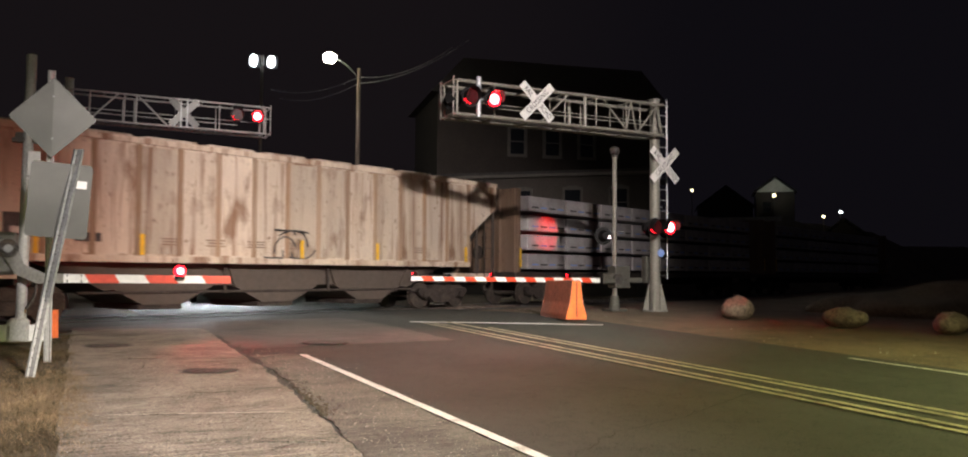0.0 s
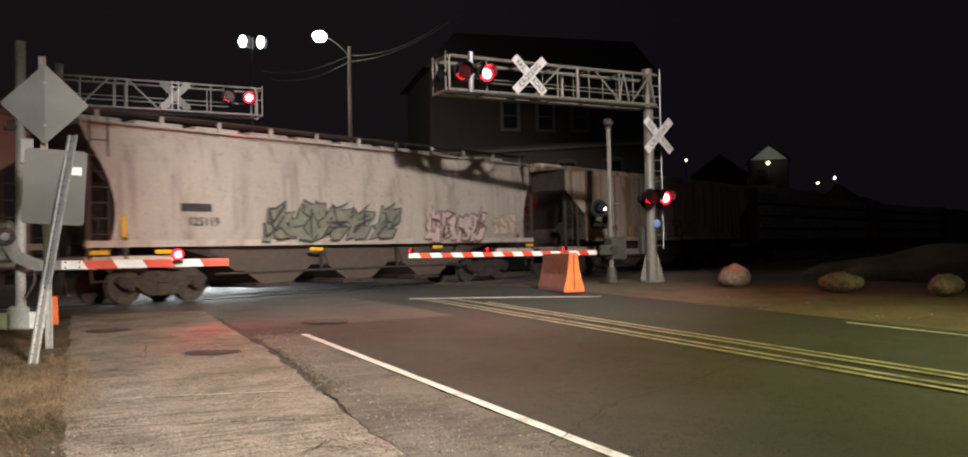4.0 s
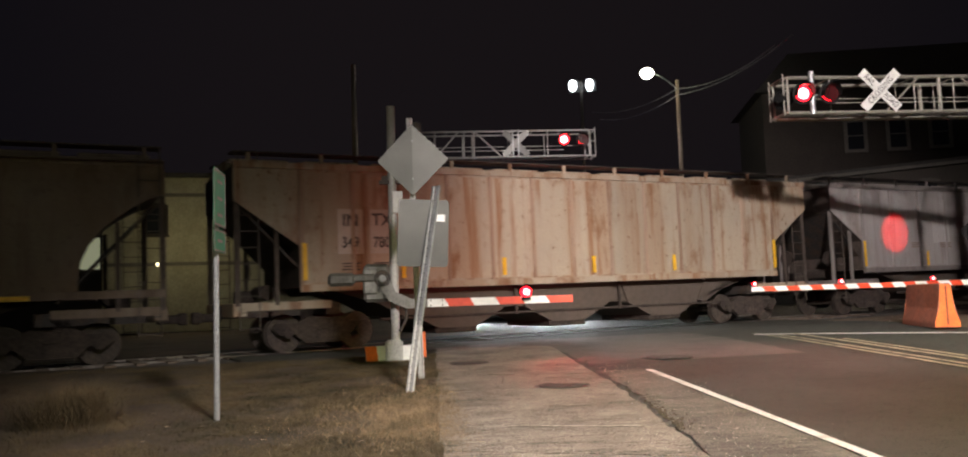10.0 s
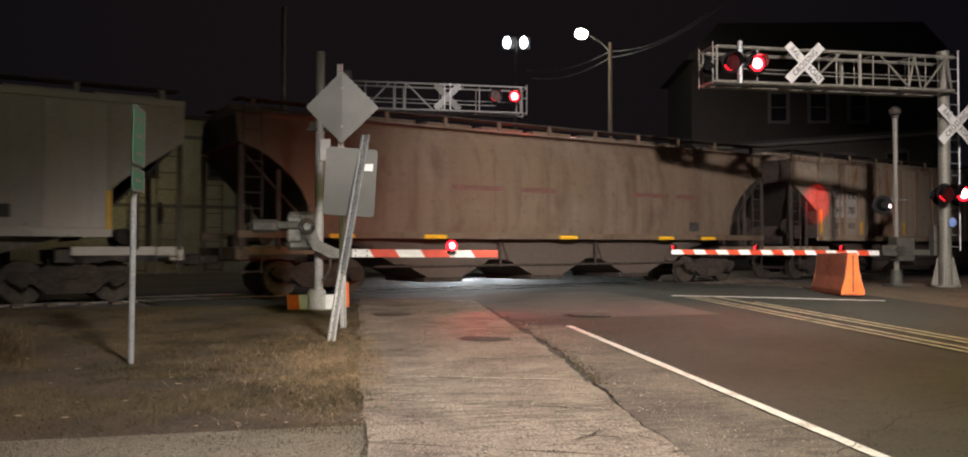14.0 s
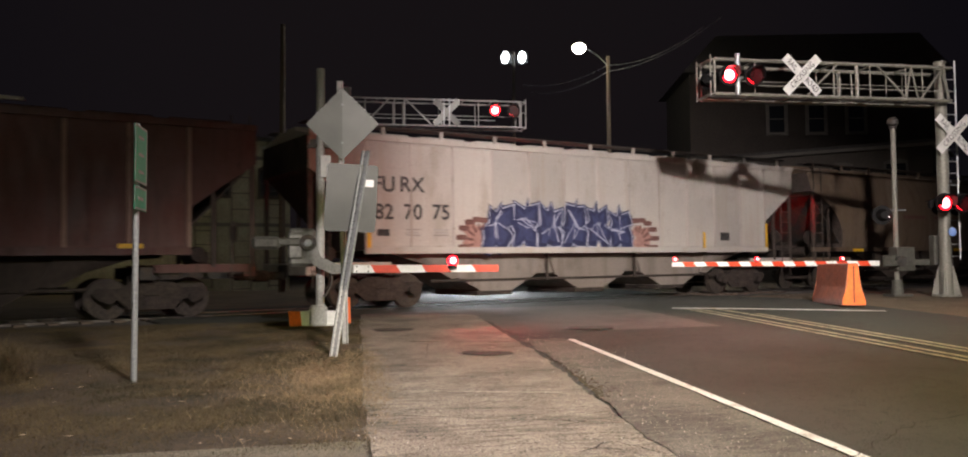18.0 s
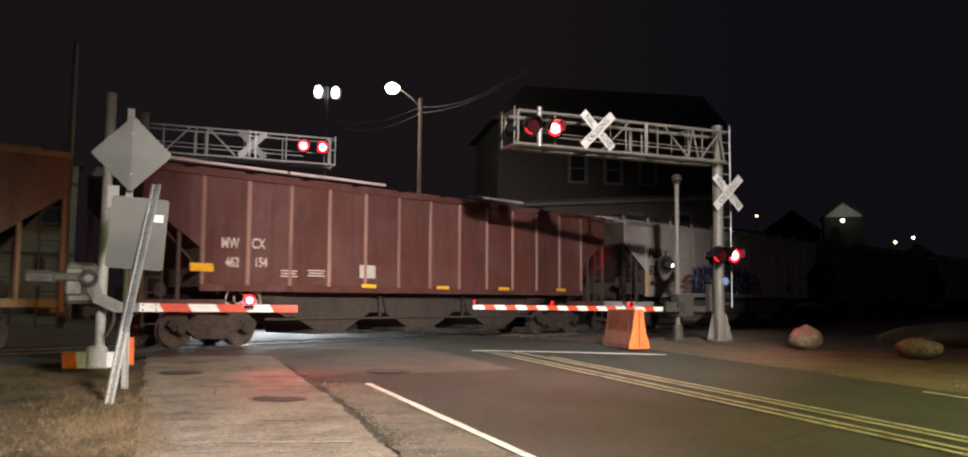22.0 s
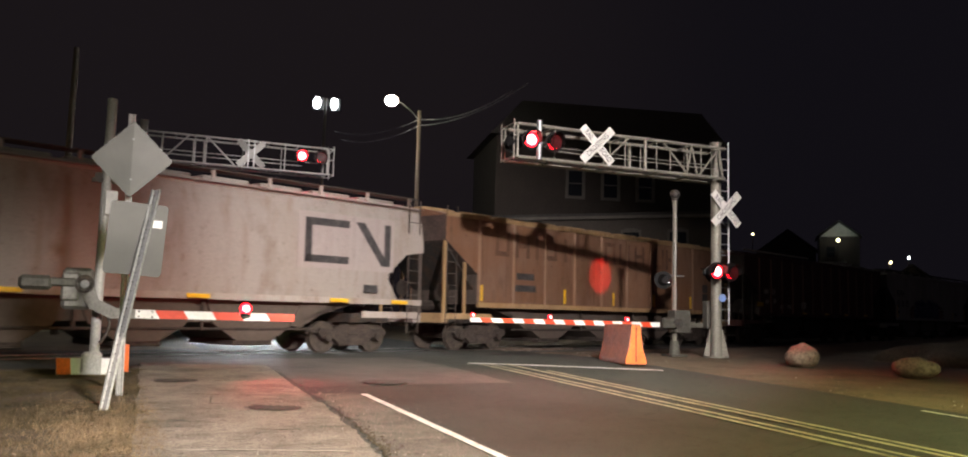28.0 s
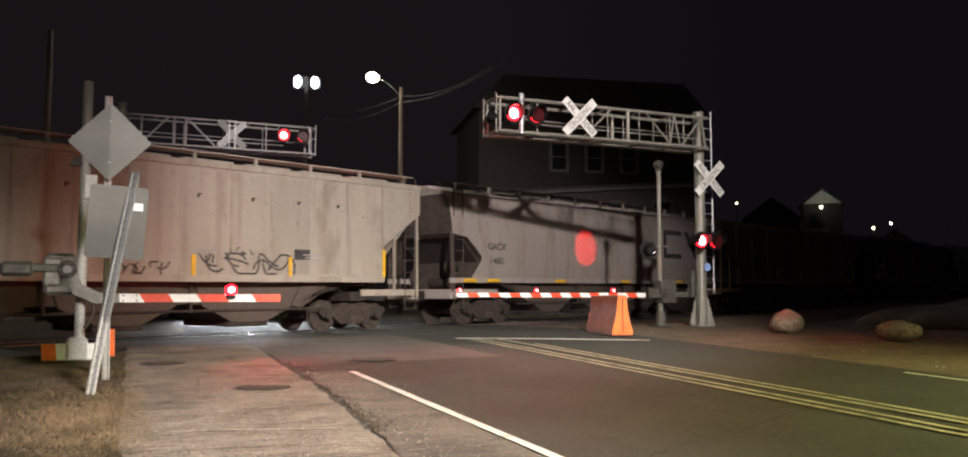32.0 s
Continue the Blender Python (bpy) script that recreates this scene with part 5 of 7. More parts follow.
def paint(name, colour, rust, spread=(0.47, 0.74), streak=0.07, coarse=1.5, piece=0.14, drips=0.55):
    """Weathered car paint: broad fading, long stains that run down the side, rust drips and scuffs. Each piece has its own stains."""
    m = bpy.data.materials.new(name)
    m.use_nodes = True
    nodes, link = m.node_tree.nodes, m.node_tree.links.new
    bsdf = nodes["Principled BSDF"]
    co, info, own = nodes.new("ShaderNodeTexCoord"), nodes.new("ShaderNodeObjectInfo"), nodes.new("ShaderNodeVectorMath")
    own.operation = "MULTIPLY_ADD"
    own.inputs[1].default_value, own.inputs[2].default_value = (57.0, 0.0, 31.0), (0, 0, 0)
    link(info.outputs["Random"], own.inputs[0])
    link(co.outputs["Object"], own.inputs[2])

    def field(scale, low, high, detail=6, to=(0.0, 1.0)):
        """Noise at three scales along, across and up the car, cut between low and high."""
        place, tex, cut = nodes.new("ShaderNodeMapping"), nodes.new("ShaderNodeTexNoise"), nodes.new("ShaderNodeMapRange")
        place.inputs["Scale"].default_value = scale
        tex.inputs["Scale"].default_value, tex.inputs["Detail"].default_value, tex.inputs["Roughness"].default_value = 1.0, detail, 0.6
        cut.inputs["From Min"].default_value, cut.inputs["From Max"].default_value = low, high
        cut.inputs["To Min"].default_value, cut.inputs["To Max"].default_value = to
        link(own.outputs["Vector"], place.inputs["Vector"])
        link(place.outputs["Vector"], tex.inputs["Vector"])
        link(tex.outputs["Fac"], cut.inputs["Value"])
        return cut.outputs["Result"]

    def blend(a, b, factor, how="MIX"):
        mix = nodes.new("ShaderNodeMix")
        mix.data_type, mix.blend_type = "RGBA", how
        for socket, value in (("A", a), ("B", b), ("Factor", factor)):
            if isinstance(value, (tuple, float)):
                mix.inputs[socket].default_value = value
            else:
                link(value, mix.inputs[socket])
        return mix.outputs["Result"]

    dirt = (*(0.45 * a + 0.55 * b for a, b in zip(rust, colour)), 1.0)
    last = blend((*colour, 1.0), (*(0.82 * c + 0.04 for c in colour), 1.0), field((0.35, 0.35, 0.5), 0.4, 0.6))
    last = blend(last, dirt, field((coarse, coarse, coarse * streak), *spread))
    last = blend(last, (*rust, 1.0), field((3.4, 3.4, 0.2), 0.52, 0.66, to=(0.0, drips)))
    last = blend(last, (*(0.8 * c for c in rust), 1.0), field((1.1, 1.1, 0.55), 0.55, 0.66, 8, (0.0, drips)))
    last = blend(last, (*(0.7 * c for c in rust), 1.0), field((9.0, 9.0, 5.0), 0.6, 0.68, 8, (0.0, drips)))
    last = blend(last, field((26, 26, 26), 0.3, 0.7, 4, (0.88, 1.12)), 1.0, "MULTIPLY")
    tone = nodes.new("ShaderNodeMapRange")
    tone.inputs["To Min"].default_value, tone.inputs["To Max"].default_value = 1 - piece, 1 + piece
    link(info.outputs["Random"], tone.inputs["Value"])
    last = blend(last, tone.outputs["Result"], 1.0, "MULTIPLY")
    link(last, bsdf.inputs["Base Color"])
    link(field((5.0, 5.0, 1.0), 0.3, 0.75, 5, (0.42, 0.8)), bsdf.inputs["Roughness"])
    bump = nodes.new("ShaderNodeBump")
    bump.inputs["Strength"].default_value, bump.inputs["Distance"].default_value = 0.12, 0.02
    link(field((1.1, 1.1, 0.9), 0.2, 0.8, 2), bump.inputs["Height"])
    link(bump.outputs["Normal"], bsdf.inputs["Normal"])
    return m


def end_outline(L, kind):
    """The side sheet's outline: full length at the eave, cut back at both ends down to the sill."""
    h = L / 2
    if kind == "round":
        pts = []
        for i in range(9):
            a = radians(90 * i / 8)
            pts.append((h - 1.7 * math.sin(a) * (0.35 + 0.65 * math.sin(a)), 3.55 - 1.75 * (1 - math.cos(a))))
        right = [(h, EAVE), *pts, (h - 1.7, SILL)]
    elif kind == "slim":
        pts = [(h - 0.08 - 0.6 * math.sin(i / 8 * 2.15), 3.85 - (3.85 - SILL) * i / 8) for i in range(9)]
        right = [(h, EAVE), *pts]
    elif kind == "hex":
        right = [(h, EAVE), (h, 2.95), (h - 0.55, 2.95), (h - 1.35, 2.25), (h - 1.35, 2.1), (h - 0.9, SILL)]
    else:
        right = [(h, EAVE), (h, 3.43), (h - 1.45, 2.42), (h - 1.45, SILL)]
    return right + [(-x, z) for x, z in reversed(right)]


def side_profile(bulge):
    """Half widths by height: upright, or bellied as on a rounded car."""
    if not bulge:
        return lambda z: HALF
    return lambda z: HALF - 0.28 * abs((z - 2.6) / 1.62) ** 2.6


def body_mesh(L, kind, bulge):
    out = end_outline(L, kind)
    half = side_profile(bulge)
    bm = B()
    # levels through the side, so that a bellied side can curve
    if not bulge:
        return slab(bm, out, -HALF, HALF)
    zs = sorted({round(SILL + (EAVE - SILL) * i / 12, 4) for i in range(13)} | {round(z, 4) for _, z in out})

    def reach(z):
        n = len(out) // 2
        pts = out[:n]
        for (x0, z0), (x1, z1) in zip(pts, pts[1:]):
            if z0 >= z >= z1 and z0 != z1:
                return x0 + (x1 - x0) * (z0 - z) / (z0 - z1)
        return pts[-1][0]
    rings = []
    for z in zs:
        x, y = reach(z), half(z)
        rings.append([bm.verts.new(v) for v in ((-x, -y, z), (x, -y, z), (x, y, z), (-x, y, z))])
    for a, b in zip(rings, rings[1:]):
        for i in range(4):
            j = (i + 1) % 4
            bm.faces.new((a[i], a[j], b[j], b[i]))
    bm.faces.new(rings[0]), bm.faces.new(rings[-1])
    return bm


# dark steel for end posts and ends; the ends' shade is in this colour
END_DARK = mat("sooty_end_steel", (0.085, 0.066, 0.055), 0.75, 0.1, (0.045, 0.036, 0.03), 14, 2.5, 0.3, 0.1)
# near-black underside: the shade below the car is put into the colour
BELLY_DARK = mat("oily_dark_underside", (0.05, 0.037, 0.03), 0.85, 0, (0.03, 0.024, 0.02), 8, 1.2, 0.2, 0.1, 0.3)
LADDER = mat("grimy_ladder_paint", (0.075, 0.062, 0.052), 0.7, 0, (0.05, 0.04, 0.03), 20, 3, 0.2, 0.05)
# grime, darkened further to carry the shade under the car
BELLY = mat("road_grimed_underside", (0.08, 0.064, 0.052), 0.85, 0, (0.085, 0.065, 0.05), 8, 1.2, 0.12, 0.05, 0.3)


def hopper(S0, S1, kind, bulge, skin, ribs, label, rib_w=0.1, rib_d=0.06, roof_rail=True, bays=3, dark_ends=True, trim=None, rib_skin=None, belly=None, slope_skin=None):
    L = S1 - S0
    car = thing("hopper_car", Matrix(), label, "freight car", "cars of the freight train")
    CARS.append((car, (S0 + S1) / 2))
    trim = trim or skin
    shell = part("body", body_mesh(L, kind, bulge), skin, car)
    # end faces take the dark colour in place of shade
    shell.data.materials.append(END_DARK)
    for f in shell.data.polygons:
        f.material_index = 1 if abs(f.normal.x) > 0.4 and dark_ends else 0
    half = side_profile(bulge)
    # eave moulding, side sill
    for name, z, w in (("eave_rail", EAVE + 0.02, 0.14), ("side_sill", SILL - 0.02, 0.16)):
        for y in (-1, 1):
            bm = B()
            x = L / 2 if z > 3 else L / 2 - (0.9 if kind == "hex" else 1.45)
            if z < 3 and kind in ("round", "hex", "slim"):
                x = L / 2
            bar(bm, (-x, y * (half(z) + 0.01), z), (x, y * (half(z) + 0.01), z), 0.1, w)
            part(name, bm, trim, car)
    # ribs
    rib0 = None
    for x in ribs:
        for y in (-1, 1):
            if rib0 is None:
                bm = B()
                box(bm, (0, 0, 0), (rib_w, rib_d * 2, EAVE - SILL - 0.12), None, 0.012)
                rib0 = part("rib", bm, rib_skin or skin, car, at=Matrix.Translation((x, y * HALF, (EAVE + SILL) / 2)))
            else:
                share(rib0, Matrix.Translation((x, y * HALF, (EAVE + SILL) / 2)), car)
    # side sheets between the ribs, a little proud of the frame
    sheets = {}
    for xa, xb in zip(ribs, ribs[1:]):
        if abs(xa) > L / 2 - 1.42 or abs(xb) > L / 2 - 1.42:
            continue
        w = round(xb - xa - rib_w, 3)
        at = Matrix.Translation(((xa + xb) / 2, -HALF - 0.002, (EAVE + SILL) / 2))
        if w in sheets:
            share(sheets[w], at, car)
        else:
            bm = B()
            box(bm, (0, 0, 0), (w, 0.008, EAVE - SILL - 0.2))
            sheets[w] = part("side_panel", bm, skin, car, at=at)
    # roof
    bm = B()
    slab(bm, [(-HALF * 0.98, EAVE + 0.02), (HALF * 0.98, EAVE + 0.02), (0.45, EAVE + 0.26), (-0.45, EAVE + 0.26)], -L / 2 + 0.03, L / 2 - 0.03)
    bmesh.ops.transform(bm, matrix=Matrix.Rotation(math.pi / 2, 4, "Z"), verts=bm.verts[:])
    part("roof", bm, skin, car)
    n = 10
    bm = B()
    box(bm, (0, 0, 0), (L / n - 0.35, 0.62, 0.12), None, 0.02)
    hatch = part("roof_hatch", bm, trim, car, at=Matrix.Translation((-L / 2 + L * 0.5 / n, 0, EAVE + 0.31)))
    for i in range(1, n):
        share(hatch, Matrix.Translation((-L / 2 + L * (i + 0.5) / n, 0, EAVE + 0.31)), car)
    if roof_rail:
        for y in (-1.12, 1.12):
            bm = B()
            box(bm, (0, y, EAVE + 0.36), (L - 0.1, 0.5, 0.03))
            part("running_board", bm, DARKSTEEL if dark_ends else trim, car, "roof walkway grating")
            if BRACKET.get(trim.name) is None:
                bm = B()
                box(bm, (0, 0, 0), (0.09, 0.06, 0.34))
                BRACKET[trim.name] = part("walkway_bracket", bm, trim, car, at=Matrix.Translation((-L / 2 + 0.4, y * 1.18, EAVE + 0.2)))
            else:
                share(BRACKET[trim.name], Matrix.Translation((-L / 2 + 0.4, y * 1.18, EAVE + 0.2)), car)
            for i in range(1, 11):
                share(BRACKET[trim.name], Matrix.Translation((-L / 2 + 0.4 + (L - 0.8) * i / 10, y * 1.18, EAVE + 0.2)), car)
    # hopper bays under the sill
    n0, n1 = -L / 2 + 3.9, L / 2 - 3.9
    step_ = (n1 - n0) / bays
    for i in range(bays):
        a, b = n0 + i * step_, n0 + (i + 1) * step_
        bm = B()
        slab(bm, [(a + 0.1, SILL), (b - 0.1, SILL), (b - 0.35, 0.78), ((a + b) / 2 + 0.5, 0.36), ((a + b) / 2 - 0.5, 0.36), (a + 0.35, 0.78)], -1.22, 1.22)
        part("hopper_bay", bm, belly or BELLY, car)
        bm = B()
        box(bm, ((a + b) / 2, 0, 0.31), (1.15, 2.3, 0.14), None, 0.02)
        part("outlet_gate", bm, RUSTY, car)
    for i in range(bays - 1):
        x = n0 + (i + 1) * step_
        bm = B()     # the ridge sheet and the cross brace between two bays
        slab(bm, [(x - 0.42, SILL), (x + 0.42, SILL), (x + 0.42, 0.82), (x - 0.42, 0.82)], -1.12, 1.12)
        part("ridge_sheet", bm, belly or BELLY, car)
        for y in (-1.3, 1.3):
            bm = B()
            bar(bm, (x, y, SILL), (x, y, 0.62), 0.07, 0.05)
            part("brace", bm, RUSTY, car)
    for y in (-1.24, 1.24):
        bm = B()
        rod(bm, (n0 - 0.4, y, 0.66), (n1 + 0.4, y, 0.66), 0.035, n=6)
        part("gate_shaft", bm, RUSTY, car, "long rod under the outlet gates")
    for sx in (-1, 1):
        bm = B()     # the sloping floor down to the end bay
        slab(bm, [(sx * (L / 2 - 2.0), SILL + 0.35), (sx * (L / 2 - 2.0), SILL), (sx * (L / 2 - 4.0), SILL), (sx * (L / 2 - 4.4), 0.75), (sx * (L / 2 - 4.1), 0.7)], -1.3, 1.3)
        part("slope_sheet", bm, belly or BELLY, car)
        # end platform, posts, ladder, coupler
        e = sx * L / 2
        bm = B()
        box(bm, (e - sx * 0.12, 0, 1.02), (0.3, 3.0, 0.3), None, 0.02)
        part("end_sill", bm, trim, car)
        bm = B()
        box(bm, (e - sx * 1.1, 0, 0.98), (2.3, 0.7, 0.3))
        box(bm, (e - sx * 2.3, 0, 0.98), (0.35, 2.7, 0.26))
        part("centre_sill", bm, DARKSTEEL, car)
        for y in (-1.5, 1.5):
            bm = B()
            box(bm, (e - sx * 1.1, y, 1.08), (2.2, 0.06, 0.18))
            part("platform_edge", bm, trim, car)
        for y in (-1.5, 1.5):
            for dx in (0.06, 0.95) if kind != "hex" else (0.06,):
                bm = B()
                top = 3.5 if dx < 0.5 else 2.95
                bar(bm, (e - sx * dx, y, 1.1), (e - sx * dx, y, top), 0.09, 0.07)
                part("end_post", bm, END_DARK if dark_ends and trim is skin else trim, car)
        for y in (-1.53, 1.53):
            bm = B()
            for dx in (0.12, 0.55):
                bar(bm, (e - sx * dx, y, 0.55), (e - sx * dx, y, EAVE + 0.3), 0.028, 0.028)
            for k in range(11):
                z = 0.6 + k * 0.36
                bar(bm, (e - sx * 0.12, y, z), (e - sx * 0.55, y, z), 0.02, 0.02)
            part("ladder", bm, LADDER, car)
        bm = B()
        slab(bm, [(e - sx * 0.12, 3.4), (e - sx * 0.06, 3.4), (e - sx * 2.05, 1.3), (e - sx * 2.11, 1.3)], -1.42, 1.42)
        # slope sheet coloured dark as well, for the shaded end opening
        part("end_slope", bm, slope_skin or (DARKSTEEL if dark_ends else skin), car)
        bm = B()
        box(bm, (e + sx * 0.3, 0, 0.87), (0.62, 0.2, 0.2), None, 0.03)
        box(bm, (e + sx * 0.55, 0.04, 0.87), (0.2, 0.34, 0.28), None, 0.04)
        part("coupler", bm, RUSTY, car)
        bm = B()
        rod(bm, (e - sx * 1.0, -0.5, 1.4), (e - sx * 1.0, 0.5, 1.4), 0.18, n=12)
        part("air_tank", bm, RUSTY, car)
        bm = B()
        rod(bm, (e - sx * 0.4, -1.1, 1.9), (e - sx * 0.36, -1.1, 1.9), 0.25, n=14)
        bar(bm, (e - sx * 0.38, -1.1, 1.1), (e - sx * 0.38, -1.1, 1.9), 0.04, 0.04)
        part("brake_wheel", bm, RUSTY, car)
        bm = B()
        box(bm, (e - sx * 0.75, 0.7, 1.3), (0.5, 0.5, 0.35), None, 0.02)
        part("brake_cylinder", bm, RUSTY, car)
        bogie(car, sx * (L / 2 - 2.15))
    return car, L, half


def mark(car, x, z, w=0.11, h=0.5, y=-HALF - 0.085, name="reflector"):
    bm = B()
    box(bm, (0, 0, 0), (w, 0.012, h))
    return part(name, bm, YELLOW, car, "yellow reflector strip", at=Matrix.Translation((x, y, z)))


def plate(car, x, z, w, h, material, y=-HALF - 0.016, name="stencil_panel"):
    bm = B()
    box(bm, (0, 0, 0), (w, 0.01, h))
    return part(name, bm, material, car, at=Matrix.Translation((x, y, z)))


def letters(car, words, x, z, size, material=LETTER, y=-HALF - 0.019, wide=1.0, lean=0.0):
    return text(words, size, Matrix.Translation((x, y, z)) @ NEAR_SIDE @ Matrix.Rotation(lean, 4, "Z"), material, car, wide=wide, bold=0.018)


def scrawl(car, x, z, w, h, material, seed, strokes=16, thick=0.035, y=-HALF - 0.018, name="graffiti_line", curl=1.0):
    """Spray-can strokes with no readable word, each a part."""
    rnd = random.Random(seed)
    for k in range(strokes):
        cx = x - w / 2 + w * (k + 0.5) / strokes
        pts = []
        a0, turn = rnd.random() * 6.28, rnd.uniform(-4, 4) * curl
        n = 9
        px, pz = cx + rnd.uniform(-0.1, 0.1) * w / strokes, z + rnd.uniform(-0.5, 0.5) * h
        for i in range(n):
            if not pts or (Vector((px, pz)) - Vector(pts[-1])).length > 0.01:
                pts.append((px, pz))
            a = a0 + turn * i / n
            px += math.cos(a) * h * 0.17
            pz = min(z + h / 2, max(z - h / 2, pz + math.sin(a) * h * 0.2))
        if len(pts) > 1:
            part(name, ribbon(B(), pts, thick, y - 0.0006 * k), material, car, "sprayed stroke")


def blob(car, x, z, w, h, material, seed, y=-HALF - 0.01, spikes=14, name="graffiti_fill", depth=0.25):
    rnd = random.Random(seed)
    bm = B()
    n = spikes * 2
    pts = []
    for i in range(n):
        a = i * math.tau / n
        k = 1 - depth * rnd.random() * (i % 2)
        c, s = math.cos(a), math.sin(a)
        k2 = 1 / max(abs(c), abs(s)) * 0.5 + 0.5
        pts.append(bm.verts.new((x + c * w / 2 * k * min(k2, 1.15), y, z + s * h / 2 * k * min(k2, 1.2))))
    bm.faces.new(pts)
    return part(name, bm, material, car, "spray-painted shape")


def lines(car, x, z, rows, w, material, y=-HALF - 0.018, gap=0.07, h=0.03):
    """Small stencilled lines, too small to read: plain bars."""
    for k in range(rows):
        plate(car, x, z - k * gap, w * (1 - 0.15 * (k % 2)), h, material, y, "stencil_bar")


P_BEIGE = paint("weathered_cream_paint", (0.58, 0.49, 0.38), (0.2, 0.095, 0.045), (0.5, 0.68), 0.05, 1.0, 0.2, 0.8)
P_GREY = paint("weathered_light_grey_paint", (0.54, 0.5, 0.42), (0.3, 0.24, 0.2), (0.45, 0.78), 0.1, 1.3)
P_GREY2 = paint("dusty_grey_paint", (0.375, 0.355, 0.34), (0.24, 0.2, 0.18), (0.46, 0.7))
P_TAN = paint("rust_streaked_tan_paint", (0.4, 0.335, 0.25), (0.24, 0.11, 0.045), (0.48, 0.66), 0.06, 1.0, 0.16, 0.9)
P_BROWN = paint("dusty_brown_paint", (0.165, 0.12, 0.078), (0.1, 0.064, 0.04), (0.4, 0.75), 0.1)
P_WHITE = paint("faded_white_paint", (0.49, 0.46, 0.41), (0.42, 0.36, 0.29), (0.55, 0.9), 0.2)
P_OXIDE = paint("dark_oxide_red_paint", (0.112, 0.033, 0.024), (0.06, 0.025, 0.02), (0.4, 0.8), 0.25)
P_OCHRE = paint("faded_ochre_brown_paint", (0.19, 0.096, 0.051), (0.115, 0.06, 0.034), (0.4, 0.75), 0.15)
P_SILVER = paint("grey_dusty_car_paint", (0.375, 0.34, 0.305), (0.27, 0.21, 0.165), (0.45, 0.8), 0.1)
P_BONE = paint("stained_bone_paint", (0.36, 0.325, 0.265), (0.23, 0.19, 0.145), (0.46, 0.72), 0.12)
P_DARKRIB = paint("dark_rust_rib_paint", (0.22, 0.14, 0.09), (0.13, 0.08, 0.05))
INK_BLUE = mat("dark_blue_spray_paint", (0.024, 0.03, 0.085), 0.6, 0, (0.016, 0.016, 0.045), 20, 2, 0.2, 0)
INK_MID = mat("mid_blue_spray_paint", (0.05, 0.06, 0.14), 0.6, 0, (0.03, 0.035, 0.09), 20, 5, 0.2, 0)
INK_PALE = mat("pale_spray_paint", (0.55, 0.57, 0.66), 0.6, 0, (0.36, 0.38, 0.46), 20, 2, 0.2, 0)
INK_PINK = mat("pink_spray_paint", (0.42, 0.24, 0.2), 0.6, 0, (0.3, 0.16, 0.13), 20, 2, 0.2, 0)
INK_BROWN = mat("brown_spray_paint", (0.13, 0.06, 0.05), 0.6, 0, (0.2, 0.1, 0.08), 20, 2, 0.2, 0)


def evenly(L, n, inset=1.5):
    return [-L / 2 + inset + (L - 2 * inset) * i / (n - 1) for i in range(n)]


# cream ribbed hopper
car, L, _ = hopper(5.6, 23.6, "slant", False, P_BEIGE, evenly(18.0, 15), "cream covered hopper car, rust-stained, with dark outside ribs", 0.13, 0.05, False, 3, True, None, paint("rust_brown_rib_paint", (0.3, 0.19, 0.11), (0.45, 0.35, 0.25)))
for x in (-7.4, -6.6, -4.2, 0.46, 3.28, 7.3):
    mark(car, x, SILL + 0.32)
plate(car, -6.6, 2.15, 1.3, 0.5, LETTER), plate(car, -5.45, 1.93, 0.6, 0.2, LETTER)
letters(car, "AEX", -6.6, 2.28, 0.24, LETTER_PALE, -HALF - 0.022)
lines(car, -6.6, 2.03, 1, 1.0, LETTER_PALE, -HALF - 0.022, 0.07, 0.14)
for x in (-3.4, -2.2, -1.0, 0.2, 5.2):
    lines(car, x, 1.95, 3, 0.55, P_DARKRIB)
scrawl(car, -0.05, 1.92, 0.95, 0.75, LETTER, 4, 7, 0.045, -HALF - 0.07)

# rounded grey hopper with a mural near its front
car, L, half = hopper(-13.4, 3.5, "slim", True, P_GREY, [], "pale grey round-sided hopper car with dark graffiti", bays=3)
ys = -HALF - 0.02
lines(car, -5.7, 2.34, 1, 0.85, LETTER, ys, 0.07, 0.2), letters(car, "125119", -5.5, 1.98, 0.3, y=ys)
GLYPH = ((0, 0), (0.36, -0.03), (0.48, 0.16), (0.62, 0), (1, 0.03), (1.08, 0.36), (0.88, 0.5), (1.04, 0.62), (0.98, 1.0), (0.62, 0.92), (0.52, 1.12), (0.38, 0.9), (0, 1.04), (0.1, 0.62), (-0.08, 0.5), (0.06, 0.34))


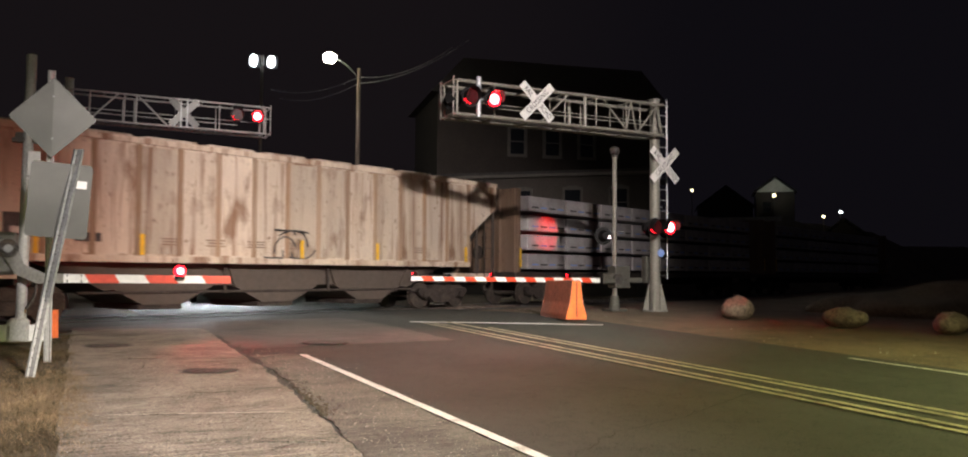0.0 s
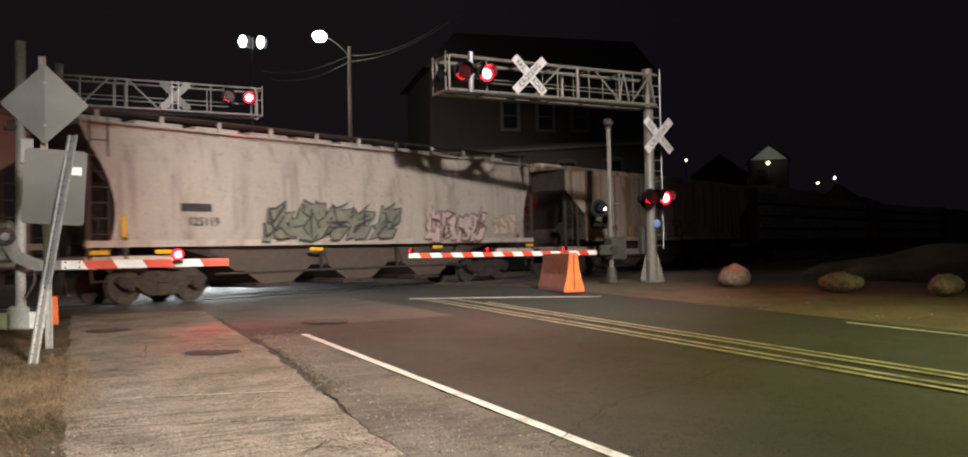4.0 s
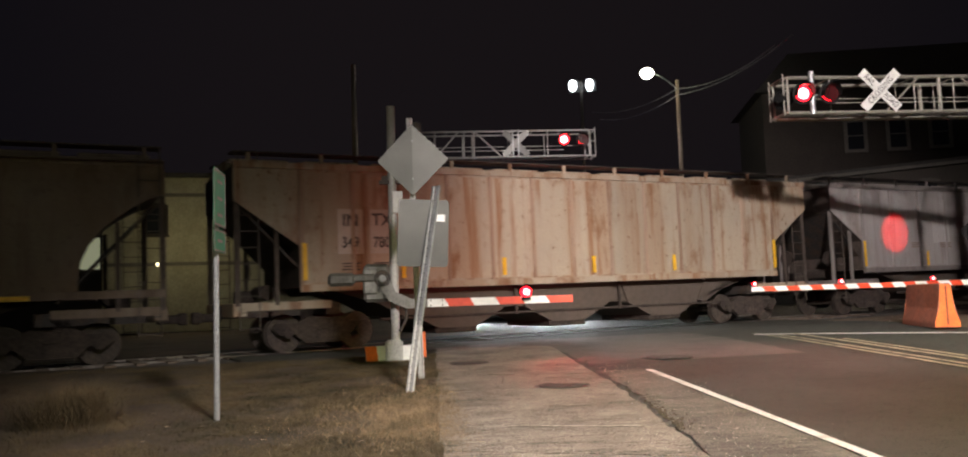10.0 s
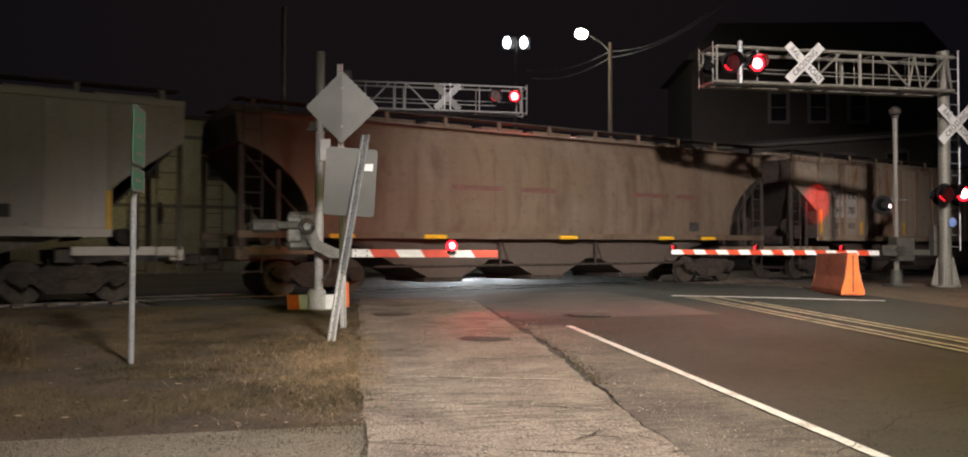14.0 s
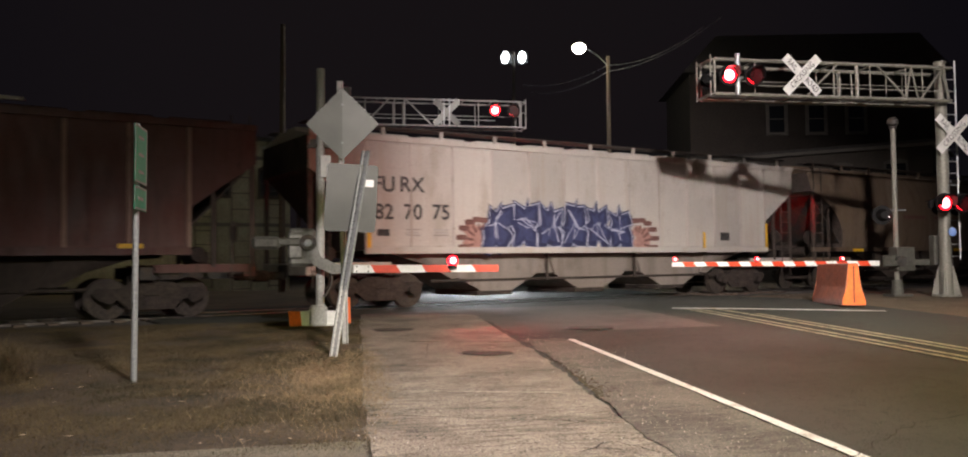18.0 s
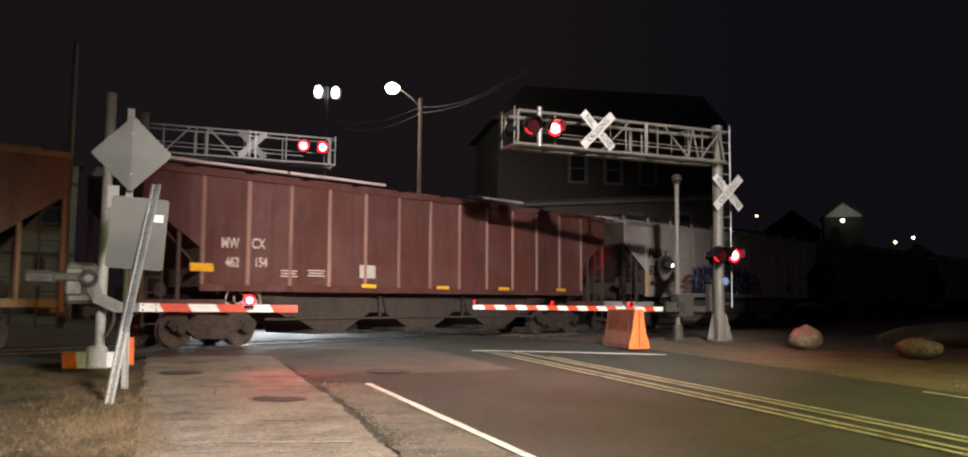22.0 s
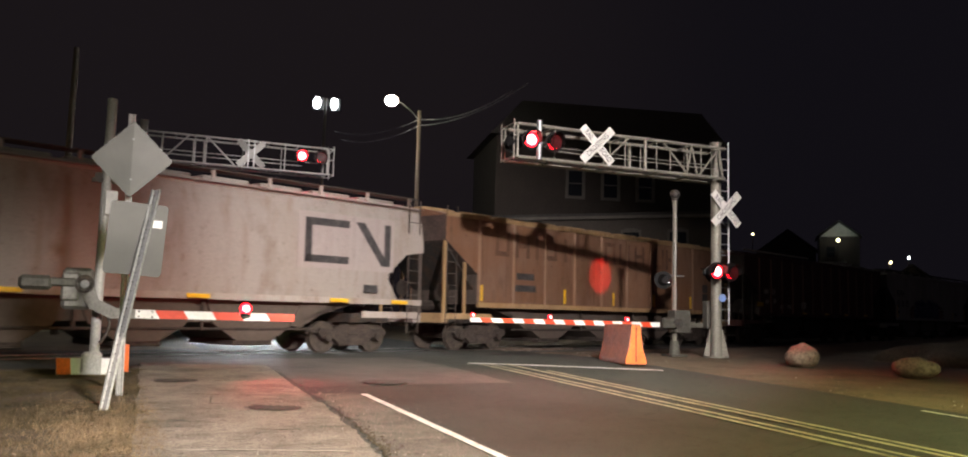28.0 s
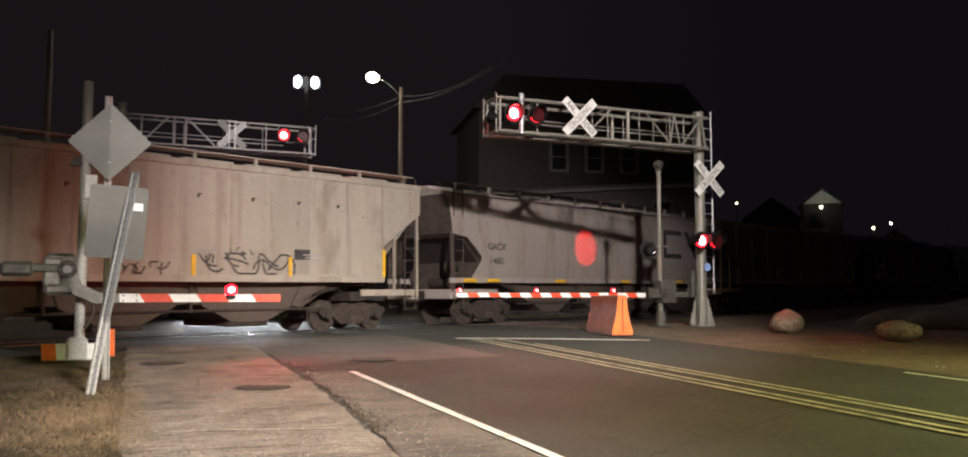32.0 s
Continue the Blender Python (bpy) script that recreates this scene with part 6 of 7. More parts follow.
def wild(car, x, z, w, h, n, coats, marks, y, seed, lean=0.12, line=0.06, jag=0.13, inner=4):
    """A sprayed piece of n jagged, crowded letter shapes. coats: (paint, how far it reaches past the shape), the widest first; marks: the paint of the strokes inside."""
    rnd = random.Random(seed)
    pitch = w / n
    for k in range(n):
        tall, up = h * rnd.uniform(0.86, 1.1), h * rnd.uniform(-0.04, 0.06)
        tip = rnd.uniform(-0.15, 0.3) + lean
        pts = []
        for u, v in GLYPH:
            u, v = u + rnd.uniform(-jag, jag), v + rnd.uniform(-jag, jag) * 0.85
            pts.append(Vector((x + pitch * (k + u * 0.93 + (v - 0.5) * tip), z + up + v * tall)))
        mid = sum(pts, Vector((0, 0))) / len(pts)
        for c, (paint_, past) in enumerate(coats):
            bm = B()
            face = y - 0.0045 * c - 0.0005 * k
            bm.faces.new([bm.verts.new((p.x, face, p.y)) for p in (q + (q - mid).normalized() * past for q in pts)])
            part("graffiti", bm, paint_, car, "jagged sprayed letter shape")
        for q in range(inner):
            a = pts[rnd.randrange(len(pts))].lerp(mid, rnd.uniform(0.1, 0.3))
            b = mid + Vector((rnd.uniform(-0.2, 0.2) * pitch, rnd.uniform(-0.25, 0.25) * tall))
            c = b.lerp(pts[rnd.randrange(len(pts))], rnd.uniform(0.4, 0.8))
            face = y - 0.0045 * len(coats) - 0.0005 * k - 0.0001 * q
            thick = line * rnd.uniform(0.8, 1.5)
            if min((b - a).length, (c - b).length) > 0.03:
                part("graffiti_line", ribbon(B(), (a, b, c), thick, face - 0.002, 0.002), marks, car, "sprayed stroke")


INK_DUSK = mat("dull_pink_spray_paint", (0.6, 0.5, 0.45), 0.6, 0, (0.45, 0.38, 0.34), 20, 2, 0.2, 0)
INK_OLIVE = mat("dull_yellow_spray_paint", (0.4, 0.36, 0.2), 0.6, 0, (0.3, 0.27, 0.16), 20, 2, 0.2, 0)
INK_MOSS = mat("dark_moss_spray_paint", (0.22, 0.23, 0.175), 0.6, 0, (0.14, 0.145, 0.11), 20, 3, 0.25, 0)
wild(car, -3.75, 1.5, 5.0, 0.95, 5, ((LETTER, 0.05), (INK_MOSS, -0.015)), LETTER, ys - 0.03, 41, 0.35)
wild(car, 2.5, 1.5, 3.0, 0.9, 4, ((INK_BROWN, 0.05), (INK_DUSK, -0.015)), INK_BROWN, ys - 0.03, 42)
wild(car, 6.0, 1.66, 1.2, 0.66, 2, ((INK_OLIVE, 0.05), (INK_DUSK, -0.015)), INK_OLIVE, ys - 0.03, 43)
for x in (-8.2, -6.63, -2.0, 3.0, 8.0):
    mark(car, x, SILL - 0.22, 0.45, 0.1)
mark(car, -7.62, 1.85)

# grey hopper with slim ribs
car, L, _ = hopper(-32.3, -14.6, "slant", False, P_GREY2, evenly(17.7, 11), "dusty grey covered hopper car with flat ribs", 0.12, 0.035, trim=paint("grimy_grey_trim_paint", (0.24, 0.215, 0.2), (0.13, 0.115, 0.105)), rib_skin=paint("stained_grey_rib_paint", (0.31, 0.285, 0.27), (0.2, 0.165, 0.15)))
for x in (-7.4, -4.14, -1.31, 1.59, 4.36, 7.49):
    mark(car, x, SILL + 0.33 + (0.2 if abs(x) > 7 else 0), 0.11, 0.5 if abs(x) < 7 else 0.85)
fresh = paint("fresh_white_patch_paint", (0.5, 0.48, 0.46), (0.38, 0.35, 0.33))
plate(car, -3.2, 2.75, 0.95, 0.8, fresh), plate(car, -1.6, 2.85, 0.7, 0.95, fresh), plate(car, -0.1, 2.3, 0.9, 0.38, fresh)
for x in (-4.6, -3.0, -0.1, 2.9):
    lines(car, x, 2.35, 3, 0.6, P_DARKRIB)
plate(car, 1.1, 1.85, 0.35, 0.3, LETTER), plate(car, 4.6, 1.85, 0.35, 0.3, LETTER)

# tan, rust-streaked hopper
car, L, _ = hopper(-51.4, -33.5, "slant", False, P_TAN, evenly(17.9, 13), "tan covered hopper car streaked with rust", 0.1, 0.04, rib_skin=paint("rust_stained_tan_rib_paint", (0.33, 0.23, 0.16), (0.18, 0.085, 0.04)))
letters(car, "IN", -6.27, 3.0, 0.4), letters(car, "TX", -5.48, 3.02, 0.4)
letters(car, "349", -6.28, 2.48, 0.36, wide=0.8), letters(car, "780", -5.5, 2.48, 0.36, wide=0.8)
plate(car, -6.27, 2.75, 0.62, 1.05, P_WHITE, -HALF - 0.01), plate(car, -5.48, 2.75, 0.62, 1.05, P_WHITE, -HALF - 0.01)
lines(car, -6.27, 2.0, 3, 0.45, LETTER), lines(car, -5.48, 2.0, 3, 0.45, LETTER)
for x in (-7.4, -4.98, -2.2, 0.6, 3.4, 7.4):
    mark(car, x, SILL + 0.38 + (0.2 if abs(x) > 6 else 0), 0.11, 0.45 if abs(x) < 6 else 0.85)

# brown rounded hopper
car, L, _ = hopper(-70.8, -52.8, "round", True, P_BROWN, [], "dusty brown round-sided hopper car", bays=3)
for x in (-6.53, -3.95, 0.4, 4.25, 6.11):
    mark(car, x, SILL - 0.05, 0.65, 0.1)
for x, w in ((-2.6, 1.6), (-0.6, 1.2), (3.6, 1.3), (5.2, 0.9)):
    lines(car, x, 2.72, 1, w, INK_BROWN, ys, 0.09, 0.13)
plate(car, 5.55, 1.8, 0.4, 0.26, LETTER, ys)

# white hopper with the blue mural
car, L, _ = hopper(-89.85, -72.0, "slant", False, P_WHITE, evenly(17.85, 13), "faded white covered hopper car with a blue graffiti mural", 0.07, 0.035, belly=paint("dusty_grey_underside", (0.21, 0.18, 0.15), (0.12, 0.1, 0.08)), rib_skin=paint("grey_rib_paint", (0.5, 0.46, 0.41), (0.3, 0.25, 0.2)))
letters(car, "FU", -6.95, 3.09, 0.54), letters(car, "RX", -6.17, 3.1, 0.54)
letters(car, "82", -6.96, 2.4, 0.54), letters(car, "70", -6.14, 2.41, 0.54), letters(car, "75", -5.32, 2.42, 0.54)
plate(car, -6.98, 1.9, 0.34, 0.17, LETTER)
lines(car, -6.14, 1.98, 3, 0.4, P_GREY2), lines(car, -5.32, 1.98, 3, 0.45, P_GREY2)
plate(car, 5.41, 1.88, 0.42, 0.26, LETTER)
yb = -HALF - 0.03
rnd = random.Random(12)


def lump(x, z, w, h, lean, n=22):
    """A rounded, uneven outline for one sprayed letter shape."""
    pts = []
    for i in range(n):
        a = i * math.tau / n
        c, s = math.cos(a), math.sin(a)
        k = rnd.uniform(0.93, 1.06)
        u, v = math.copysign(abs(c) ** 0.5, c) * w / 2 * k, math.copysign(abs(s) ** 0.55, s) * h / 2 * k
        pts.append((x + u + v * lean, z + v))
    return pts


wild(car, -3.95, 1.5, 5.25, 1.22, 6, ((INK_BLUE, 0.09), (INK_PALE, 0.035), (INK_BLUE, 0.0), (INK_MID, -0.17)), INK_PALE, yb, 7, 0.1, 0.024, 0.075, 3)
for sx, x in ((-1, -4.05), (1, 1.5)):
    blob(car, x + sx * 0.22, 1.82, 0.9, 0.75, INK_PINK, 3, yb + 0.008, 7, depth=0.5)
    for k in range(6):
        a = radians(-12 + k * 21)
        f0, f1 = 0.3, (0.95 if sx > 0 else 0.85) - 0.06 * abs(k - 1.5)
        ends = [(x + sx * f * math.cos(a), 1.68 + f * math.sin(a) * 1.05) for f in (f0, f0 + (f1 - f0) * 0.45, f1)]
        bm = B()
        stroke(bm, ends[0], ends[1], 0.07, yb - 0.006 - 0.0004 * k)
        part("graffiti_line", bm, INK_BROWN, car, "brown sprayed stem")
        bm = B()
        slab(bm, lump((ends[1][0] + ends[2][0]) / 2, (ends[1][1] + ends[2][1]) / 2, f1 * 0.42, 0.15, 0.0, 12), yb - 0.0092 - 0.0004 * k, yb)
        part("graffiti", bm, INK_BROWN, car, "brown sprayed spike")
for x in (-7.4, 4.37, 7.4):
    mark(car, x, SILL + 0.45 if abs(x) > 6 else SILL + 0.28, 0.1, 0.8 if abs(x) > 6 else 0.5)

# dark oxide-red hopper
car, L, _ = hopper(-108.9, -91.1, "slant", False, P_OXIDE, evenly(17.8, 13), "dark oxide-red covered hopper car with pale roof edge", 0.09, 0.05, False, 3, belly=BELLY_DARK, rib_skin=paint("paler_oxide_rib_paint", (0.34, 0.2, 0.15), (0.17, 0.09, 0.065)))
letters(car, "MW", -6.67, 2.55, 0.36, LETTER_PALE, wide=0.75), letters(car, "CX", -5.88, 2.57, 0.36, LETTER_PALE, wide=0.75)
letters(car, "462", -6.6, 2.08, 0.34, LETTER_PALE, wide=0.75), letters(car, "154", -5.8, 2.1, 0.34, LETTER_PALE, wide=0.75)
plate(car, -7.43, 1.94, 0.6, 0.2, YELLOW, -HALF - 0.06)
for x in (-2.36, 0.5, 3.24, 6.2):
    plate(car, x, SILL + 0.09, 0.5, 0.1, YELLOW, -HALF - 0.06)
plate(car, -2.38, 1.97, 0.55, 0.36, P_WHITE), lines(car, -4.96, 1.92, 3, 0.5, LETTER_PALE), lines(car, -4.11, 1.95, 3, 0.55, LETTER_PALE)
scrawl(car, -6.0, 1.25, 1.2, 0.35, LETTER_PALE, 5, 8, 0.03, -1.4)
for x, w in ((-7.0, 3.8), (-3.4, 3.2), (2.9, 2.6)):
    bm = B()
    box(bm, (x, -HALF, EAVE + 0.26), (w, 0.12, 0.07))
    part("roof_edge_strip", bm, P_WHITE, car, "pale strip on the roof edge")

# ochre hopper with a long faded name
# post paint is yellowish, made yellower for the yellow lamp's light on it
car, L, _ = hopper(-128.4, -110.5, "slant", False, P_OCHRE, evenly(17.9, 10), "faded ochre-brown covered hopper car with large ghosted letters", 0.1, 0.05, False, 3, True, paint("yellowed_post_paint", (0.34, 0.22, 0.1), (0.2, 0.12, 0.06)), rib_skin=paint("paler_ochre_rib_paint", (0.27, 0.155, 0.09), (0.17, 0.095, 0.055)))
ghost = mat("ghosted_lettering", (0.085, 0.046, 0.03), 0.7, 0, (0.15, 0.078, 0.045), 20, 2.2, 0.3, 0, spread=(0.4, 0.6))
# the faded name, worn down to plain upright and level bars
for k, x in enumerate((-6.35, -5.35, -4.6, -3.85, -2.75, -0.3, 0.65, 1.7, 2.5, 3.15, 4.0)):
    z, slim = (3.08 if x < -1 else 3.16), x in (-4.6, 2.5)
    for dx in (0.0,) if slim else (-0.27, 0.27):
        part("ghosted_bar", stroke(B(), (x + dx, z), (x + dx, z + 0.82), 0.17, -HALF - 0.0135), ghost, car)
    if not slim:
        zz = z + (0.08, 0.41, 0.74)[k % 3]
        part("ghosted_bar", stroke(B(), (x - 0.18, zz), (x + 0.18, zz), 0.16, -HALF - 0.0135), ghost, car)
lines(car, -5.2, 2.45, 1, 0.9, LETTER, gap=0.1, h=0.22), lines(car, -5.2, 2.05, 1, 1.1, LETTER, gap=0.1, h=0.22)
for x in (-7.4, -3.14, -0.16, 2.65, 5.48, 7.4):
    mark(car, x, SILL + 0.36 + (0.2 if x > 7 else 0), 0.1, 0.5 if x < 7 else 0.85)
for z in (2.48, 2.08):
    plate(car, 6.82, z, 0.42, 0.34, LETTER)

# grey rounded hopper with a two-shape logo
car, L, _ = hopper(-146.2, -129.3, "hex", True, P_SILVER, [], "grey round-sided hopper car with a dark railway logo", bays=3)
letters(car, "GACX", -6.37, 2.57, 0.32, y=ys), letters(car, "14681", -6.34, 2.1, 0.3, y=ys)
lz = 3.05
for x, z, w, h in ((4.28, lz, 0.22, 1.2), (4.9, lz + 0.5, 1.45, 0.2), (4.9, lz - 0.5, 1.45, 0.2), (7.0, lz, 0.22, 1.2)):
    plate(car, x, z, w, h, LETTER, ys - 0.01, "logo_bar")
bm = B()
slab(bm, [(5.84, lz + 0.6), (6.15, lz + 0.6), (7.1, lz - 0.6), (6.8, lz - 0.6)], ys - 0.016, ys - 0.004)
part("logo_bar", bm, LETTER, car)
for x in (-7.7, -6.6, -3.0, 1.2, 5.33, 7.49):
    mark(car, x, SILL - 0.02, 0.6, 0.1, -HALF - 0.06)
plate(car, 6.44, 1.8, 0.5, 0.22, LETTER, ys)
plate(car, 5.6, lz, 3.3, 1.5, paint("repainted_grey_patch", (0.33, 0.29, 0.27), (0.26, 0.22, 0.2)), ys - 0.002, "repainted_patch")

# bone-white hopper
car, L, _ = hopper(-165.6, -147.6, "slant", False, P_BONE, evenly(18.0, 13), "bone-white covered hopper car with a scrawled tag", 0.06, 0.02, True, 3, False)
scrawl(car, 3.0, 1.83, 2.3, 0.5, LETTER, 21, 16, 0.05, curl=0.8)
scrawl(car, 0.28, 1.68, 1.2, 0.3, LETTER, 22, 8, 0.04), scrawl(car, 2.8, 2.15, 0.8, 0.15, LETTER, 23, 6, 0.03)
plate(car, 4.71, 2.1, 0.5, 0.28, LETTER), lines(car, 1.9, 2.15, 2, 0.6, P_GREY2), lines(car, 5.1, 2.1, 3, 0.7, P_GREY2)
for x in (-4.0, 1.55, 4.29, 7.5):
    mark(car, x, SILL + 0.3 if x < 6 else SILL + 0.45, 0.1, 0.5 if x < 6 else 0.8)
for x in (-3.0, -1.4, 0.2, 1.7, 3.2, 4.6, 5.9):
    bm = B()
    box(bm, (x, -HALF - 0.03, 3.5), (0.08, 0.05, 0.03)), box(bm, (x - 0.025, -HALF - 0.03, 3.46), (0.03, 0.05, 0.08))
    part("side_bracket", bm, RUSTY, car)


# ---- two flat cars of wrapped lumber ahead ----
WRAP = mat("white_lumber_wrap", (0.42, 0.4, 0.39), 0.5, 0, (0.27, 0.25, 0.24), 12, 1.5, 0.15, 0.1, piece=0.2)


def lumber_car(S0, S1):
    L = S1 - S0
    car = thing("lumber_flat_car", Matrix(), "centre-beam flat car loaded with white-wrapped lumber packs", "freight car", "cars of the freight train")
    CARS.append((car, (S0 + S1) / 2))
    bm = B()
    box(bm, (0, 0, 1.12), (L, 2.9, 0.22), None, 0.02), box(bm, (0, 0, 0.85), (L - 4, 0.8, 0.4))
    part("deck", bm, DARKSTEEL, car)
    bm = B()
    box(bm, (0, 0, 2.75), (L - 0.8, 0.08, 3.0))
    part("centre_beam", bm, DARKSTEEL, car)
    for sx in (-1, 1):
        bm = B()
        box(bm, (sx * (L / 2 - 0.15), 0, 2.75), (0.25, 3.0, 3.1), None, 0.02)
        for y in (-1.4, -0.7, 0, 0.7, 1.4):
            box(bm, (sx * L / 2, y, 2.75), (0.14, 0.12, 3.1))
        part("end_bulkhead", bm, P_DARKRIB, car)
        bm = B()
        box(bm, (sx * (L / 2 + 0.3), 0, 0.87), (0.62, 0.2, 0.2), None, 0.03)
        part("coupler", bm, RUSTY, car)
        bogie(car, sx * (L / 2 - 2.3))
        mark(car, sx * (L / 2 - 0.2), 1.75, 0.1, 0.7, -1.55)
    first = None
    n = int((L - 1.2) // 2.55)
    for i in range(n):
        for k in range(4):
            for y in (-0.75, 0.75):
                m = Matrix.Translation((-L / 2 + 0.75 + 1.27 + i * 2.55, y, 1.62 + k * 0.72))
                if first is None:
                    bm = B()
                    box(bm, (0, 0, 0), (2.46, 1.36, 0.58), None, 0.03)
                    first = part("lumber_pack", bm, WRAP, car, "lumber pack in printed white wrap", at=m)
                else:
                    share(first, m, car)
        for k in range(4):
            for j in range(4):
                plate(car, -L / 2 + 0.75 + 0.5 + i * 2.55 + j * 0.55, 1.5 + k * 0.72, 0.4, 0.06, LETTER if (j + k) % 2 else BLUE, -1.44, "wrap_print")
    return car


lumber_car(24.9, 48.0)
lumber_car(49.3, 72.4)

# ---- street lamps, poles, wires ----
def street_lamp(foot, head, label, tall, lit=True, glow_r=0.3):
    s = thing("street_lamp", Matrix.Translation(foot), label, "street lamp", "street lamps")
    h = head - foot
    side = Vector((h.x, h.y, 0))
    bm = B()
    rod(bm, (0, 0, -0.2), (0, 0, tall), 0.15, 0.1, 12)
    part("pole", bm, WOOD, s, "wooden pole")
    bm = B()
    n = 8
    pts = [Vector((side.x * k / n, side.y * k / n, h.z - 0.9 * (1 - (k / n)) ** 2)) for k in range(n + 1)]
    for a, b in zip(pts, pts[1:]):
        rod(bm, a, b, 0.03, n=6, caps=False)
    part("arm", bm, GALV, s)
    bm = B()
    ball(bm, h + Vector((0, 0, 0.08)), 0.3, 2, (1.5, 0.7, 0.4))
    part("lamp_head", bm, GALV, s, "", True)
    bm = B()
    ball(bm, h - Vector((0, 0, 0.06)), glow_r, 2, (1, 1, 0.8))
    part("lamp_glass", bm, LAMP_ON, s, "lit lamp glass", True)
    return s


street_lamp(on_ground(Vector((8.6, -3.6, 0))), NEAR_HEAD, "street lamp on a wooden pole that lights the crossing", 10.5, True, 0.14)
# added pole behind the camera that carries the fill lamp
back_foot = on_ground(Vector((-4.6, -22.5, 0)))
street_lamp(back_foot, BACK_HEAD, "added unseen lamp on a wooden pole, for fill light", 10.3, True, 0.14)
street_lamp(on_ground(Vector((15.5, 2.0, 0))), SIDE_HEAD, "yellowish street lamp on a wooden pole across the road", 10.0, True, 0.14)
far_foot = on_ground(sight(-9.86, 0, 48.0))
street_lamp(far_foot, FAR_HEAD, "bright street lamp on a wooden utility pole beyond the track", 1.6 + 48 * math.tan(radians(13.85)) - far_foot.z, True, 0.36)
for az, dist in ((-31.5, 42.0),):
    f = on_ground(sight(az, 0, dist))
    u = thing("utility_pole", Matrix.Translation(f), "tall dark wooden utility pole", "utility pole")
    bm = B()
    rod(bm, (0, 0, -0.3), (0, 0, 12.8), 0.17, 0.12, 10)
    part("pole", bm, WOOD, u)

fl_foot = on_ground(sight(-16.15, 0, 63.0))
fl = thing("flood_light_mast", Matrix.Translation(fl_foot), "dark mast with two bright white flood lamps", "flood lights")
bm = B()
rod(bm, (0, 0, 0), (0, 0, 1.6 + 63 * math.tan(radians(14.3)) - fl_foot.z), 0.12, n=8)
part("mast", bm, DARKSTEEL, fl)
for az in (-16.71, -15.58):
    v = sight(az, 13.97, 63.0) - fl_foot
    bm = B()
    ball(bm, v, 0.36, 2, (0.8, 0.5, 1.25))
    part("flood_lamp", bm, FLOOD_ON, fl, "lit white flood lamp", True)
    bm = B()
    box(bm, v + Vector((0, 0.3, 0)), (0.8, 0.3, 0.9))
    bar(bm, v + Vector((0, 0.3, 0)), Vector((0, 0.3, v.z)), 0.06, 0.06)
    part("housing", bm, BLACK, fl)


def wire(name, a, b, sag, label, r=0.02):
    bm = B()
    n = 14
    f = lambda t: a.lerp(b, t) - Vector((0, 0, sag * 4 * t * (1 - t)))
    side = (b - a).cross(Vector((0, 0, 1))).normalized()
    rings = [[bm.verts.new(f(k / n) + (side * math.cos(i * 1.257) + Vector((0, 0, 1)) * math.sin(i * 1.257)) * r) for i in range(5)] for k in range(n + 1)]
    for p, q in zip(rings, rings[1:]):
        for i in range(5):
            bm.faces.new((p[i], p[(i + 1) % 5], q[(i + 1) % 5], q[i]))
    tagged(part(name, bm, CABLE), label, "wire", "overhead wires")


pt = sight(-9.86, 13.3, 48.0)
for k, (az, el, d) in enumerate(((-15.5, 12.2, 62), (-15.0, 11.7, 62), (-3.6, 15.4, 44), (-2.5, 15.9, 42))):
    wire("overhead_wire", pt - Vector((0, 0, 0.35 * (k % 2))), sight(az, el, d), 0.5, "black overhead wire strung from the utility pole")


# ---- buildings far behind ----
def window_at(wall, x, z, w, h, y, lit=None, wood=None, fw=0.12):
    bm = B()
    for sx in (-1, 1):
        box(bm, (sx * (w + fw) / 2, 0, 0), (fw, 0.1, h + 2 * fw))
    for zz in (-(h + fw) / 2, (h + fw) / 2):
        box(bm, (0, 0, zz), (w, 0.1, fw))
    box(bm, (0, 0, 0), (w, 0.06, 0.05))
    fr = part("window", bm, wood or TRIM, wall, "pale window frame", at=Matrix.Translation((x, y - 0.03, z)))
    bm = B()
    box(bm, (0, 0, 0), (w, 0.02, h))
    part("pane", bm, lit or PANE, fr)
    bm = B()
    slab(bm, [(-w / 2 - fw, h / 2 + fw), (w / 2 + fw, h / 2 + fw), (w / 4, h / 2 + 2 * fw), (-w / 4, h / 2 + 2 * fw)], -0.05, 0.05)
    part("lintel", bm, wood or TRIM, fr)
    bm = B()
    box(bm, (0, -0.06, -h / 2 - 0.15), (w + 0.35, 0.18, 0.07))
    part("sill", bm, wood or TRIM, fr)


f = on_ground(sight(3.1, 0, 55.0))
bld = thing("apartment_house", Matrix.Translation(f) @ Matrix.Rotation(radians(16), 4, "Z"), "large old house of grey siding with tall upper windows, unlit", "house", "houses")
W = 15.0
bm = B()
box(bm, (0, 4.0, 6.2), (W, 8.0, 12.4))
part("wall", bm, SIDING_DARK, bld)
bm = B()
slab(bm, [(-W / 2 - 0.5, 12.4), (W / 2 + 0.5, 12.4), (W / 2 - 1.5, 14.6), (-W / 2 + 1.5, 14.6)], -0.5, 8.5)
part("roof", bm, ROOFING, bld)
for x in (-2.35, 0.0, 2.35):
    window_at(bld, x, 9.6, 0.9, 1.6, 0, None, TRIM_DIM, 0.2)
f2 = on_ground(sight(2.2, 0, 49.0))
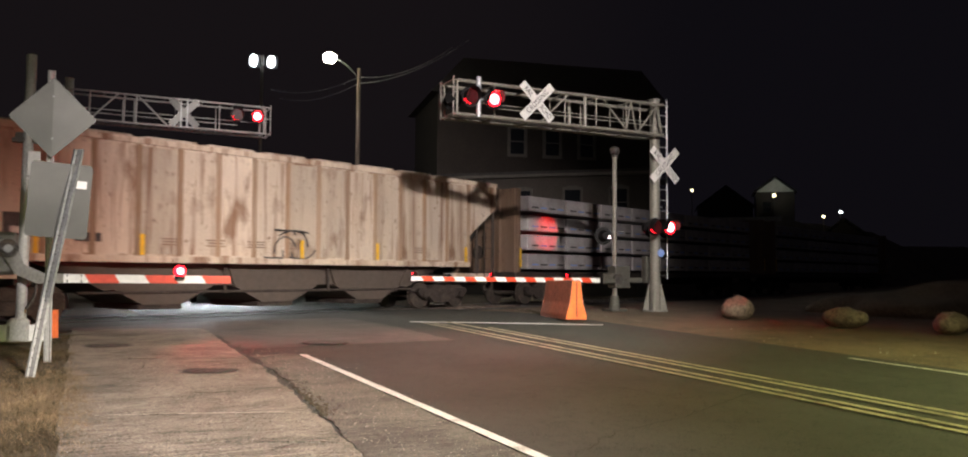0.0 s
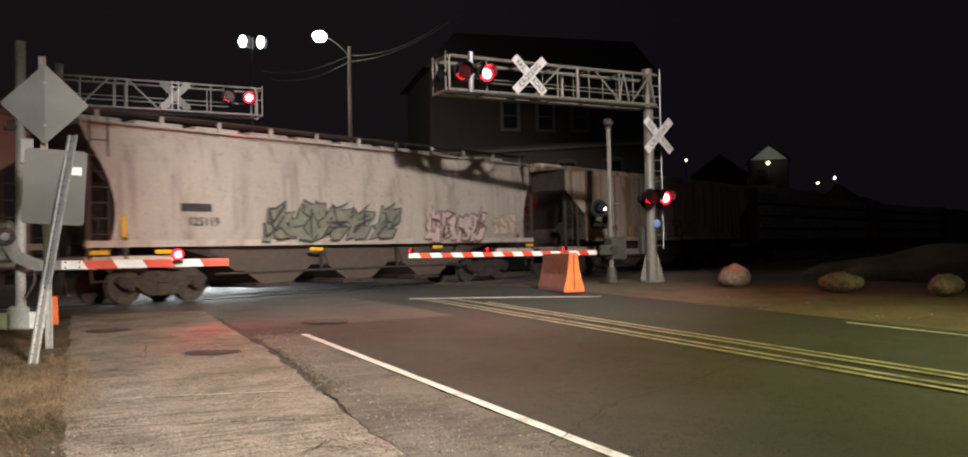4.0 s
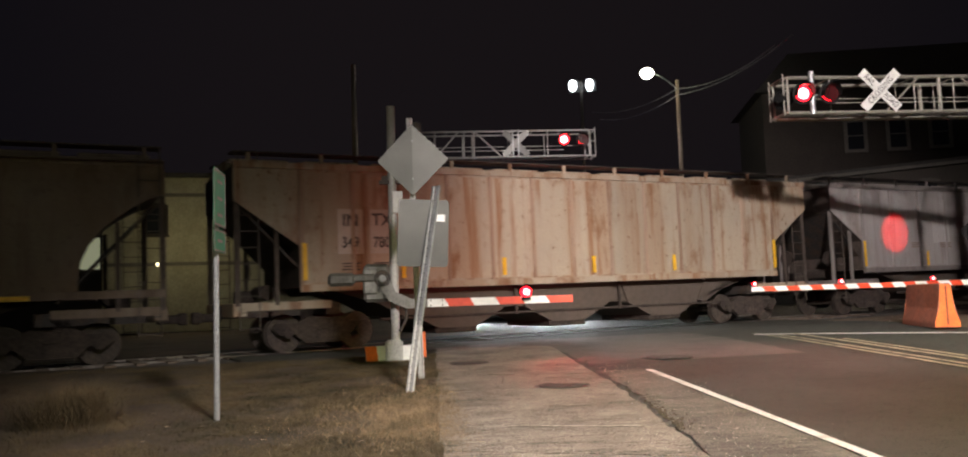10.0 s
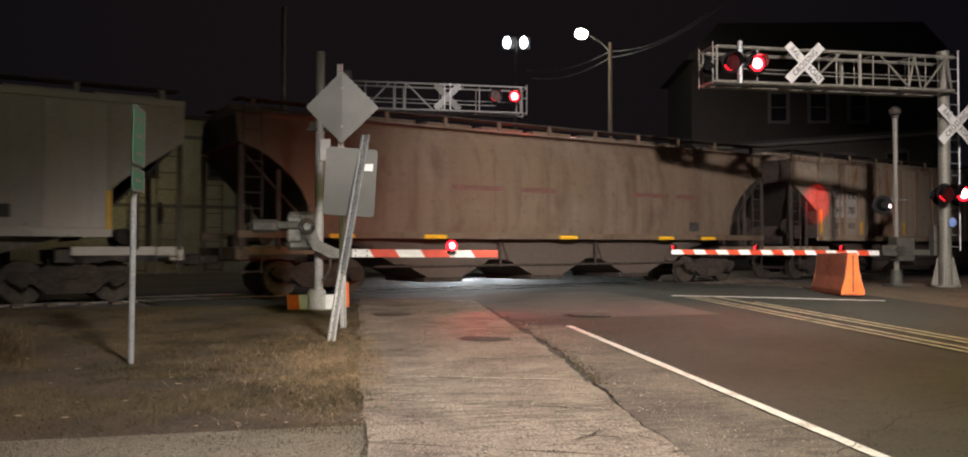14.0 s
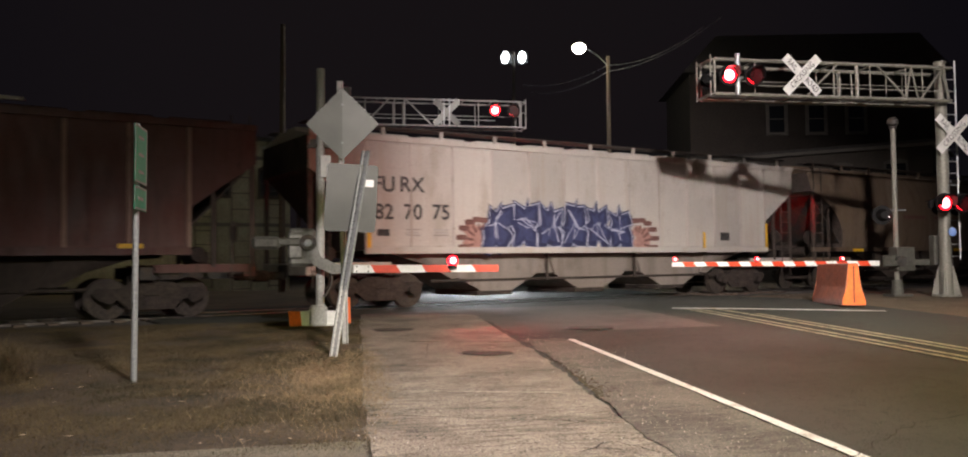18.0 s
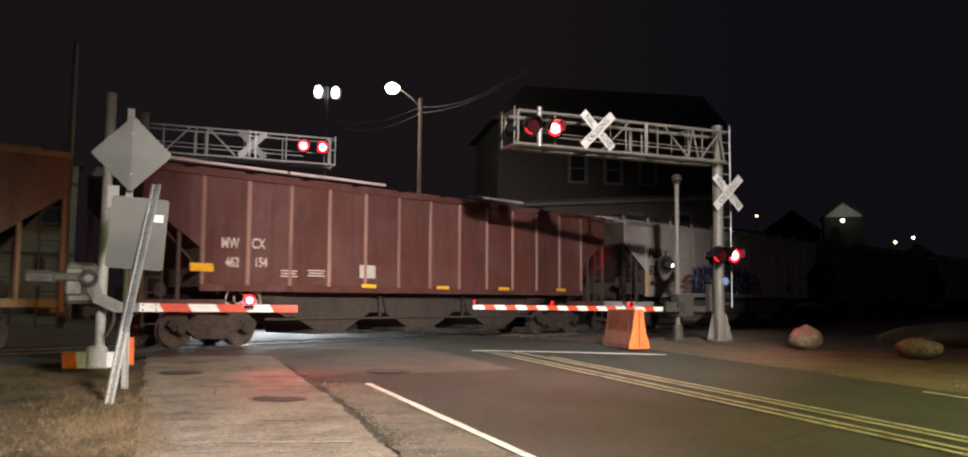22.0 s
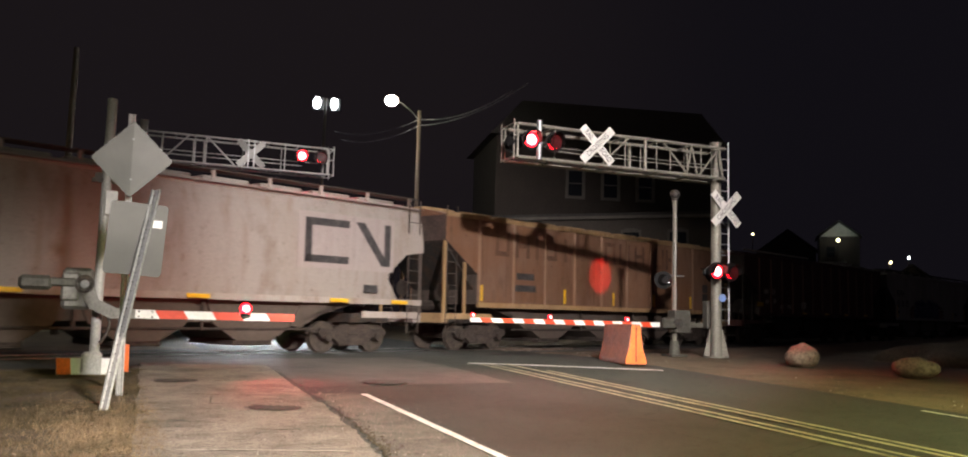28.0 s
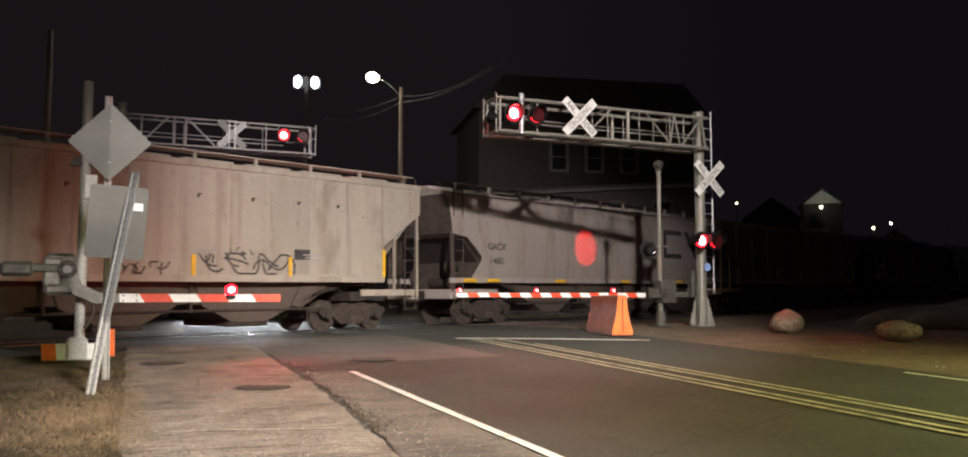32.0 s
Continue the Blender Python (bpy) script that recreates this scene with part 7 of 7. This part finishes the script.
wing = thing("house_wing", Matrix.Translation(f2) @ Matrix.Rotation(radians(-16), 4, "Z"), "lower grey-sided building with a pale eave line", "house", "houses")
bm = B()
box(bm, (0, 2.5, 3.35), (12.5, 5.0, 6.7))
part("wall", bm, SIDING, wing)
bm = B()
slab(bm, [(-6.7, 6.7), (6.7, 6.7), (6.7, 6.86), (-6.7, 6.86)], -0.5, 5.4)
part("eave", bm, TRIM_DIM, wing, "greyed eave board")
bm = B()
slab(bm, [(-6.6, 6.86), (6.6, 6.86), (6.4, 7.05), (-6.4, 7.05)], -0.3, 5.3)
part("roof", bm, ROOFING, wing)
for x in (-3.8, -0.9, 2.0, 4.6):
    window_at(wing, x, 5.2, 0.9, 1.5, 0, None, TRIM_DIM)


def cottage(az, dist, w, h, label, yaw, lit=True):
    f = on_ground(sight(az, 0, dist))
    c = thing("cottage", Matrix.Translation(f) @ Matrix.Rotation(radians(yaw), 4, "Z"), label, "house", "houses")
    bm = B()
    # wall colour kept dark, as the wall looks unlit
    box(bm, (0, 3, h / 2 - 1), (w, 6, h + 2))
    part("wall", bm, SIDING_DARK, c)
    bm = B()
    slab(bm, [(-w / 2, h), (w / 2, h), (0, h + w * 0.38)], 0.0, 6)
    # lit picks the gable colour: the dark of unlit houses is painted in
    part("gable", bm, TRIM if lit else SIDING_DARK, c, "pale gable" if lit else "gable coloured dark as unlit")
    bm = B()
    slab(bm, [(-w / 2 - 0.3, h - 0.05), (0, h + w * 0.4), (w / 2 + 0.3, h - 0.05), (w / 2 + 0.3, h + 0.15), (0, h + w * 0.4 + 0.22), (-w / 2 - 0.3, h + 0.15)], 0.1, 6.4)
    part("roof", bm, ROOFING, c)
    window_at(c, -w * 0.22, h * 0.55, 0.9, 1.2, 0, None, SIDING_DARK)
    return c


cottage(17.3, 105.0, 4.2, 3.9, "small white-gabled house lit by a yellow outdoor lamp", -14)
cottage(14.3, 112.0, 6.5, 2.8, "dark low house on the rise", -10, False)
cottage(21.3, 90.0, 6.5, 2.4, "dark low house on the rise", -20, False)


def yard_light(az, el, dist, r, material, label):
    v = sight(az, el, dist)
    g = gz(v.x, v.y)
    y = thing("yard_light", Matrix.Translation((v.x, v.y, g)), label, "outdoor lamp", "distant outdoor lamps")
    bm = B()
    rod(bm, (0, 0, 0), (0, 0, v.z - g), 0.05, n=6)
    part("post", bm, DARKSTEEL, y)
    bm = B()
    ball(bm, (0, -0.1, v.z - g), r, 2)
    part("globe", bm, material, y, "lit lamp globe", True)
    return v


v = yard_light(17.22, 5.6, 103.5, 0.2, HOUSE_LIGHT, "yellow lamp shining beside a small house")
lamp("yard_light_glow", "POINT", v + Vector((0, -0.8, 0.8)), 30, (0.85, 1.0, 0.95), size=0.2)
yard_light(12.17, 6.02, 100.0, 0.13, HOUSE_LIGHT, "small warm lamp far off on the rise")
v = yard_light(20.12, 4.21, 88.0, 0.13, HOUSE_LIGHT, "warm lamp beside a dark house far off")
lamp("yard_light_glow", "POINT", v + Vector((0, -1.0, 0)), 8, (1.0, 0.9, 0.6), size=0.2)
yard_light(21.1, 4.47, 92.0, 0.11, FLOOD_ON, "tiny white lamp far off")
bm = B()
for i in range(26):
    a = on_ground(sight(13.6 + i * 0.16, 0, 97.0))
    box(bm, a + Vector((0, 0, 0.22)), (0.24, 0.04, 0.56))
tagged(part("picket_fence", bm, TRIM), "pale low fence along the rise", "fence")

# lit shop across the track, seen between the cars
sf = on_ground(sight(-47.5, 0, 60.0))
shop = thing("shop", Matrix.Translation(sf) @ Matrix.Rotation(radians(47), 4, "Z"), "low shop across the track with a lit window", "shop")
bm = B()
box(bm, (0, 4, 3.4), (16, 8, 6.8))
part("wall", bm, SIDING, shop)
for x, w in ((-1.2, 3.2), (3.2, 1.2)):
    bm = B()
    box(bm, (x, -0.05, 4.9), (w, 0.06, 2.0))
    part("lit_window", bm, SHOP_LIGHT, shop, "glowing white shop window")
    bm = B()
    for dx in (-0.5, 0, 0.5):
        box(bm, (x + dx * w, -0.1, 4.9), (0.1, 0.08, 2.1))
    part("mullions", bm, DARKSTEEL, shop)
bm = B()
ball(bm, (2.2, -0.6, 6.6), 0.22, 2)
part("wall_lamp", bm, HOUSE_LIGHT, shop, "lit yellow wall lamp", True)
sh2 = on_ground(sight(-39.0, 0, 46.0))
STUCCO = mat("pale_stucco", (0.36, 0.345, 0.26), 0.9, 0, (0.25, 0.235, 0.175), 8, 0.7, 0.15, 0.2)
shed = thing("workshop", Matrix.Translation(sh2) @ Matrix.Rotation(radians(40), 4, "Z"), "pale stucco workshop across the track, lit by a wall lamp", "workshop")
bm = B()
box(bm, (0, 5, 3.9), (13.0, 10, 7.8))
part("wall", bm, STUCCO, shed)
bm = B()
slab(bm, [(-6.8, 7.8), (6.8, 7.8), (6.8, 8.0), (-6.8, 8.0)], -0.3, 10.3)
part("roof", bm, ROOFING, shed)
for x in (-4.0, -0.6, 2.9, 5.4):
    window_at(shed, x, 5.6, 0.9, 1.3, 0, None, SIDING_DARK)
for z in (3.4, 6.9):
    bm = B()
    box(bm, (0, -0.03, z), (13.0, 0.06, 0.18))
    part("string_course", bm, TRIM_DIM, shed)
bm = B()
rod(bm, (-3.9, 0.0, 3.3), (-3.9, -0.45, 3.45), 0.03, n=6)
wall_lamp = part("wall_lamp", bm, DARKSTEEL, shed)
bm = B()
ball(bm, (-3.9, -0.5, 3.35), 0.09, 2)
part("globe", bm, HOUSE_LIGHT, wall_lamp, "lit warm globe", True)
v = shed.matrix_world @ Vector((-2.2, -3.2, 4.6))
lamp("wall_lamp_light", "POINT", v, 85, (1.0, 0.84, 0.42), size=0.2)


# ---- vehicles that wait beyond the track ----
def vehicle(foot, yaw, w, l, h, paint_, label, tall, category):
    """Faces -y. A bonnet, a cabin, glass, lamps and wheels."""
    c = thing("waiting_" + category.replace(" ", "_"), Matrix.Translation(foot) @ Matrix.Rotation(yaw, 4, "Z"), label, category, "waiting vehicles")
    bm = B()
    hood_h = h * 0.56
    slab(bm, [(0, 0.38), (0.08, hood_h * 0.95), (1.35, hood_h * 1.04), (1.95, h * 0.97), (l - 0.4, h), (l, hood_h), (l, 0.4)], -w / 2, w / 2)
    bmesh.ops.transform(bm, matrix=Matrix.Rotation(math.pi / 2, 4, "Z"), verts=bm.verts[:])
    bmesh.ops.bevel(bm, geom=bm.edges[:], offset=0.06, segments=2, affect="EDGES")
    part("body", bm, paint_, c)
    bm = B()
    slab(bm, [(1.36, hood_h * 1.08), (1.9, h * 0.94), (1.93, h * 0.94), (1.39, hood_h * 1.08)], -w / 2 + 0.12, w / 2 - 0.12)
    bmesh.ops.transform(bm, matrix=Matrix.Rotation(math.pi / 2, 4, "Z") @ Matrix.Translation((-0.05, 0, 0.04)), verts=bm.verts[:])
    part("windscreen", bm, PANE, c)
    bm = B()
    box(bm, (0, -0.02, 0.72), (w * 0.55, 0.06, 0.28), None, 0.02)
    for k in range(4):
        box(bm, (0, -0.05, 0.62 + k * 0.07), (w * 0.5, 0.03, 0.02))
    part("grille", bm, BLACK, c)
    bm = B()
    box(bm, (0, -0.06, 0.45), (w * 0.98, 0.2, 0.2), None, 0.05)
    part("bumper", bm, GALV, c)
    for sx in (-1, 1):
        bm = B()
        ball(bm, (sx * (w / 2 - 0.22), 0.0, hood_h * 0.76), 0.13, 2, (1.1, 0.5, 0.8))
        part("headlight", bm, HEADLIGHT, c, "lit white headlight", True)
        bm = B()
        box(bm, (sx * (w / 2 + 0.12), 1.5, hood_h * 1.12), (0.2, 0.1, 0.18), None, 0.03)
        part("mirror", bm, paint_, c)
        for y in (0.85, l - 0.9):
            bm = B()
            rod(bm, (sx * (w / 2 - 0.2), y, 0.36), (sx * (w / 2 + 0.01), y, 0.36), 0.36, n=18)
            t = part("wheel", bm, RUBBER, c)
            bm = B()
            rod(bm, (sx * (w / 2), y, 0.36), (sx * (w / 2 + 0.02), y, 0.36), 0.2, n=12)
            part("rim", bm, GALV, t)
    if tall:
        bm = B()
        box(bm, (0, 4.2, 2.0), (w + 0.1, 4.5, 2.4), None, 0.04)
        part("cargo_box", bm, CARPAINT_DARK, c, "dark cargo box")
        for sx in (-0.8, -0.2, 0.2, 0.8):
            bm = B()
            box(bm, (sx, 1.95, 3.12), (0.22, 0.06, 0.08))
            part("marker_lamp", bm, TAIL_RED, c, "lit red marker lamp")
    return c


va = on_ground(RP * 6.1 + RN * 36.0)
vehicle(va, RA, 1.95, 4.9, 1.85, CARPAINT_DARK, "dark sport utility vehicle waiting with lit headlights", False, "car")
vb = on_ground(RP * 3.9 + RN * 38.5)
vehicle(vb, RA, 2.1, 6.2, 2.1, CARPAINT_DARK, "box truck waiting with red marker lamps", True, "truck")
for base, w in ((va, 0.72), (vb, 0.8)):
    for sx in (-w, w):
        v = base + RP * sx + RN * -0.35 + Vector((0, 0, 0.78))
        lamp("headlight_beam", "SPOT", v, 1100, COOL, tuple(v + RN * -14 + Vector((0, 0, -1.0))), 0.05, 40, 0.8)


# ---- what moves ----
V0, V1 = 5.723, -0.01727          # the train slows a little


def gone(t):
    return V0 * t + V1 * t * t


FLASH, LIT = 1.1, 0.55             # a lamp's round, and how long of it the right-hand lamps show


def motions():
    lean = math.atan(GRADE)
    turn = Matrix.Rotation(math.pi / 2 - TA, 4, "Z") @ Matrix.Rotation(-lean, 4, "Y")
    times = [k * 0.5 for k in range(65)]
    for car, s0 in CARS:
        rows = []
        for t in times:
            s = s0 + gone(t)
            v = TU * s + TN * MID
            rows.append((t, Matrix.Translation((v.x, v.y, RAIL_Z + GRADE * s)) @ turn))
        walk(car, rows)
    for wheel, dx in WHEELS:
        walk(wheel, [(k / 10, Matrix.Translation((dx, 0, WHEEL_R)) @ Matrix.Rotation(gone(k / 10) / WHEEL_R, 4, "Y")) for k in range(321)])
    # near banks go dark for a moment before the right lamps come on; the bank beyond the track overlaps a little
    for flap, right, bank in SHUTTERS:
        home = flap.matrix_basis.translation.copy()
        down, up = Matrix.Translation(home), Matrix.Translation(home) @ Matrix.Rotation(radians(-84), 4, "X")
        opens, shuts, half = ((0.005, 0.045), (-0.075, -0.035), LIT) if bank == "near" else ((-0.075, -0.035), (0.03, 0.07), LIT - 0.03)
        rows, t = [(0.0, up if right else down)], 16.0 - 15 * FLASH
        while t < 32.2:
            for start, mine in ((t, right), (t + half, not right)):
                (a, b), before, after = (opens, down, up) if mine else (shuts, up, down)
                if bank == "near" and start != t:
                    a, b = 0.0, 0.04
                if start > 31.9:      # the last change comes a little early
                    start -= 0.07
                if 0.1 < start < 31.9:
                    rows += [(start + a, before), (start + b, after)]
            t += FLASH
        rows.append((32.0, rows[-1][1]))
        walk(flap, rows)


motions()
